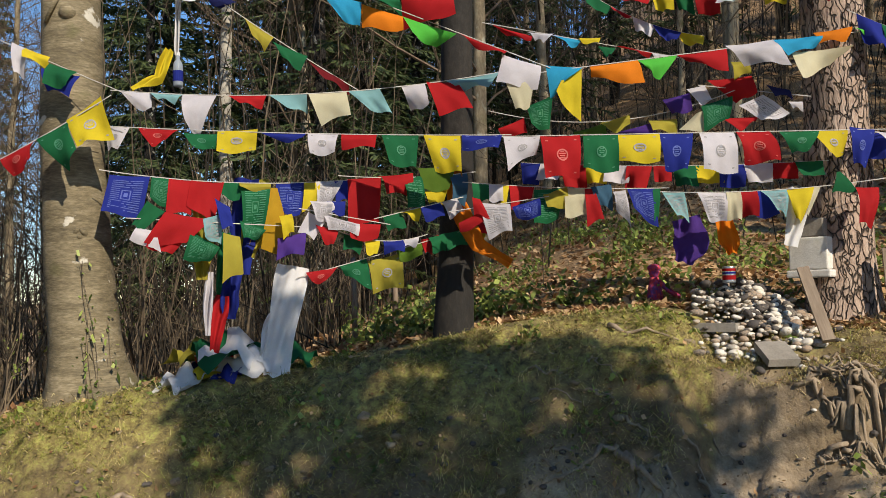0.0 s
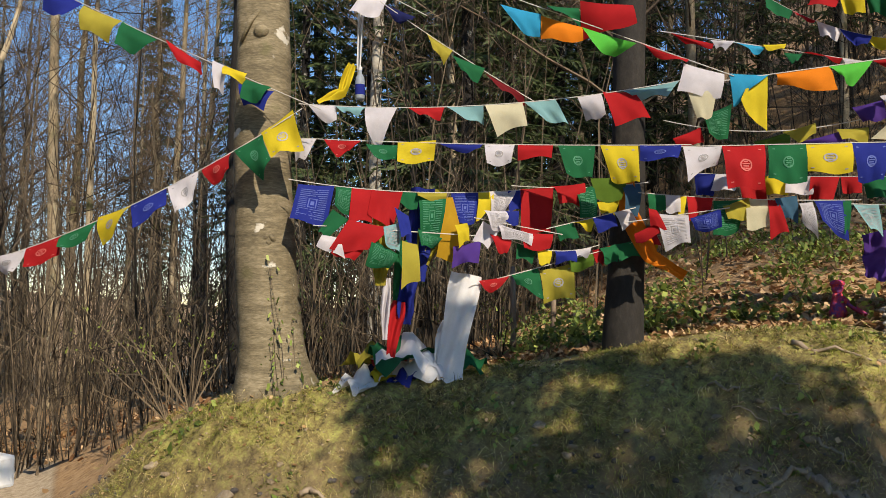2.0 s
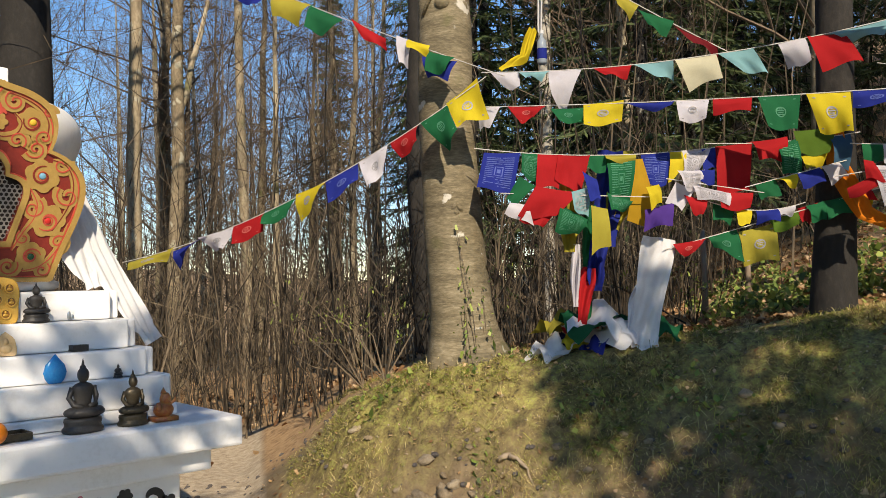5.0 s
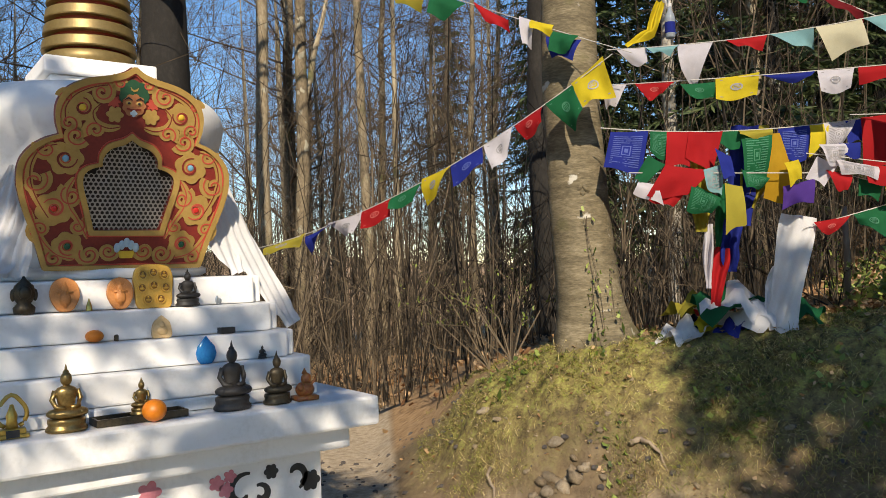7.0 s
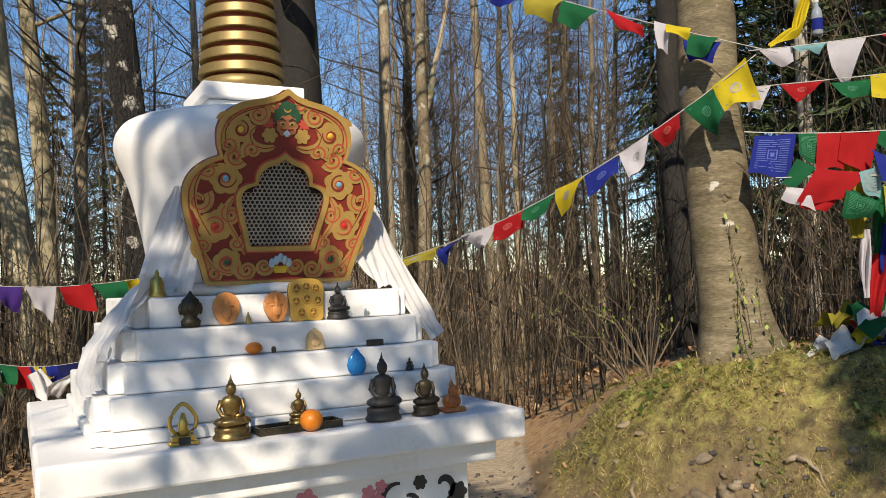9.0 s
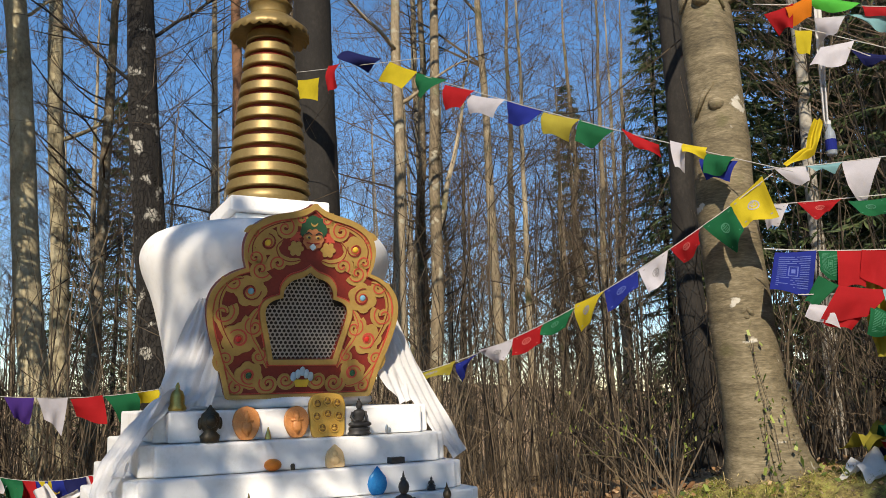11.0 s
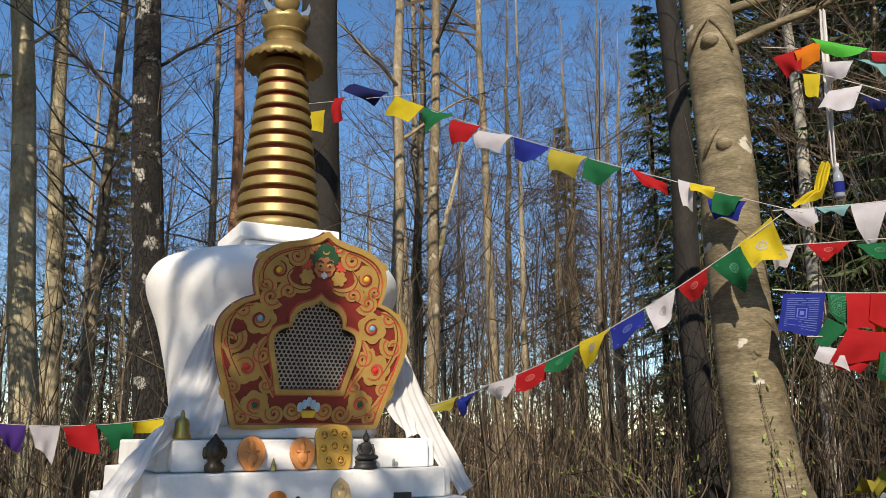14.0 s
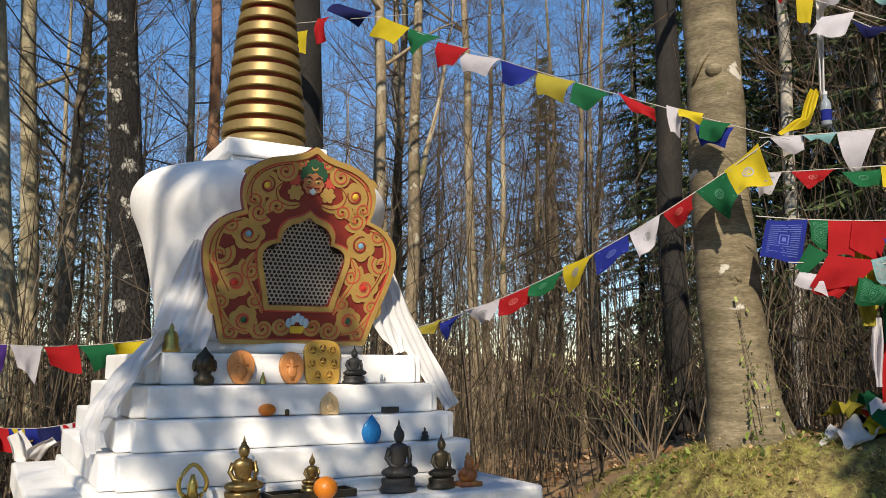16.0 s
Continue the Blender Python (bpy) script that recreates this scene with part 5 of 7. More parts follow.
def grass():
    r = random.Random(31)
    straw, green = Soup(), Soup()

    def blade(soup, p, w, mid, tip):
        base = len(soup.v)
        soup.v += [p - w, p + w, mid + w * 0.8, mid - w * 0.8, tip]
        soup.f += [(base, base + 1, base + 2, base + 3), (base + 3, base + 2, base + 4)]

    def outward(p):
        return (Vector((STAND[0], STAND[1], 0)) - Vector((p.x, p.y, 0))).normalized()

    count = 0
    while count < 120000:
        b, d = r.uniform(33, 104), r.uniform(4.2, 7.4)
        u, hc = zone(b, d)
        if u < 0.08 or u > 2.2 or hc < 0.3 or (40.6 < b < 44.2 and 4.6 < d < 4.86):
            continue
        p = bearing(b, d)
        clump = noise.noise((p.x * 2.4, p.y * 2.4, 7.0)) + 0.5 * noise.noise((p.x * 7.0, p.y * 7.0, 2.0))
        bare = 0.8 if b > 84.5 and u < 0.50 else 0.0
        if clump < -0.05 + bare + r.gauss(0, 0.14) + (0.3 if u < 0.3 else 0) + (0.3 if u > 1.35 else 0):
            continue
        count += 1
        p.z = ground_z(p.x, p.y) - 0.006
        h = r.uniform(0.014, 0.048) * (1.2 + clump)
        az = r.uniform(0, 6.28)
        w = Vector((math.cos(az), math.sin(az), 0)) * r.uniform(0.0011, 0.0026)
        out = outward(p)
        l = (Vector((r.gauss(0, 0.9), r.gauss(0, 0.9), r.uniform(0.05, 0.55))) + out * (0.4 if u < 0.9 else 0.1)).normalized() * h
        g = noise.noise((p.x * 1.3, p.y * 1.3, 3.0)) + (0.22 if b < 50 else -0.02)
        blade(green if r.random() < 0.42 + 0.9 * g else straw, p, w, p + l * 0.6, p + l + out * h * 0.2 - Vector((0, 0, h * r.uniform(0.0, 0.4))))
    for k in range(620):
        b, u = r.uniform(35, 104), r.choice((r.uniform(0.12, 0.4), r.uniform(0.2, 1.1)))
        df, dc, hc, _, _ = lerp_table(BANK, b)
        if b > 84.5:
            u = r.uniform(0.5, 1.0)
        if hc < 0.4 or (40 < b < 45 and u < 0.5):
            continue
        c = bearing(b, df + u * (dc - df))
        big = r.uniform(0.5, 1.2)
        soup0 = r.random()
        for q in range(46):
            p = c + Vector((r.gauss(0, 0.04), r.gauss(0, 0.04), 0)) * big
            p.z = ground_z(p.x, p.y) - 0.01
            h = r.uniform(0.05, 0.14) * big
            az = r.uniform(0, 6.28)
            w = Vector((math.cos(az), math.sin(az), 0)) * r.uniform(0.0009, 0.0019)
            out = outward(p)
            l = (Vector((r.gauss(0, 0.9), r.gauss(0, 0.9), r.uniform(0.2, 1.0))) + out * 0.3).normalized() * h
            blade(green if soup0 < 0.5 and r.random() < 0.75 else straw, p, w, p + l * 0.55, p + l * 0.95 + out * h * 0.1 - Vector((0, 0, h * r.uniform(0.1, 0.7))))
    thing("dry_grass", straw, M["straw"], "dry straw coloured grass tufts on the bank", "grass", kind="stuff")
    thing("green_grass", green, M["blade"], "short green grass and moss on the bank", "grass", kind="stuff")
    crumbs = Soup()
    for k in range(6500):
        b, d = r.uniform(33, 104), r.uniform(4.1, 6.3)
        u, hc = zone(b, d)
        if hc < 0.3 or u < 0.05 or u > 1.2:
            continue
        p = bearing(b, d)
        q = r.uniform(0.003, 0.010)
        crumbs.ball((p.x, p.y, ground_z(p.x, p.y)), (q, q * r.uniform(0.6, 1.2), q * 0.7), 5, 3)
    thing("earth_crumbs", crumbs, M["crumb"], "crumbs of brown earth on the bank", "earth", kind="stuff")


def leaf_card(s, p, r, size, tilt=0.5):
    az = r.uniform(0, 6.28)
    a = Vector((math.cos(az), math.sin(az), r.gauss(0, tilt))) * size
    c = Vector((-math.sin(az), math.cos(az), r.gauss(0, tilt))) * size * 0.36
    b = len(s.v)
    s.v += [p - a * 0.5, p - a * 0.1 + c, p + a * 0.5, p - a * 0.1 - c]
    s.f.append((b, b + 1, b + 2, b + 3))


def litter():
    r = random.Random(41)
    s = Soup()
    for k in range(31200):
        if k < 24000:
            b, d = r.uniform(56, 108), 5.9 + 14 * r.random() ** 1.5
        elif k < 30000:
            b, d = r.uniform(-14, 60), 6.2 + 8 * r.random()
            if 12 < b < 37 and d < 9.3 and r.random() < 0.96:
                d += 4
        else:
            b, d = r.uniform(30, 104), r.uniform(4.0, 6.0)
        p = on_ground(b, d)
        p.z += r.uniform(0.004, 0.03)
        leaf_card(s, p, r, r.uniform(0.03, 0.065) * ((1 + d / 22) if k < 30000 else 0.6))
    thing("leaf_litter", s, M["leaf"], "fallen brown beech leaves on the forest floor", "leaves", kind="stuff")
    s = Soup()
    k = 0
    while k < 9000:
        b, d = r.uniform(60, 106), 6.3 + 6 * r.random() ** 1.2
        p = on_ground(b, d)
        if noise.noise((p.x * 0.9, p.y * 0.9, 11.0)) < 0.06:
            continue
        k += 1
        p.z += abs(r.gauss(0, 0.13))
        leaf_card(s, p, r, r.uniform(0.03, 0.065), 0.7)
    k = 0
    while k < 800:
        b, d = r.uniform(34, 100), r.uniform(4.5, 6.4)
        p = on_ground(b, d)
        if noise.noise((p.x * 2.2, p.y * 2.2, 15.0)) < 0.32:
            continue
        k += 1
        p.z += abs(r.gauss(0, 0.025))
        leaf_card(s, p, r, r.uniform(0.025, 0.05), 0.7)
    thing("bramble_leaves", s, M["green_leaf"], "green bramble and ivy leaves on the slope", "leaves", kind="stuff")


thicket()
grass()
litter()
# ivy on the beech
ri = random.Random(77)
ivy = thing("ivy", None, None, "ivy climbing the foot of a beech", "climbing plant")
face = math.atan2(STAND[1] + 0.35, STAND[0] - 3.07)
s, lv = Soup(), Soup()
for k in range(7):
    a0, z1 = face + ri.uniform(-0.1, 0.7), ri.choice((0.3, 0.4, 0.55, 0.9))
    pts = []
    for i in range(9):
        z = z1 * i / 8
        rr = 0.205 * (1 - 0.05 * z) * (1 + 0.5 * math.exp(-z / 0.22)) + 0.02
        a = a0 + 0.25 * math.sin(4 * z + k) * z
        pts.append(Vector((3.07 - 0.036 * z + rr * math.cos(a), -0.35 + 0.036 * z + rr * math.sin(a), 1.08 + z)))
    s.tube(pts, [0.002] * 9, 4)
    for q in range(16):
        i = ri.randint(0, 8)
        leaf_card(lv, pts[i] + Vector((ri.gauss(0, 0.03), ri.gauss(0, 0.03), ri.gauss(0, 0.04))) + Vector((math.cos(face), math.sin(face), 0)) * 0.015, ri, ri.uniform(0.016, 0.032), 1.2)
part("vine", s, M["twig"], ivy)
tagged(part("leaves", lv, M["green_leaf"], ivy), kind="stuff")


for b, d, h in ((39.5, 6.0, 0.75), (38.0, 6.3, 0.9), (60.5, 6.5, 0.6), (47.5, 6.3, 1.0)):
    p = on_ground(b, d)
    sh = thing("budding_shrub", None, None, "thin shrub with first green leaves by a beech", "shrub", "budding shrubs")
    s, lv = Soup(), Soup()
    for k in range(9):
        e = p + Vector((ri.gauss(-0.25, 0.3), ri.gauss(0.1, 0.3), h * ri.uniform(0.4, 1.0)))
        mid = p.lerp(e, 0.5) + Vector((0, 0, 0.12))
        s.tube([p, mid, e], [0.006, 0.004, 0.002], 4)
        for q in range(9):
            leaf_card(lv, mid.lerp(e, ri.random()) + Vector((ri.gauss(0, 0.02), ri.gauss(0, 0.02), ri.gauss(0, 0.02))), ri, ri.uniform(0.014, 0.028), 1.0)
    part("stem", s, M["stem"], sh)
    tagged(part("leaves", lv, M["bud"], sh), kind="stuff")


# ---- stones, roots and the cairn ----
def pebble_mesh(seed, mat):
    r = random.Random(seed)
    s = Soup(); s.ball((0, 0, 0), (0.5, 0.38, 0.24), 9, 6)
    s.v = [v * (1 + (0.28 if seed < 20 else 0.55) * noise.noise(v * (2.2 if seed < 20 else 3.2) + Vector((seed, 0, 0)))) for v in s.v]
    return s.mesh("stone", mat, True)


PEBBLES = [pebble_mesh(k, M["stone"]) for k in range(6)]


ROUGH = [pebble_mesh(20 + k, M["earth_stone"]) for k in range(5)]


def pebble(p, size, r, parent=None, name="stone", label="", group="", flat=1.0):
    ob = new(name, PEBBLES[r.randint(0, 5)] if parent else ROUGH[r.randint(0, 4)])
    ob.matrix_basis = pose(p[0], p[1], p[2], r.gauss(0, 14), r.gauss(0, 14), r.uniform(0, 360)) @ Matrix.Diagonal((size, size, size * flat, 1))
    if parent:
        ob.parent = parent
    else:
        tagged(ob, label, "stone", group)
    return ob


cairn = thing("cairn", None, None, "heap of rounded grey and white stones beside a pine", "cairn")
rc = random.Random(12)
for k in range(420):
    b, d = rc.gauss(88.2, 2.2), rc.gauss(6.0, 0.24)
    if not 84.6 < b < 93.8:
        continue
    p = on_ground(b, d)
    q = max(0.0, 1 - ((b - 87.2) / 4.2) ** 2 - ((d - 6.05) / 0.5) ** 2)
    size = rc.choice((rc.uniform(0.03, 0.06), rc.uniform(0.03, 0.07), rc.uniform(0.06, 0.11)))
    pebble((p.x, p.y, p.z + 0.02 + 0.20 * q * rc.uniform(0.75, 1.0)), size, rc, cairn)
for b, d, size in ((84.5, 5.55, 0.15), (90.5, 5.75, 0.1), (89.4, 5.45, 0.12), (91.4, 5.5, 0.12), (90.3, 5.3, 0.1), (88.6, 5.5, 0.13), (92.6, 5.8, 0.16), (93.4, 6.0, 0.15), (92, 6.15, 0.2), (40.8, 4.72, 0.16), (41.6, 4.73, 0.15), (42.6, 4.72, 0.17), (43.4, 4.8, 0.13), (40.2, 4.85, 0.12), (42.2, 4.85, 0.2), (38.2, 4.75, 0.14), (45.3, 4.65, 0.15), (44.2, 4.7, 0.14), (57.5, 4.7, 0.1), (59.5, 4.72, 0.1), (37.4, 5.35, 0.2), (36.8, 5.2, 0.16), (47.5, 4.5, 0.16), (55.0, 4.45, 0.13), (66.5, 4.5, 0.12), (73, 4.6, 0.14), (86.5, 4.9, 0.14)):
    p = on_ground(b, d)
    pebble((p.x, p.y, p.z - size * 0.03), size * 0.5, rc, label="rough pale stone set in the earth bank", group="bank stones")
for k in range(11):
    b, d = 41.0 + 3.0 * (k % 6) / 5 + rc.gauss(0, 0.2), 4.68 + 0.09 * (k // 6)
    p = on_ground(b, d)
    pebble((p.x, p.y, p.z + rc.uniform(-0.01, 0.015)), rc.uniform(0.07, 0.13), rc, label="rounded pale stone in a hollow of the bank", group="bank stones", flat=1.3)
for k in range(24):
    b, u = rc.uniform(36, 84), rc.uniform(0.08, 0.6) ** 1.2
    df, dc, hc, _, _ = lerp_table(BANK, b)
    p = on_ground(b, df + u * (dc - df))
    pebble((p.x, p.y, p.z), rc.uniform(0.035, 0.1), rc, label="rough pale stone set in the earth bank", group="bank stones")
small = Soup()
for k in range(420):
    b, d = rc.gauss(88.4, 2.0), rc.gauss(5.95, 0.27)
    if not 84.6 < b < 93.8:
        continue
    p = on_ground(b, d)
    q = max(0.0, 1 - ((b - 87.2) / 4.2) ** 2 - ((d - 6.05) / 0.5) ** 2)
    e = rc.uniform(0.012, 0.03)
    small.ball((p.x, p.y, p.z + 0.01 + 0.15 * q * rc.uniform(0.8, 1.0)), (e, e * rc.uniform(0.7, 1.1), e * 0.6), 7, 5)
tagged(part("small_stones", small, M["pebble_mix"], cairn, smooth=True), kind="stuff")
rc2 = random.Random(4)
gv = Soup()
for k in range(1400):
    b, d = rc2.uniform(20, 104), rc2.uniform(3.6, 6.8)
    if b > 36 and d > 4.9 and not (b > 86 and d < 5.6):
        continue
    p = on_ground(b, d)
    z = rc2.uniform(0.008, 0.028)
    gv.ball((p.x, p.y, p.z), (z, z * rc2.uniform(0.6, 1), z * 0.6), 6, 4)
thing("gravel", gv, M["stone"], "small loose gravel on the path edge", "gravel", kind="stuff")


def root(path, r0, seed):
    r = random.Random(seed)
    pts = []
    for i in range(len(path) - 1):
        for q in range(5):
            b = path[i][0] + (path[i + 1][0] - path[i][0]) * q / 5
            d = path[i][1] + (path[i + 1][1] - path[i][1]) * q / 5
            up = path[i][2] + (path[i + 1][2] - path[i][2]) * q / 5
            p = on_ground(b, d)
            pts.append(p + Vector((r.gauss(0, 0.012), r.gauss(0, 0.012), up * 0.7 + r.gauss(0, 0.01))))
    s = Soup(); s.tube(pts, [r0 * (1.0 - 0.75 * i / len(pts)) * r.uniform(0.85, 1.15) for i in range(len(pts))], 8)
    return thing("root", s, M["root"], "bare weathered tree root on the eroded bank", "root", "exposed roots", smooth=True)


for k, (path, r0) in enumerate((
        ([(80.5, 4.75, 0.01), (81.5, 4.62, 0.06), (83.5, 4.58, 0.05), (84.3, 4.5, 0.0)], 0.024), ([(80.5, 4.75, 0.01), (79.0, 4.68, 0.05), (77.0, 4.62, 0.04), (75.6, 4.6, 0.0)], 0.017), ([(81.2, 4.68, 0.04), (82.2, 4.5, 0.05), (82.6, 4.35, 0.0)], 0.02),
        ([(79.5, 5.5, 0.04), (82, 5.45, 0.04), (84.5, 5.5, 0.0)], 0.016), ([(47.0, 4.72, 0.04), (48.5, 4.68, 0.06), (49.8, 4.6, 0.03)], 0.018), ([(37.6, 5.0, 0.05), (38.0, 4.8, 0.05), (38.2, 4.6, 0.0)], 0.011))):
    root(path, r0, 100 + k)
rr = random.Random(19)
for k in range(20):
    b, d0 = rr.uniform(90.5, 97), rr.uniform(5.08, 5.3)
    path = [(b, d0, -0.02)]
    for q in range(4):
        b, d0 = b + rr.uniform(0.3, 1.5) * (1 if k % 3 else -1), d0 - rr.uniform(-0.02, 0.035)
        path.append((b, d0, rr.uniform(0.02, 0.16) * (1 - q / 4)))
    root(path, rr.choice((0.006, 0.009, 0.013, 0.02)), 200 + k)
for k in range(12):
    b, d0 = rr.uniform(74, 86), rr.uniform(4.5, 5.2)
    root([(b, d0, 0.0), (b + rr.uniform(0.5, 1.6), d0 - rr.uniform(0, 0.1), 0.05), (b + rr.uniform(1.8, 3), d0 - rr.uniform(0.05, 0.2), 0.02)], rr.choice((0.006, 0.01, 0.014)), 300 + k)

# carved stone lantern, tin, planks, slate and doll at the cairn
lan = thing("stone_lantern", None, None, "small pale carved stone house standing by a pine", "lantern")
lan.matrix_basis = pose(5.24, -4.47, 1.78, 0, 0, 72) @ Matrix.Diagonal((0.82, 0.82, 0.82, 1))
s = Soup(); s.box((-0.17, -0.1, 0), (0.17, 0.1, 0.06)); part("foot", s, M["carved"], lan, bevel=0.012)
s = Soup(); s.box((-0.15, -0.085, 0.062), (0.15, 0.085, 0.32)); part("body", s, M["carved"], lan, bevel=0.012)
for x in (-0.08, 0.0, 0.08):
    for z in (0.1, 0.17, 0.24):
        s = Soup(); s.box((x - 0.026, -0.092, z), (x + 0.026, -0.0865, z + 0.05)); part("carved_tile", s, M["carved"], lan)
s = Soup(); s.box((-0.115, -0.05, 0.324), (0.115, 0.05, 0.47)); part("tablet", s, M["slate"], lan, "grey inscribed stone tablet", bevel=0.01)
for z in (0.36, 0.395, 0.43):
    s = Soup(); s.box((-0.07, -0.054, z), (0.07, -0.051, z + 0.014)); part("inscription_bar", s, M["bark_dark"], lan)
can = thing("tin_can", None, None, "printed tin can standing on a cairn", "can")
can.matrix_basis = pose(5.17, -3.96, 1.76)
s = Soup(); s.lathe([(0.042, 0), (0.044, 0.004), (0.043, 0.012), (0.043, 0.1), (0.044, 0.108), (0.04, 0.11)], 20); part("tin", s, M["silver"], can, smooth=True)
for z, h, c in ((0.02, 0.03, "r"), (0.06, 0.012, "b"), (0.078, 0.018, "r")):
    s = Soup(); s.lathe([(0.0445, z), (0.0445, z + h)], 20); part("printed_band", s, CLOTH[c], can)
for p0, p1, w, lab in (((4.70, -4.56, 1.40), (5.06, -4.42, 1.84), 0.07, "weathered plank leaning on stones"), ((5.1, -4.95, 1.36), (5.2, -4.93, 1.95), 0.11, "weathered board standing by a pine"), ((5.15, -5.12, 1.36), (5.22, -5.1, 2.02), 0.13, "weathered board standing by a pine")):
    p0, p1 = Vector(p0), Vector(p1)
    s = Soup(); s.box((-w / 2, -0.014, 0), (w / 2, 0.014, (p1 - p0).length)); ob = thing("plank", s, M["wood"], lab, "plank")
    zed = (p1 - p0).normalized()
    wide = Vector((0.1, -1, 0.0)); wide = (wide - zed * wide.dot(zed)).normalized()
    ob.matrix_basis = Matrix.Translation(p0) @ Matrix((wide, zed.cross(wide), zed)).transposed().to_4x4()
p = on_ground(89.8, 5.45)
s = Soup(); s.box((-0.12, -0.09, -0.02), (0.12, 0.09, 0.025)); ob = thing("flat_stone", s, M["slate"], "flat squared stone slab lying in grass", "stone"); ob.matrix_basis = pose(p.x, p.y, p.z + 0.03, 0, -22, 25)
p = on_ground(85.3, 5.75)
s = Soup(); s.box((-0.22, -0.05, -0.02), (0.22, 0.05, 0.035)); ob = thing("flat_stone", s, M["slate"], "flat stone step edging a cairn", "stone"); ob.matrix_basis = pose(p.x, p.y, p.z + 0.03, 0, 0, 80)
p = on_ground(82.0, 6.35)
s = Soup(); s.lathe([(0.05, 0), (0.06, 0.05), (0.035, 0.16), (0.03, 0.18)], 12); s.ball((0, 0, 0.215), (0.04, 0.04, 0.045)); s.tube([Vector((0.02, -0.02, 0.15)), Vector((0.09, -0.05, 0.08)), Vector((0.16, -0.07, 0.03))], [0.02, 0.02, 0.015], 6); s.ball((0, 0, 0.245), (0.05, 0.05, 0.03))
thing("cloth_doll", s, material("doll_cloth", [(0.03, 0.04, 0.28), (0.10, 0.03, 0.2), (0.50, 0.03, 0.03), (0.55, 0.5, 0.5)], rough=0.8, scale=14, bump=0.1), "small red and blue cloth doll in grass", "doll", smooth=True).matrix_basis = pose(p.x, p.y, p.z, 0, 0, -60)


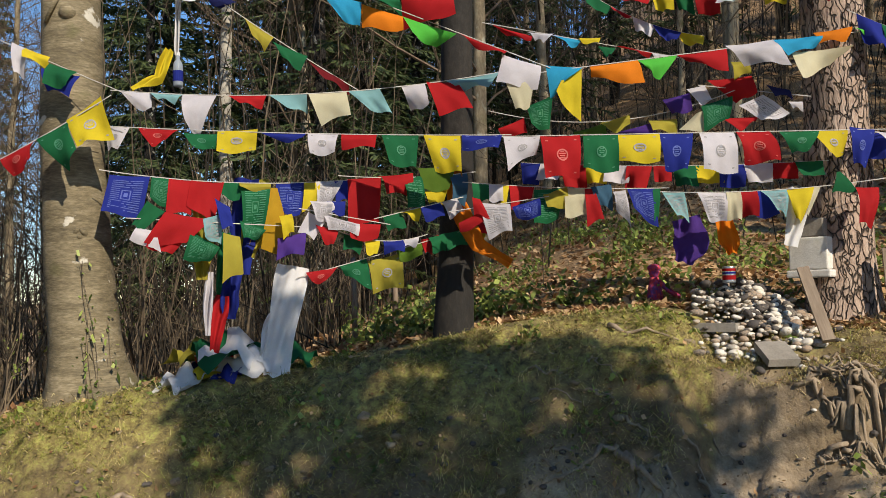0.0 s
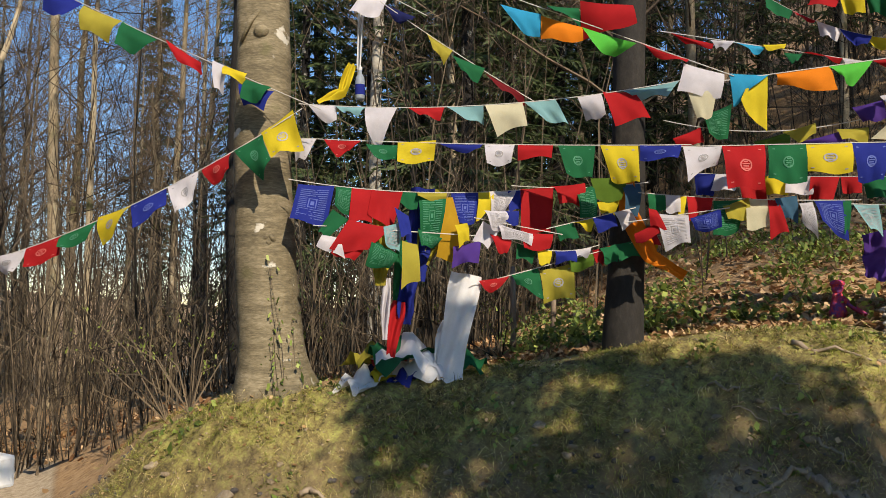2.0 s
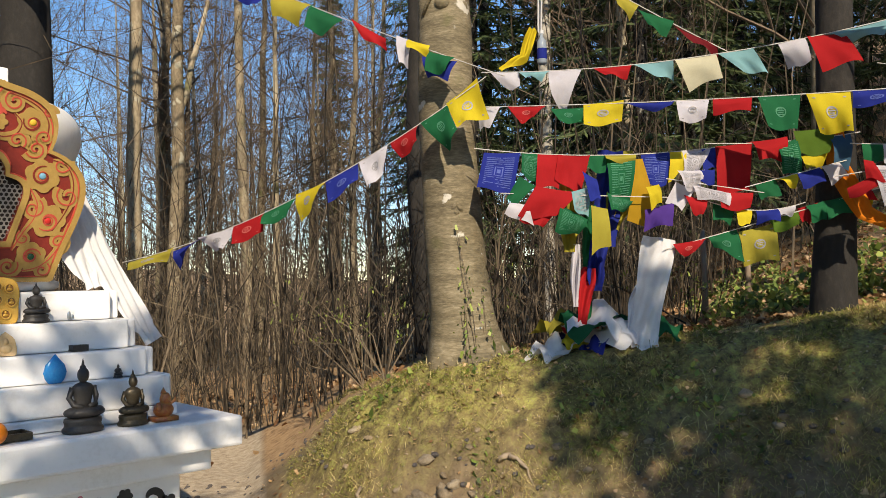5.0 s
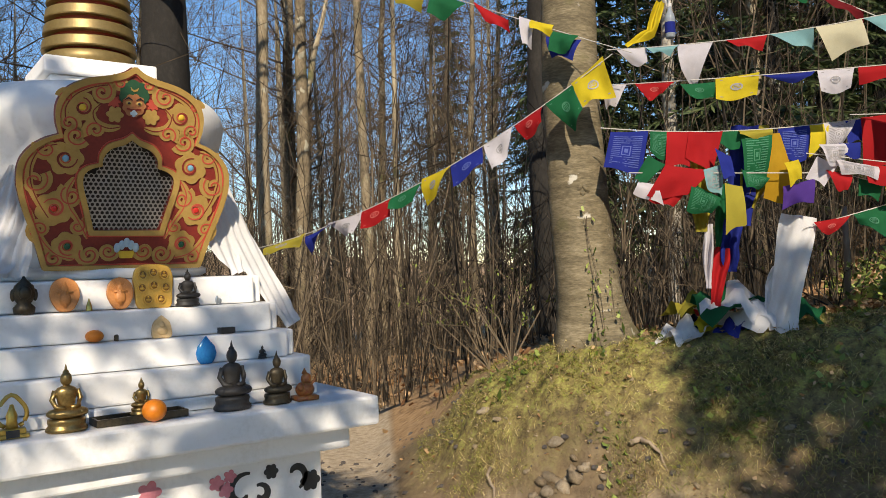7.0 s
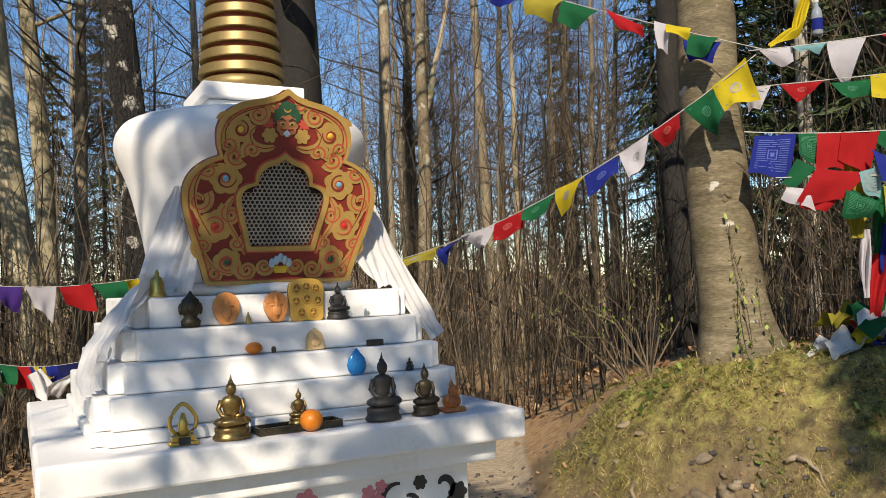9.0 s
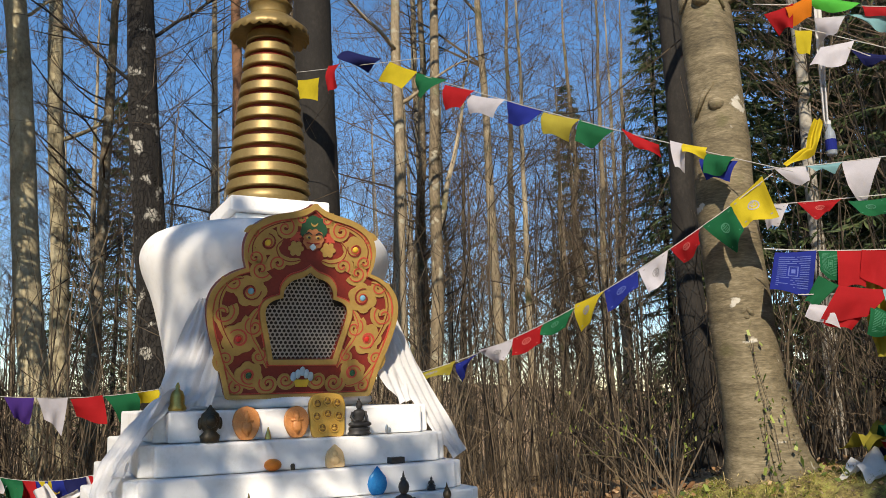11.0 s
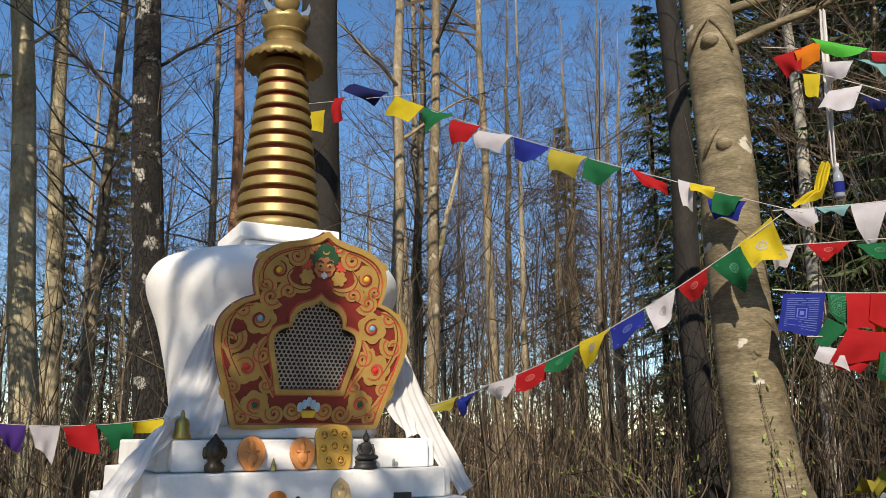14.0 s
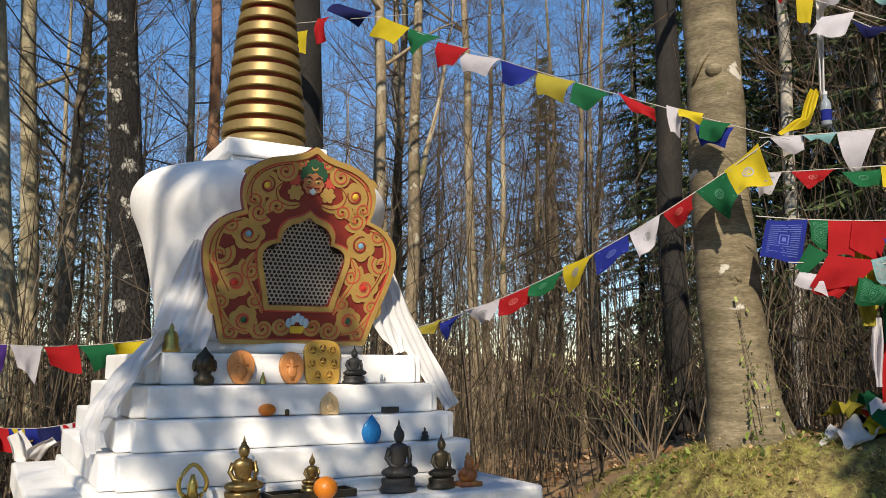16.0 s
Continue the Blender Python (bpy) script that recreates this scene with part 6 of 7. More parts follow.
# ---- prayer flags ----
def flag_string(label, a, b, sag, codes, wide, high, first=0.02, last=0.98, seed=0, wind=12, taper=(0.9, 1.0), prints="", gather=0.0, wave=0.02, slant=0.12, grow=0.0):
    """A cord between two fixings with flags; each letter of codes is a flag's colour, a dot an empty place."""
    r = random.Random(seed)
    a, b = Vector(a), Vector(b)
    at = lambda u: a.lerp(b, u) - Vector((0, 0, 4 * sag * u * (1 - u)))
    top = thing("prayer_flag_string", None, None, label, "prayer flags", "prayer flag strings")
    s = Soup(); s.tube([at(i / 24) for i in range(25)], [0.0035] * 25, 5); part("cord", s, M["cord"], top)
    length = (b - a).length
    n = len(codes)
    for i, code in enumerate(codes):
        if code == ".":
            continue
        u0 = first + (last - first) * (i + 0.5) / n
        w, h = wide * r.choice((r.uniform(0.92, 1.06), r.uniform(0.92, 1.06), r.uniform(0.7, 0.95))), high * r.choice((r.uniform(0.92, 1.1), r.uniform(0.7, 1.0)))
        w, h = w * (1 + grow * u0), h * (1 + grow * u0)
        layer = 0.014 * (i * 7 % 4)
        hu = w / 2 / length
        lean = radians(r.gauss(wind, 14))
        tp, sh = r.uniform(*taper), r.gauss(0, slant)
        ph, fr = r.uniform(0, 6.28), r.uniform(3, 6)
        amp = wave * r.uniform(0.4, 1.5)
        lift = r.uniform(0.2, 1.0) * gather
        d = (at(u0 + hu) - at(u0 - hu)).normalized()
        side = Vector((d.y, -d.x, 0)).normalized()
        if side.dot(Vector((STAND[0], STAND[1], 0)) - Vector((a.x, a.y, 0))) < 0:
            side = -side

        def place(p, q, off=0.0):
            c = at(u0 + (p - 0.5) * 2 * hu * (1 - gather * 0.25))
            squeeze = 1 - (1 - tp) * q
            base = at(u0) + (c - at(u0)) * squeeze
            bend = lean * (0.4 + 0.9 * q)
            down = Vector((0, 0, -math.cos(bend))) + side * math.sin(bend)
            rip = amp * q * math.sin(fr * p + ph) + 0.4 * amp * q * math.sin(2.3 * fr * p - 3 * q + ph)
            return base + down * (h * q * (1 - lift * p)) + d * (sh * h * q) + side * (rip + off + 0.006 + layer * min(1.0, 3 * q))
        s = Soup(); s.sheet([[place(p / 6, q / 6) for p in range(7)] for q in range(7)])
        fl = part("flag", s, CLOTH[code], top, smooth=True)
        if prints:
            s = Soup()
            if prints == "emblem" and code in "wybr" and r.random() < 0.75:
                for k in range(14):
                    x0, x1 = 2 * math.pi * k / 14, 2 * math.pi * (k + 1) / 14
                    s.face(*[place(0.5 + rr * math.cos(x), 0.45 + rr * math.sin(x), 0.003) for rr, x in ((0.15, x0), (0.15, x1), (0.115, x1), (0.115, x0))])
                for k in range(3):
                    s.face(*[place(0.5 + xx, 0.37 + 0.07 * k + yy, 0.003) for xx, yy in ((-0.07, 0), (0.07, 0), (0.07, 0.035), (-0.07, 0.035))])
                for cx in (0.15, 0.85):
                    for cz in (0.12, 0.85):
                        s.face(*[place(cx + xx, cz + yy, 0.003) for xx, yy in ((-0.04, -0.02), (0.04, -0.02), (0.04, 0.02), (-0.04, 0.02))])
            elif prints == "lines" and r.random() < 0.75:
                for k in range(13):
                    if k in (4, 5, 6, 7, 8):
                        spans = ((0.14, 0.33), (0.67, 0.86))
                    else:
                        spans = ((0.14, 0.86),)
                    for x0, x1 in spans:
                        s.face(*[place(x, q, 0.003) for x, q in ((x0, 0.13 + 0.056 * k), (x1, 0.13 + 0.056 * k), (x1, 0.15 + 0.056 * k), (x0, 0.15 + 0.056 * k))])
                s.face(*[place(x, q, 0.003) for x, q in ((0.4, 0.4), (0.6, 0.4), (0.6, 0.6), (0.4, 0.6))])
            if s.f:
                tagged(part("print", s, M["ink_" + code if code in "brg" and prints == "lines" else "ink"], fl), kind="stuff")
    return top


def hung(label, a, b, sag, rows, prints, seed):
    """A cord between two fixings and its flags, each by colour, place along the cord, width, drops at both edges,
    sways of both lower corners and, where it is tied off the cord, lift and tilt."""
    r = random.Random(seed)
    a, b = Vector(a), Vector(b)
    length = Vector((b.x - a.x, b.y - a.y, 0)).length
    along = Vector((b.x - a.x, b.y - a.y, 0)) / length
    side = Vector((along.y, -along.x, 0))
    if side.dot(Vector((STAND[0], STAND[1], 0)) - Vector((a.x, a.y, 0))) < 0:
        side = -side
    at = lambda q: a.lerp(b, q / length) - Vector((0, 0, 4 * sag * (q / length) * (1 - q / length)))
    top = thing("prayer_flag_string", None, None, label, "prayer flags", "prayer flag strings")
    s = Soup(); s.tube([at(length * i / 24) for i in range(25)], [0.003] * 25, 5); part("cord", s, M["cord"], top)
    up = Vector((0, 0, 1))
    for i, (code, q, w, dl, dr, sl, sr, *tied) in enumerate(rows):
        lift, tilt = tied or (0.0, 0.0)
        tl, tr = at(q) + up * lift, at(q + w) + up * (lift + tilt)
        bl, br = tl + along * sl - up * dl, tr + along * sr - up * dr
        ph, fr, amp = r.uniform(0, 6.28), r.uniform(3.5, 7), 0.06 * min(w, max(dl, dr)) * r.uniform(0.6, 1.6)
        belly, twist, layer = r.uniform(-0.05, 0.12) * max(dl, dr), r.gauss(0, 0.35), 0.006 + 0.011 * (i * 7 % 4)

        def place(p, v, off=0.0):
            e = tl.lerp(tr, p).lerp(bl.lerp(br, p), v)
            rip = amp * (0.25 + v) * (math.sin(fr * p + 2.2 * v + ph) + 0.45 * math.sin(2.1 * fr * p - 4 * v + 2 * ph))
            edge = 0.012 * math.sin(5 * p + ph) * v * v
            return e + side * (rip + belly * math.sin(math.pi * v) + twist * (p - 0.5) * w * v + layer * min(1.0, 3 * v) + off) - up * (edge + 0.02 * w * math.sin(math.pi * p) * (1 - v))
        s = Soup(); s.sheet([[place(p / 8, v / 8) for p in range(9)] for v in range(9)])
        fl = part("flag", s, CLOTH[code], top, smooth=True)
        area = w * max(dl, dr)
        s = Soup()
        if prints == "emblem" and area > 0.02 and code in "wybrgk":
            for k in range(14):
                x0, x1 = 2 * math.pi * k / 14, 2 * math.pi * (k + 1) / 14
                s.face(*[place(0.5 + rr * math.cos(x), 0.48 + rr * math.sin(x), 0.003) for rr, x in ((0.15, x0), (0.15, x1), (0.115, x1), (0.115, x0))])
            for k in range(4):
                wide = (0.05, 0.09, 0.07, 0.1)[k]
                s.face(*[place(0.5 + xx, 0.38 + 0.055 * k + yy, 0.003) for xx, yy in ((-wide, 0), (wide, 0), (wide, 0.028), (-wide, 0.028))])
            for cx in (0.14, 0.86):
                for cz in (0.12, 0.87):
                    s.face(*[place(cx + xx, cz + yy, 0.003) for xx, yy in ((-0.035, -0.015), (0.035, -0.015), (0.035, 0.015), (-0.035, 0.015))])
        elif prints == "lines" and area > 0.018 and code in "wbgt":
            for k in range(15):
                v = 0.12 + 0.052 * k
                for x0, x1 in (((0.12, 0.34), (0.66, 0.88)) if 4 <= k <= 9 else ((0.12, 0.5 + 0.1 * math.sin(k * 2.3)), (0.55 + 0.1 * math.sin(k * 2.3), 0.88))):
                    s.face(*[place(x, y, 0.003) for x, y in ((x0, v), (x1, v), (x1, v + 0.018), (x0, v + 0.018))])
            for x0, y0, x1, y1 in ((0.38, 0.36, 0.62, 0.38), (0.38, 0.58, 0.62, 0.6), (0.38, 0.38, 0.41, 0.58), (0.59, 0.38, 0.62, 0.58), (0.45, 0.43, 0.55, 0.53)):
                s.face(*[place(x, y, 0.003) for x, y in ((x0, y0), (x1, y0), (x1, y1), (x0, y1))])
        if s.f:
            tagged(part("print", s, M["ink_" + code if code in "brg" else "ink"], fl), kind="stuff")
    return top


PF = "string of square cotton prayer flags in five colours"
TORN = "string of wind twisted pennant prayer flags"
hung("string of square cotton prayer flags with printed emblems", (2.95, -0.52, 2.82), (4.12, -2.83, 2.71), 0.02, [
    ("w", 0.06, 0.16, 0.15, 0.13, 0.01, -0.06), ("r", 0.27, 0.25, 0.12, 0.08, 0.1, -0.07), ("g", 0.55, 0.21, 0.09, 0.11, 0.07, -0, -0.02, 0),
    ("y", 0.76, 0.25, 0.14, 0.14, 0.01, -0.02, -0, 0.02), ("b", 1.02, 0.29, 0.06, 0.04, 0.13, -0.02), ("w", 1.32, 0.19, 0.14, 0.13, 0.02, -0.02),
    ("r", 1.53, 0.22, 0.09, 0.09, 0, -0.01), ("g", 1.78, 0.23, 0.19, 0.21, 0.05, -0.02), ("y", 2.04, 0.23, 0.22, 0.25, 0.07, -0),
    ("b", 2.28, 0.25, 0.09, 0.1, 0, -0.03)], "emblem", 40)
hung("string of square cotton prayer flags reaching a pine", (4.07, -2.73, 2.7), (5.27, -5.09, 2.7), 0, [
    ("w", 0.06, 0.23, 0.22, 0.1, 0.02, -0.02), ("r", 0.29, 0.25, 0.28, 0.26, 0.02, -0.01), ("g", 0.56, 0.22, 0.22, 0.24, -0.01, -0.01),
    ("y", 0.78, 0.26, 0.18, 0.18, -0.01, -0.01), ("b", 1.03, 0.22, 0.23, 0.24, 0.04, -0.05), ("w", 1.29, 0.22, 0.25, 0.26, 0, 0.01),
    ("r", 1.52, 0.21, 0.2, 0.2, 0.05, 0.05), ("g", 1.79, 0.26, 0.15, 0.12, 0.08, -0.08), ("y", 1.99, 0.24, 0.16, 0.16, 0.09, -0.01),
    ("b", 2.24, 0.16, 0.24, 0.24, 0.01, -0.1, 0.02, -0.02), ("w", 2.39, 0.19, 0.09, 0.09, 0.05, -0.04, -0.01, -0.02)], "emblem", 41)
hung("crowded string of large printed prayer flags", (2.86, -0.66, 2.52), (3.97, -1.79, 2.5), 0.051, [
    ("b", 0.06, 0.23, 0.23, 0.26, -0.05, -0.05, -0.02, 0.02), ("g", 0.3, 0.12, 0.14, 0.19, -0.01, -0.02), ("r", 0.4, 0.14, 0.21, 0.22, -0.02, -0.01),
    ("r", 0.53, 0.2, 0.15, 0.27, -0.03, -0.07), ("g", 0.72, 0.13, 0.08, 0.12, -0.01, -0.03), ("g", 0.83, 0.19, 0.29, 0.3, 0.01, -0.05, -0.02, 0.01),
    ("k", 0.82, 0.2, 0.04, 0.06, 0, -0.01), ("u", 1.01, 0.05, 0.4, 0.43, -0.06, 0.09, -0.03, -0), ("b", 1.05, 0.19, 0.2, 0.21, 0.02, -0.04),
    ("y", 1.23, 0.11, 0.19, 0.14, -0.02, -0.04), ("w", 1.31, 0.18, 0.22, 0.13, -0.01, -0.08), ("b", 1.43, 0.1, 0.13, 0.14, -0, -0.01)], "lines", 42)
hung("end of a string of large printed prayer flags", (3.88, -1.7, 2.52), (4.55, -2.39, 2.57), 0.025, [
    ("r", 0.06, 0.23, 0.28, 0.32, -0.01, -0.02, -0.02, 0.03), ("r", 0.29, 0.22, 0.13, 0.15, 0.01, -0.01, 0.01, 0.02), ("g", 0.44, 0.13, 0.19, 0.25, 0.02, 0.02, -0.01, 0.02),
    ("d", 0.55, 0.27, 0.15, 0.18, 0.03, -0.07, 0.06, 0), ("y", 0.59, 0.17, 0.09, 0.11, 0.02, -0.03, -0.1, 0.02), ("v", 0.77, 0.13, 0.21, 0.23, -0, -0.04)], "lines", 43)
hung("tangle of prayer flags hanging under a crowded string", (2.9, -0.84, 2.22), (3.69, -1.64, 2.17), 0.001, [
    ("g", 0.12, 0.1, 0.14, 0.12, -0.09, -0.14, 0.11, -0.06), ("w", 0.06, 0.11, 0.07, 0.14, -0.04, 0.03, -0.05, -0.02), ("r", 0.22, 0.27, 0.19, 0.16, -0.12, -0.15, 0.05, -0.03),
    ("r", 0.18, 0.19, 0.12, 0.14, -0.07, -0.11, -0.04, -0.03), ("t", 0.44, 0.12, 0.11, 0.2, 0.01, -0.01, 0.02, 0.04), ("g", 0.37, 0.17, 0.17, 0.1, -0.05, -0.06, -0.06, -0.09),
    ("b", 0.51, 0.09, 0.18, 0.13, 0.04, 0.02, 0.15, -0.05), ("k", 0.56, 0.1, 0.31, 0.22, -0.01, 0.02, -0.06, -0.02), ("g", 0.66, 0.16, 0.12, 0.05, 0.02, -0.04, 0.02, -0.05),
    ("y", 0.9, 0.08, 0.14, 0.12, 0.02, 0.01, 0.06, 0.02), ("p", 0.89, 0.18, 0.13, 0.14, -0.01, -0.02, -0.08, 0.05)], "lines", 44)
hung("small pale printed flags in a tangle", (3.62, -1.57, 2.29), (4.03, -2, 2.19), 0, [
    ("w", 0.06, 0.11, 0.12, 0.12, -0.07, -0.08, -0.01, -0.04), ("w", 0.15, 0.24, 0.09, 0.08, 0.03, -0.02, -0.01, -0.02), ("r", 0.1, 0.15, 0.12, 0.1, 0.05, -0.04, -0.08, -0.02),
    ("r", 0.31, 0.22, 0.12, 0.1, 0.01, -0.02, -0.03, 0.02), ("b", 0.18, 0.12, 0.08, 0.09, 0.02, -0.01, 0.08, 0.02), ("w", 0.07, 0.17, 0.12, 0.15, 0.02, -0.04, 0.06, 0.03)], "lines", 45)
hung("drooping string of small prayer flags tied to a dark trunk", (3.68, -1.5, 1.85), (4.64, -2.48, 2.22), 0, [
    ("r", 0.06, 0.21, 0.07, 0.1, 0.04, -0.08, 0.02, -0.02), ("g", 0.28, 0.18, 0.07, 0.2, 0.04, 0.02), ("k", 0.47, 0.23, 0.21, 0.23, 0.04, 0, -0.02, -0.01),
    ("d", 0.66, 0.18, 0.08, 0.09, 0.02, 0.01), ("r", 0.84, 0.13, 0.09, 0.13, 0.03, -0.06, 0.02, 0), ("g", 0.89, 0.12, 0.1, 0.13, 0.01, -0, 0.02, -0),
    ("g", 1, 0.12, 0.11, 0.1, 0.01, 0.06, 0.02, -0.01), ("r", 1.13, 0.16, 0.05, 0.1, 0.02, 0.01, 0.02, 0.01), ("y", 1.17, 0.14, 0.02, 0.05, 0.03, -0.01, -0.05, 0)], "emblem", 46)
hung("short string of little prayer flags", (3.81, -1.71, 2.16), (4.25, -2.16, 2.13), 0.059, [
    ("g", 0.06, 0.13, 0.1, 0.1, -0.01, -0.02), ("y", 0.19, 0.11, 0.1, 0.1, 0.01, -0.03), ("b", 0.32, 0.14, 0.08, 0.08, 0.01, -0.01),
    ("w", 0.46, 0.11, 0.05, 0.06, -0, -0.02)], "emblem", 47)
hung("short string of little prayer flags by a dark trunk", (3.99, -1.9, 2.23), (4.44, -2.36, 2.39), 0, [
    ("g", 0.06, 0.12, 0.1, 0.09, 0.04, 0.04), ("y", 0.17, 0.15, 0.01, 0.1, 0.03, -0.02), ("b", 0.31, 0.15, 0.09, 0.1, 0.04, 0.02),
    ("w", 0.47, 0.11, 0.11, 0.09, 0.05, 0.05)], "emblem", 48)
hung("string of twisted prayer flags from a trunk to a pine", (4.18, -2.46, 2.45), (4.67, -3.68, 2.37), 0.019, [
    ("g", 0.06, 0.12, 0.12, 0.11, 0.01, -0.01), ("w", 0.17, 0.09, 0.11, 0.12, -0, 0), ("y", 0.25, 0.05, 0.16, 0.12, -0.01, -0.02),
    ("r", 0.3, 0.16, 0.15, 0.08, 0.01, -0.02), ("g", 0.46, 0.19, 0.23, 0.2, -0.01, -0.04, -0.02, 0.02), ("k", 0.51, 0.16, 0.11, 0.13, 0.03, 0.01, -0.04, 0.05),
    ("c", 0.65, 0.15, 0.19, 0.18, 0, -0.01), ("r", 0.78, 0.06, 0.24, 0.2, 0.01, 0.06), ("v", 0.82, 0.13, 0.13, 0.16, 0.04, 0.01, 0.01, 0.02),
    ("w", 0.96, 0.08, 0.11, 0.24, 0.01, 0.02, -0.02, 0.01), ("b", 1.05, 0.17, 0.14, 0.26, 0.03, 0.02), ("g", 1.21, 0.05, 0.21, 0.18, 0, -0.02)], "lines", 49)
hung("string of faded prayer flags ending at a pine", (4.63, -3.58, 2.35), (5.16, -4.94, 2.39), 0.037, [
    ("t", 0.06, 0.14, 0.16, 0.18, 0.08, 0.04), ("w", 0.28, 0.19, 0.18, 0.2, 0.06, -0.03), ("c", 0.46, 0.09, 0.17, 0.19, -0.01, -0.01),
    ("r", 0.53, 0.12, 0.17, 0.16, 0.01, -0.01), ("b", 0.64, 0.08, 0.17, 0.16, -0, 0.06), ("t", 0.67, 0.16, 0.13, 0.17, 0.08, -0.01),
    ("y", 0.83, 0.17, 0.2, 0.22, 0.04, -0.09), ("c", 0.99, 0.05, 0.18, 0.18, -0.06, -0.09), ("g", 1.14, 0.02, 0.14, 0.12, -0.04, 0.1, 0.08, -0),
    ("r", 1.25, 0.14, 0.23, 0.25, -0.02, -0.05, -0.03, -0.02)], "lines", 50)
hung("pale flags hanging low beside a dark trunk", (4.07, -2.41, 2.25), (4.31, -3, 2.33), 0, [
    ("w", 0.19, 0.2, 0.23, 0.17, 0.06, 0.01, 0.03, -0.04), ("b", 0.4, 0.18, 0.08, 0.13, 0.03, -0, -0.03, 0.03), ("r", 0.15, 0.05, 0.12, 0.12, 0.01, 0.06, 0.07, -0.02),
    ("r", 0.06, 0.16, 0.06, 0.09, 0.01, 0, -0.08, 0.06)], "lines", 51)
hung("string of purple, khaki and white flags behind", (4.53, -2.51, 2.98), (5.11, -4.1, 3.06), 0.147, [
    ("r", 0.06, 0.18, 0.04, 0.12, 0.02, 0.02, -0.11, 0.11), ("g", 0.26, 0.18, 0.14, 0.25, 0.03, -0.03, 0.08, 0.1), ("d", 0.57, 0.22, 0.03, 0.09, 0.01, -0, -0.07, 0.06),
    ("k", 0.75, 0.2, 0.07, 0.08, 0.09, 0, -0.01, 0.04), ("p", 0.86, 0.23, 0.02, 0.08, 0.01, 0.02, -0.08, 0.03), ("k", 1.07, 0.19, 0.09, 0.09, 0.02, -0, -0.03, -0.03),
    ("c", 1.27, 0.12, 0.02, 0, 0.17, 0.04, -0.14, 0.08), ("p", 1.17, 0.18, 0.11, 0.12, 0.06, 0.01, 0.09, 0), ("w", 1.33, 0.12, 0.11, 0.11, 0.08, 0.05, 0.12, -0.01),
    ("g", 1.42, 0.21, 0.17, 0.17, 0.01, -0.04, -0.02, -0.01)], "lines", 52)
hung("string of red, white and navy flags tied to a pine", (5.02, -3.83, 3.09), (5.27, -4.51, 2.98), 0, [
    ("r", 0.06, 0.29, 0.16, 0.12, 0.2, 0.02, 0.04, 0.06), ("w", 0.26, 0.16, 0.13, 0.14, 0.13, 0.16, -0.11, 0.09), ("r", 0.13, 0.25, 0.09, 0.04, 0.13, -0.02, -0.21, 0.04),
    ("n", 0.44, 0.15, 0.08, 0.06, 0.05, 0.02, 0.05, -0.02), ("w", 0.58, 0.09, 0.05, 0.06, 0.03, 0, -0.05, 0.01), ("k", 0.22, 0.11, 0.12, 0.1, 0.01, 0.01, 0.18, 0.02)], "lines", 53)
hung("string of faded prayer flags rising from a beech", (2.99, -0.61, 3.04), (4.26, -2.77, 3.16), 0.086, [
    ("w", 0.06, 0.19, 0.11, 0.11, 0.09, 0.01), ("t", 0.24, 0.21, 0.05, 0.06, 0.06, -0.05), ("w", 0.44, 0.21, 0.18, 0.29, 0.03, -0.11),
    ("r", 0.72, 0.24, 0.06, 0.08, 0.08, -0.03), ("t", 0.97, 0.24, 0.08, 0.12, 0.11, -0), ("c", 1.22, 0.24, 0.2, 0.16, 0.08, 0.03),
    ("t", 1.47, 0.2, 0.11, 0.18, 0.12, 0.08), ("w", 1.81, 0.15, 0.16, 0.15, 0.06, 0.02), ("r", 1.97, 0.2, 0.21, 0.17, 0.08, 0.1, 0.01, -0.03),
    ("t", 2.09, 0.36, 0.06, 0.11, 0.12, -0.09)], "", 54)
hung("string of torn dark pennants", (3.15, -1.16, 3.66), (3.83, -1.9, 3.05), 0.014, [
    ("n", 0.06, 0.14, 0.05, 0.05, 0.03, 0.01, -0.02, 0.07), ("k", 0.27, 0.2, 0.13, 0.09, 0.06, -0.06), ("g", 0.46, 0.22, 0.12, 0.1, 0.06, -0.05, -0.03, 0.05),
    ("m", 0.68, 0.26, 0.13, 0.06, 0.1, 0.01, -0.01, 0.02)], "", 55)
hung("string of large bright prayer flags", (3.4, -1.83, 3.67), (4.17, -3.08, 3.11), 0, [
    ("s", 0.06, 0.25, 0.15, 0.17, 0.11, -0.01, -0.07, 0.03), ("g", 0.31, 0.23, 0.09, 0.08, 0.07, 0.02, 0.02, 0.06), ("o", 0.31, 0.25, 0.16, 0.1, -0, -0, -0.05, 0.02),
    ("r", 0.55, 0.32, 0.22, 0.15, 0.02, -0, 0.13, 0.09), ("l", 0.56, 0.33, 0.14, 0.07, 0.05, -0.12, -0.03, 0.02), ("r", 0.9, 0.3, 0.09, 0.04, 0.1, -0.03),
    ("w", 1.17, 0.24, 0.19, 0.15, -0.05, -0.03, -0.03, 0.02), ("c", 1.16, 0.22, 0.24, 0.27, 0.08, -0.05, -0.15, 0.14)], "", 56)
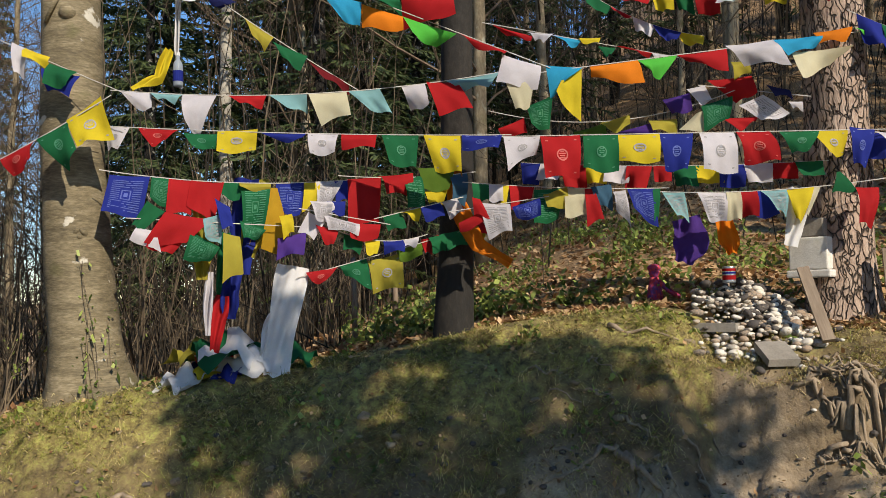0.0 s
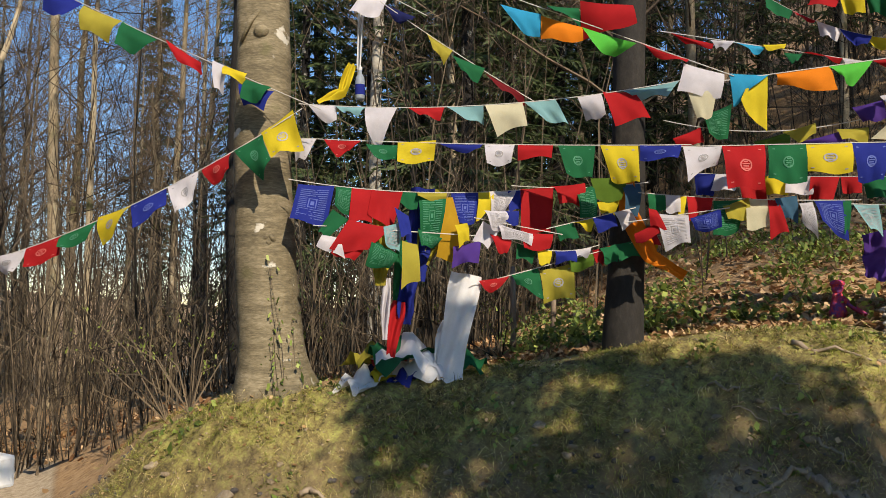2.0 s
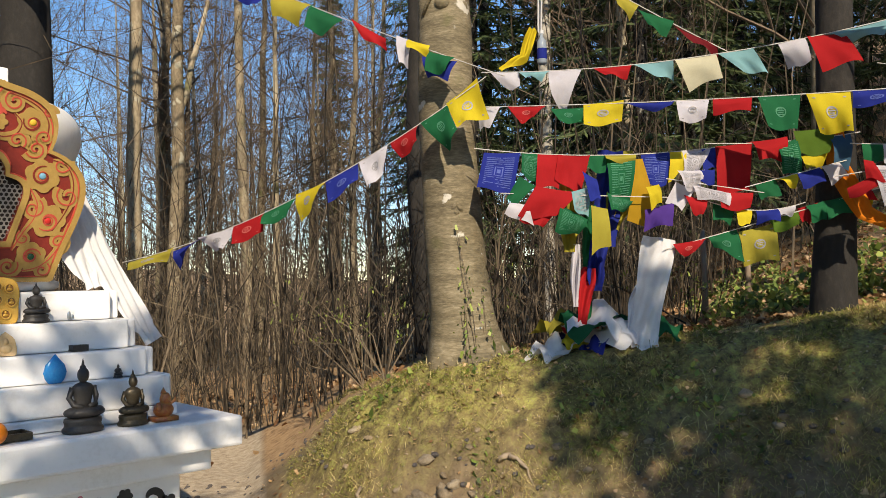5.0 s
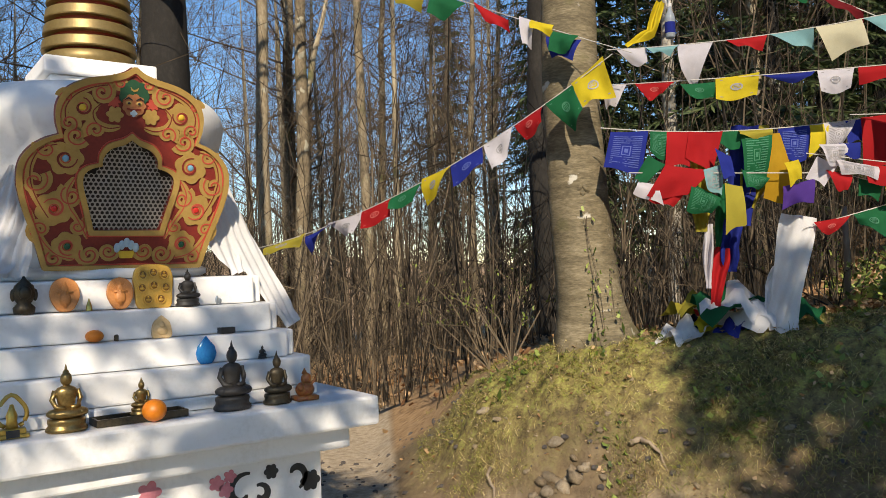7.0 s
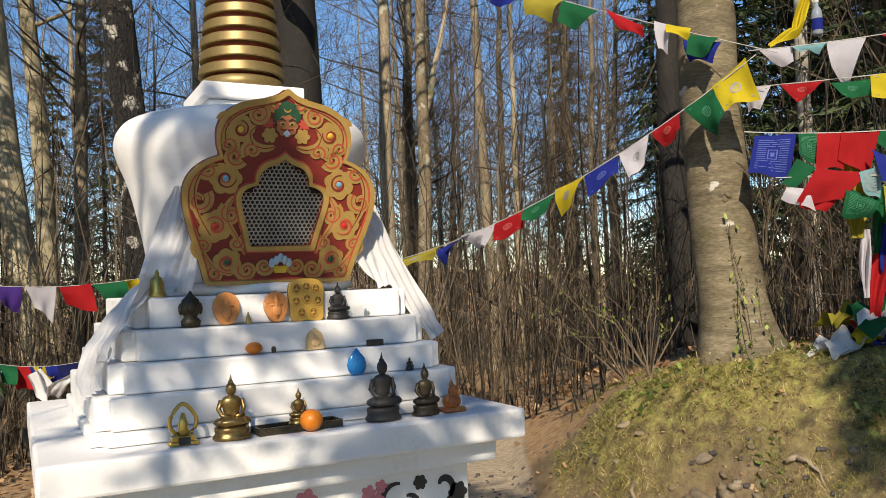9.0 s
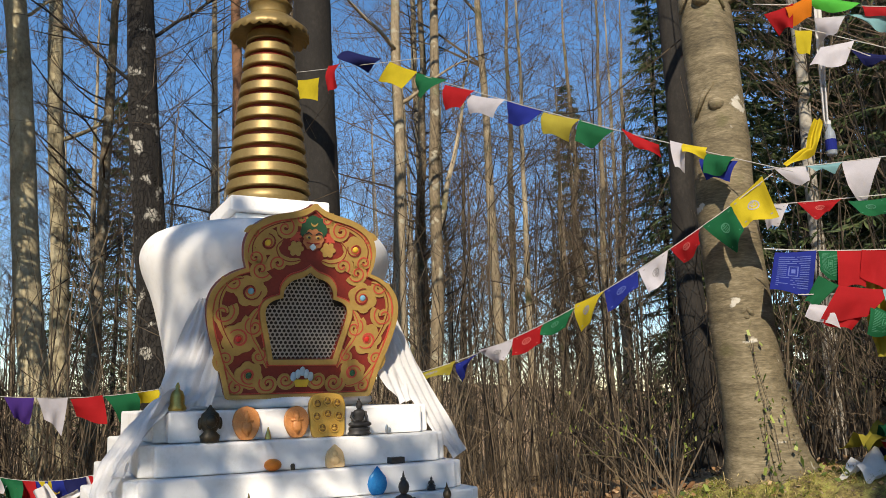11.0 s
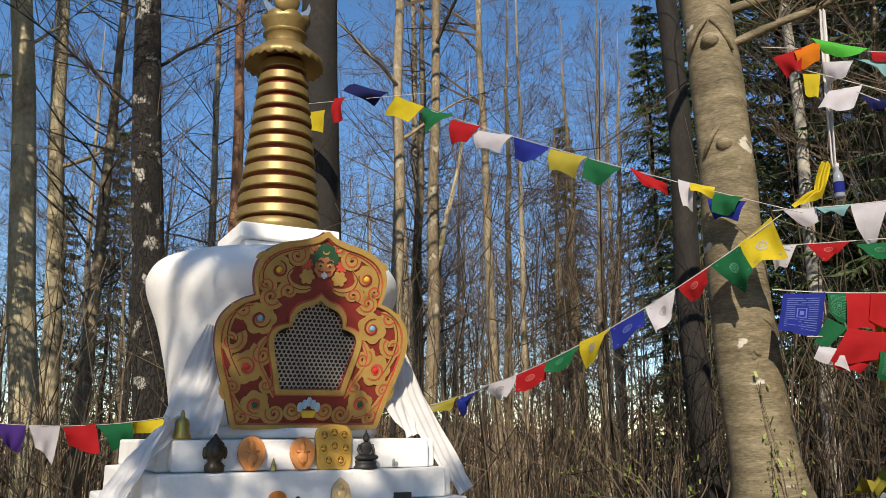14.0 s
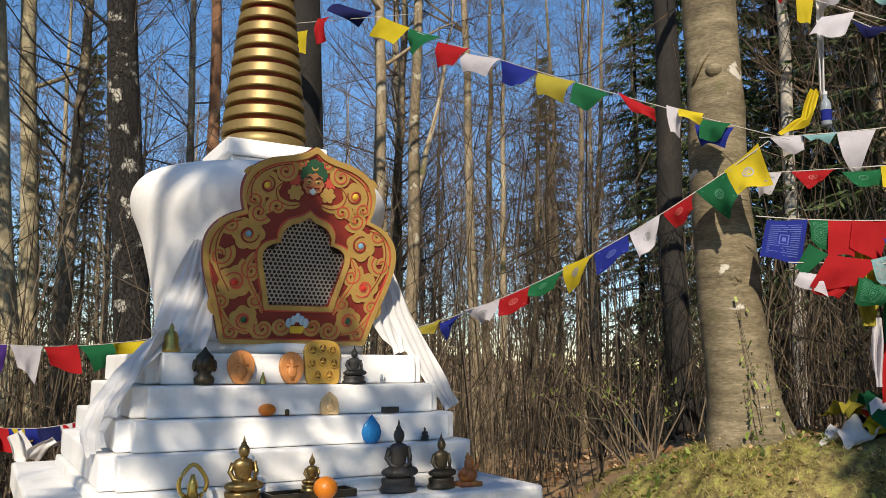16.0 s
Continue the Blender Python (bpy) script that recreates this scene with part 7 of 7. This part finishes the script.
hung("string of large bright prayer flags tied to a pine", (4.13, -3, 3.08), (5.37, -5.03, 3.39), 0, [
    ("s", 0.06, 0.24, 0.2, 0.1, 0.03, -0.12, 0.04, -0.04), ("y", 0.16, 0.13, 0.09, 0.36, -0.05, -0.03, -0.06, 0.05), ("o", 0.34, 0.31, 0.07, 0.17, 0.02, 0.01),
    ("l", 0.64, 0.27, 0.07, 0.16, 0.06, -0.12), ("r", 0.9, 0.33, 0.04, 0.15, 0.1, -0.01), ("w", 1.22, 0.32, 0.12, 0.18, 0.14, 0.07, 0.02, -0),
    ("s", 1.53, 0.34, 0.12, 0.07, 0.08, -0.04, 0.02, -0.01), ("o", 1.81, 0.27, 0.07, 0.1, 0.03, -0.07, 0.03, 0.01), ("c", 1.66, 0.43, 0.19, 0.12, 0.01, -0.12, -0.08, 0),
    ("l", 2.08, 0.23, 0.06, 0.13, 0.07, -0.04, 0.03, -0.02)], "", 57)
hung("thin string of small twisted pennants", (4.19, -2.62, 3.48), (4.85, -3.74, 3.25), 0, [
    ("r", 0.06, 0.27, 0.07, 0.04, 0.11, -0.02, 0, -0.03), ("w", 0.29, 0.18, 0.06, 0.07, 0.05, -0.08, -0.01, 0.02), ("s", 0.45, 0.2, 0.07, 0.05, 0.07, -0.03),
    ("y", 0.63, 0.15, 0.03, 0.05, 0.02, -0.02, 0.01, 0.03), ("g", 0.76, 0.12, 0.06, 0.06, 0.05, -0.04, -0.02, 0.01), ("r", 0.88, 0.24, 0.04, 0.03, 0.07, -0.02),
    ("w", 1.1, 0.14, 0.04, 0.03, 0.03, -0.05)], "", 58)
hung("prayer flags sloping from a beech to behind the stupa", (2.8, -0.83, 2.94), (1.64, 1.86, 1.86), 0.162, [
    ("y", 0.06, 0.21, 0.24, 0.16, -0.06, -0.08, 0.03, -0.02), ("g", 0.26, 0.19, 0.19, 0.19, -0.09, -0.19), ("r", 0.47, 0.2, 0.12, 0.11, -0.02, -0.08),
    ("w", 0.69, 0.21, 0.14, 0.19, 0.03, -0.1), ("b", 0.91, 0.25, 0.12, 0.14, 0, -0.02), ("y", 1.15, 0.24, 0.15, 0.2, 0.04, -0.03, -0, 0.02),
    ("g", 1.39, 0.26, 0.14, 0.09, 0.08, -0.01), ("r", 1.65, 0.26, 0.14, 0.13, 0.02, -0.01), ("w", 1.88, 0.35, 0.17, 0.09, 0.09, -0.13, 0, 0.02),
    ("b", 2.14, 0.31, 0.13, 0.15, 0.12, -0.03, 0.01, -0.03), ("k", 2.44, 0.42, 0.11, 0.05, 0.07, -0.02, 0.01, -0.02)], "emblem", 59)
hung("prayer flags from a beech up to a dark tree", (2.88, -0.91, 2.94), (1.8, 2.01, 4.48), 0.037, [
    ("b", 0.32, 0.25, 0.12, 0.13, 0.05, -0.02, -0.01, -0.05), ("g", 0.34, 0.18, 0.1, 0.15, 0.04, 0, 0.01, -0.02), ("y", 0.51, 0.16, 0.07, 0.08, 0.01, -0.03, 0.03, -0.01),
    ("w", 0.63, 0.13, 0.17, 0.2, 0.04, -0.04, 0.02, -0), ("r", 0.84, 0.27, 0.08, 0.15, 0.01, -0.11, -0.03, 0.05), ("g", 1.17, 0.27, 0.09, 0.19, 0.15, -0, -0.01, 0.02),
    ("k", 1.44, 0.31, 0.13, 0.18, 0.11, -0.02, 0.01, -0.02), ("b", 1.76, 0.33, 0.1, 0.18, 0.11, 0.01), ("w", 2.1, 0.38, 0.11, 0.16, 0.13, 0, 0.01, -0.05),
    ("r", 2.41, 0.32, 0.13, 0.22, 0.13, -0.01, 0.01, -0.03), ("g", 2.7, 0.35, 0.14, 0.19, 0.22, 0.04, 0.03, -0.02)], "", 60)
hung("yellow, navy and red end of a flag string", (1.84, 1.89, 4.57), (1.2, 3.62, 4.98), 0, [
    ("y", 0.06, 0.34, 0.12, 0.1, 0.16, 0.2, -0.12, 0.12), ("n", 0.51, 0.45, 0.04, 0.1, 0.26, 0.01, 0.04, 0.12), ("r", 1.08, 0.17, 0.23, 0.3, 0.01, -0.01, 0.04, -0.01),
    ("y", 1.4, 0.39, 0.26, 0.2, -0.04, -0.01, -0.08, -0)], "", 61)
hung("string of faded prayer flags low behind the stupa", (0.2, 3.95, 1.85), (-1.27, 3.55, 1.79), 0.053, [
    ("y", 0.06, 0.31, 0.09, 0.12, 0.01, -0.08, -0.01, 0.02), ("g", 0.36, 0.3, 0.18, 0.22, -0.02, -0.13), ("r", 0.67, 0.27, 0.25, 0.16, -0.01, -0.08, 0.01, -0.02),
    ("w", 0.96, 0.25, 0.31, 0.17, 0.04, -0.07), ("p", 1.23, 0.23, 0.21, 0.18, 0.02, -0.07)], "", 62)
hung("crumpled bright flags high beside a beech", (3.01, -0.63, 4.15), (3.58, -1.28, 3.95), 0, [
    ("r", 0.06, 0.18, 0.14, 0.17, 0.08, -0.02, -0.07, 0.08), ("o", 0.19, 0.16, 0.13, 0.18, 0.02, -0.02, -0.02, 0.09), ("l", 0.3, 0.33, 0.13, 0.06, 0.06, -0.07, 0.08, -0.06),
    ("r", 0.62, 0.18, 0.07, 0.09, 0.01, -0.01), ("t", 0.52, 0.27, 0.12, 0.09, 0.12, -0.05, -0.05, -0.01)], "", 63)
hung("pale and navy flags hanging beside a beech", (3.12, -0.76, 3.98), (3.55, -1.24, 3.67), 0, [
    ("w", 0.18, 0.18, 0.15, 0.13, 0.02, -0.07, 0.09, 0.07), ("w", 0.2, 0.19, 0.13, 0.16, -0.08, -0.07, -0.1, 0.1), ("n", 0.35, 0.22, 0.08, 0.05, 0.02, -0.1, -0.07, 0.02),
    ("y", 0.06, 0.1, 0.14, 0.18, 0, -0.03, -0.03, 0.03)], "", 64)
flag_string(PF, (4.9, -2.6, 2.66), (5.1, -4.6, 2.52), 0.03, "bwrywrrgybwrg", 0.17, 0.15, 0.0, 0.98, 13, 10, (0.7, 1.0), wave=0.05)
flag_string(TORN, (5.17, -3.05, 3.92), (5.3, -3.85, 3.50), 0.06, "grwby", 0.22, 0.12, 0.0, 0.98, 14, 30, (0.5, 0.9), wave=0.05)
flag_string(PF, (5.15, -3.3, 3.92), (5.1, -4.75, 3.70), 0.06, "rygrwbygr", 0.17, 0.16, 0.05, 0.98, 15, 12, (0.7, 1.0), wave=0.04)
flag_string(PF, (5.2, -4.75, 3.5), (5.6, -6.2, 3.0), 0.10, "bgrsybrgyr", 0.2, 0.2, 0.05, 0.98, 16, 12, (0.7, 1.0), wave=0.04)
flag_string(PF, (5.2, -4.75, 2.7), (5.5, -6.2, 2.9), 0.10, "brtgyrbwg", 0.2, 0.2, 0.05, 0.98, 17, 12, (0.7, 1.0), wave=0.04)
flag_string("low string of faded flags behind the stupa", (-1.27, 3.09, 1.2), (-0.43, 3.29, 1.16), 0.06, "wgrbybnwr", 0.17, 0.16, 0.02, 0.98, 22, 10, (0.5, 1.0), wave=0.06, slant=0.2)
scarf((0.9, 0.3, 0), [(-0.93, 2.6, 1.13), (-0.84, 2.6, 0.95), (-0.67, 2.6, 1.08)], 0.14, 1.5, 33, M["scarf"], "white scarf slung low behind the stupa", n=12, drop=0.03)

# hanging scarves, bundle and bottle between the trees
SC = "long white silk scarf hanging to the ground"
scarf((0.6, -0.8, 0), [(3.69, -1.47, 1.93), (3.66, -1.45, 1.75), (3.62, -1.42, 1.5), (3.60, -1.40, 1.33), (3.57, -1.42, 1.25)], 0.20, 1.2, 21, M["scarf"], SC, ends=0.75, n=16, drop=0.03)
scarf((0.6, -0.8, 0), [(3.62, -1.36, 1.62), (3.59, -1.33, 1.5), (3.56, -1.32, 1.33)], 0.07, 1.5, 22, M["scarf"], SC, n=12, drop=0.02)
scarf((0.6, -0.8, 0), [(3.42, -1.12, 1.75), (3.40, -1.10, 1.6), (3.38, -1.08, 1.36)], 0.10, 1.5, 23, CLOTH["r"], "long red cloth strip hanging between trees", n=12, drop=0.03)
scarf((0.6, -0.8, 0), [(3.46, -1.12, 2.15), (3.44, -1.12, 1.95), (3.42, -1.09, 1.7)], 0.09, 1.5, 24, CLOTH["g"], "long green cloth strip hanging between trees", n=12, drop=0.03)
scarf((0.6, -0.8, 0), [(3.30, -1.06, 2.3), (3.30, -1.06, 2.1), (3.31, -1.05, 1.85)], 0.13, 2.0, 35, CLOTH["k"], "twisted khaki flags hanging in a bunch", n=12, drop=0.05)
scarf((0.6, -0.8, 0), [(3.47, -1.17, 1.92), (3.45, -1.15, 1.75), (3.46, -1.14, 1.6)], 0.12, 1.5, 36, CLOTH["b"], "bundle of blue flags hanging down", n=12, drop=0.04)
scarf((0.6, -0.8, 0), [(3.36, -1.07, 1.9), (3.35, -1.06, 1.7), (3.35, -1.06, 1.5)], 0.06, 1.5, 37, CLOTH["w"], "thin white cloth strip hanging between trees", n=12, drop=0.03)
scarf((0.6, -0.8, 0), [(3.54, -1.22, 2.5), (3.52, -1.20, 2.2), (3.51, -1.20, 1.88)], 0.17, 1.5, 25, CLOTH["b"], "bundle of blue flags hanging down", n=12, drop=0.04)
scarf((0.6, -0.8, 0), [(3.62, -1.24, 2.5), (3.62, -1.26, 2.25), (3.55, -1.2, 2.0)], 0.2, 2.5, 26, CLOTH["k"], "folded khaki yellow cloth hanging down", n=14, drop=0.04)
scarf((0.6, -0.8, 0), [(4.46, -2.26, 2.65), (4.46, -2.28, 2.35), (4.50, -2.42, 2.06), (4.58, -2.62, 1.92)], 0.12, 1.5, 27, CLOTH["o"], "orange scarf tied round a dark trunk", n=12, drop=0.03)
scarf((0.2, -1, 0), [(5.0, -4.42, 2.35), (5.0, -4.40, 2.15), (4.98, -4.36, 1.98)], 0.13, 1.5, 28, M["scarf"], "white scarf hanging over a carved stone", n=12, drop=0.03)
scarf((0.2, -1, 0), [(5.0, -3.72, 2.2), (5.02, -3.75, 2.05), (4.98, -3.7, 1.9)], 0.22, 1.5, 29, CLOTH["p"], "purple cloth hanging over a cairn", n=12, drop=0.03)
scarf((0.2, -1, 0), [(5.05, -3.95, 2.2), (5.07, -3.98, 2.05), (5.03, -4.0, 1.95)], 0.13, 1.5, 30, CLOTH["o"], "orange cloth hanging over a cairn", n=12, drop=0.03)
scarf((0.6, -0.8, 0), [(3.36, -0.85, 4.4), (3.35, -0.83, 3.8), (3.34, -0.82, 3.35), (3.36, -0.84, 3.1)], 0.04, 1.5, 31, M["scarf"], "grey white scarf hanging from a beech limb", n=12, drop=0.03)
scarf((0.6, -0.8, 0), [(3.30, -0.80, 3.35), (3.24, -0.76, 3.15), (3.10, -0.68, 3.06)], 0.06, 1.5, 32, CLOTH["y"], "yellow cloth tied at a cord", n=12, drop=0.03)
bottle = thing("plastic_bottle", None, None, "clear plastic bottle with blue wrap tied to a cord", "bottle")
bottle.matrix_basis = pose(3.31, -0.86, 3.10)
s = Soup(); s.lathe([(0.028, 0), (0.032, 0.01), (0.032, 0.12), (0.028, 0.15), (0.012, 0.18), (0.012, 0.2)], 16); part("bottle_body", s, M["clear"], bottle, smooth=True)
s = Soup(); s.lathe([(0.033, 0.03), (0.033, 0.1)], 16); part("wrap", s, CLOTH["b"], bottle)
s = Soup(); s.lathe([(0.014, 0.2), (0.014, 0.222)], 12); part("cap", s, M["scarf"], bottle)


def crumpled(at, size, seed, mat, label, flat=0.5):
    r = random.Random(seed)
    ph = [r.uniform(0, 6.28) for _ in range(6)]
    n = 9
    rows = []
    for i in range(n):
        row = []
        for k in range(n):
            u, v = i / (n - 1) - 0.5, k / (n - 1) - 0.5
            z = flat * size * (0.5 - (abs(u) ** 1.5 + abs(v) ** 1.5) * 0.9 + 0.22 * math.sin(9 * u + ph[0] + 3 * v) + 0.2 * math.sin(11 * v + ph[1]))
            x, y = u * size * (1 + 0.2 * math.sin(5 * v + ph[2])), v * size * (1 + 0.2 * math.sin(5 * u + ph[3]))
            ca, sa = math.cos(ph[4]), math.sin(ph[4])
            X, Y = at[0] + x * ca - y * sa, at[1] + x * sa + y * ca
            row.append(Vector((X, Y, ground_z(X, Y) + max(0.012, z) + at[2])))
        rows.append(row)
    s = Soup(); s.sheet(rows)
    return thing("fallen_cloth", s, mat, label, "cloth", "fallen flags", smooth=True)


for k, (b, d, up, size, col, lab) in enumerate(((51.0, 5.4, 0, 0.2, "w", "fallen white cloth on the grass"), (52.2, 5.45, 0.02, 0.16, "y", "fallen yellow flag on the grass"), (51.6, 5.62, 0.10, 0.24, "k", "crumpled khaki flag on a heap"), (52.7, 5.5, 0.10, 0.15, "r", "crumpled red flag on a heap"),
        (53.3, 5.5, 0.10, 0.3, "g", "crumpled green flag on a heap"), (53.9, 5.5, 0.1, 0.3, "w", "crumpled white scarf on a heap"), (55.0, 5.5, 0.03, 0.26, "w", "crumpled white scarf on a heap"), (56.5, 5.5, 0.0, 0.26, "w", "white scarf trailing on the ground"), (54.0, 5.4, 0.0, 0.14, "b", "fallen blue flag on the grass"), (58.2, 5.5, 0.02, 0.2, "g", "fallen green flag on the grass"), (51.8, 5.5, 0.03, 0.14, "n", "fallen navy flag on the grass"))):
    p = bearing(b, d)
    crumpled((p.x, p.y, up * 1.2), size * 1.3, 50 + k, M["scarf"] if col == "w" else CLOTH[col], lab, 0.65)
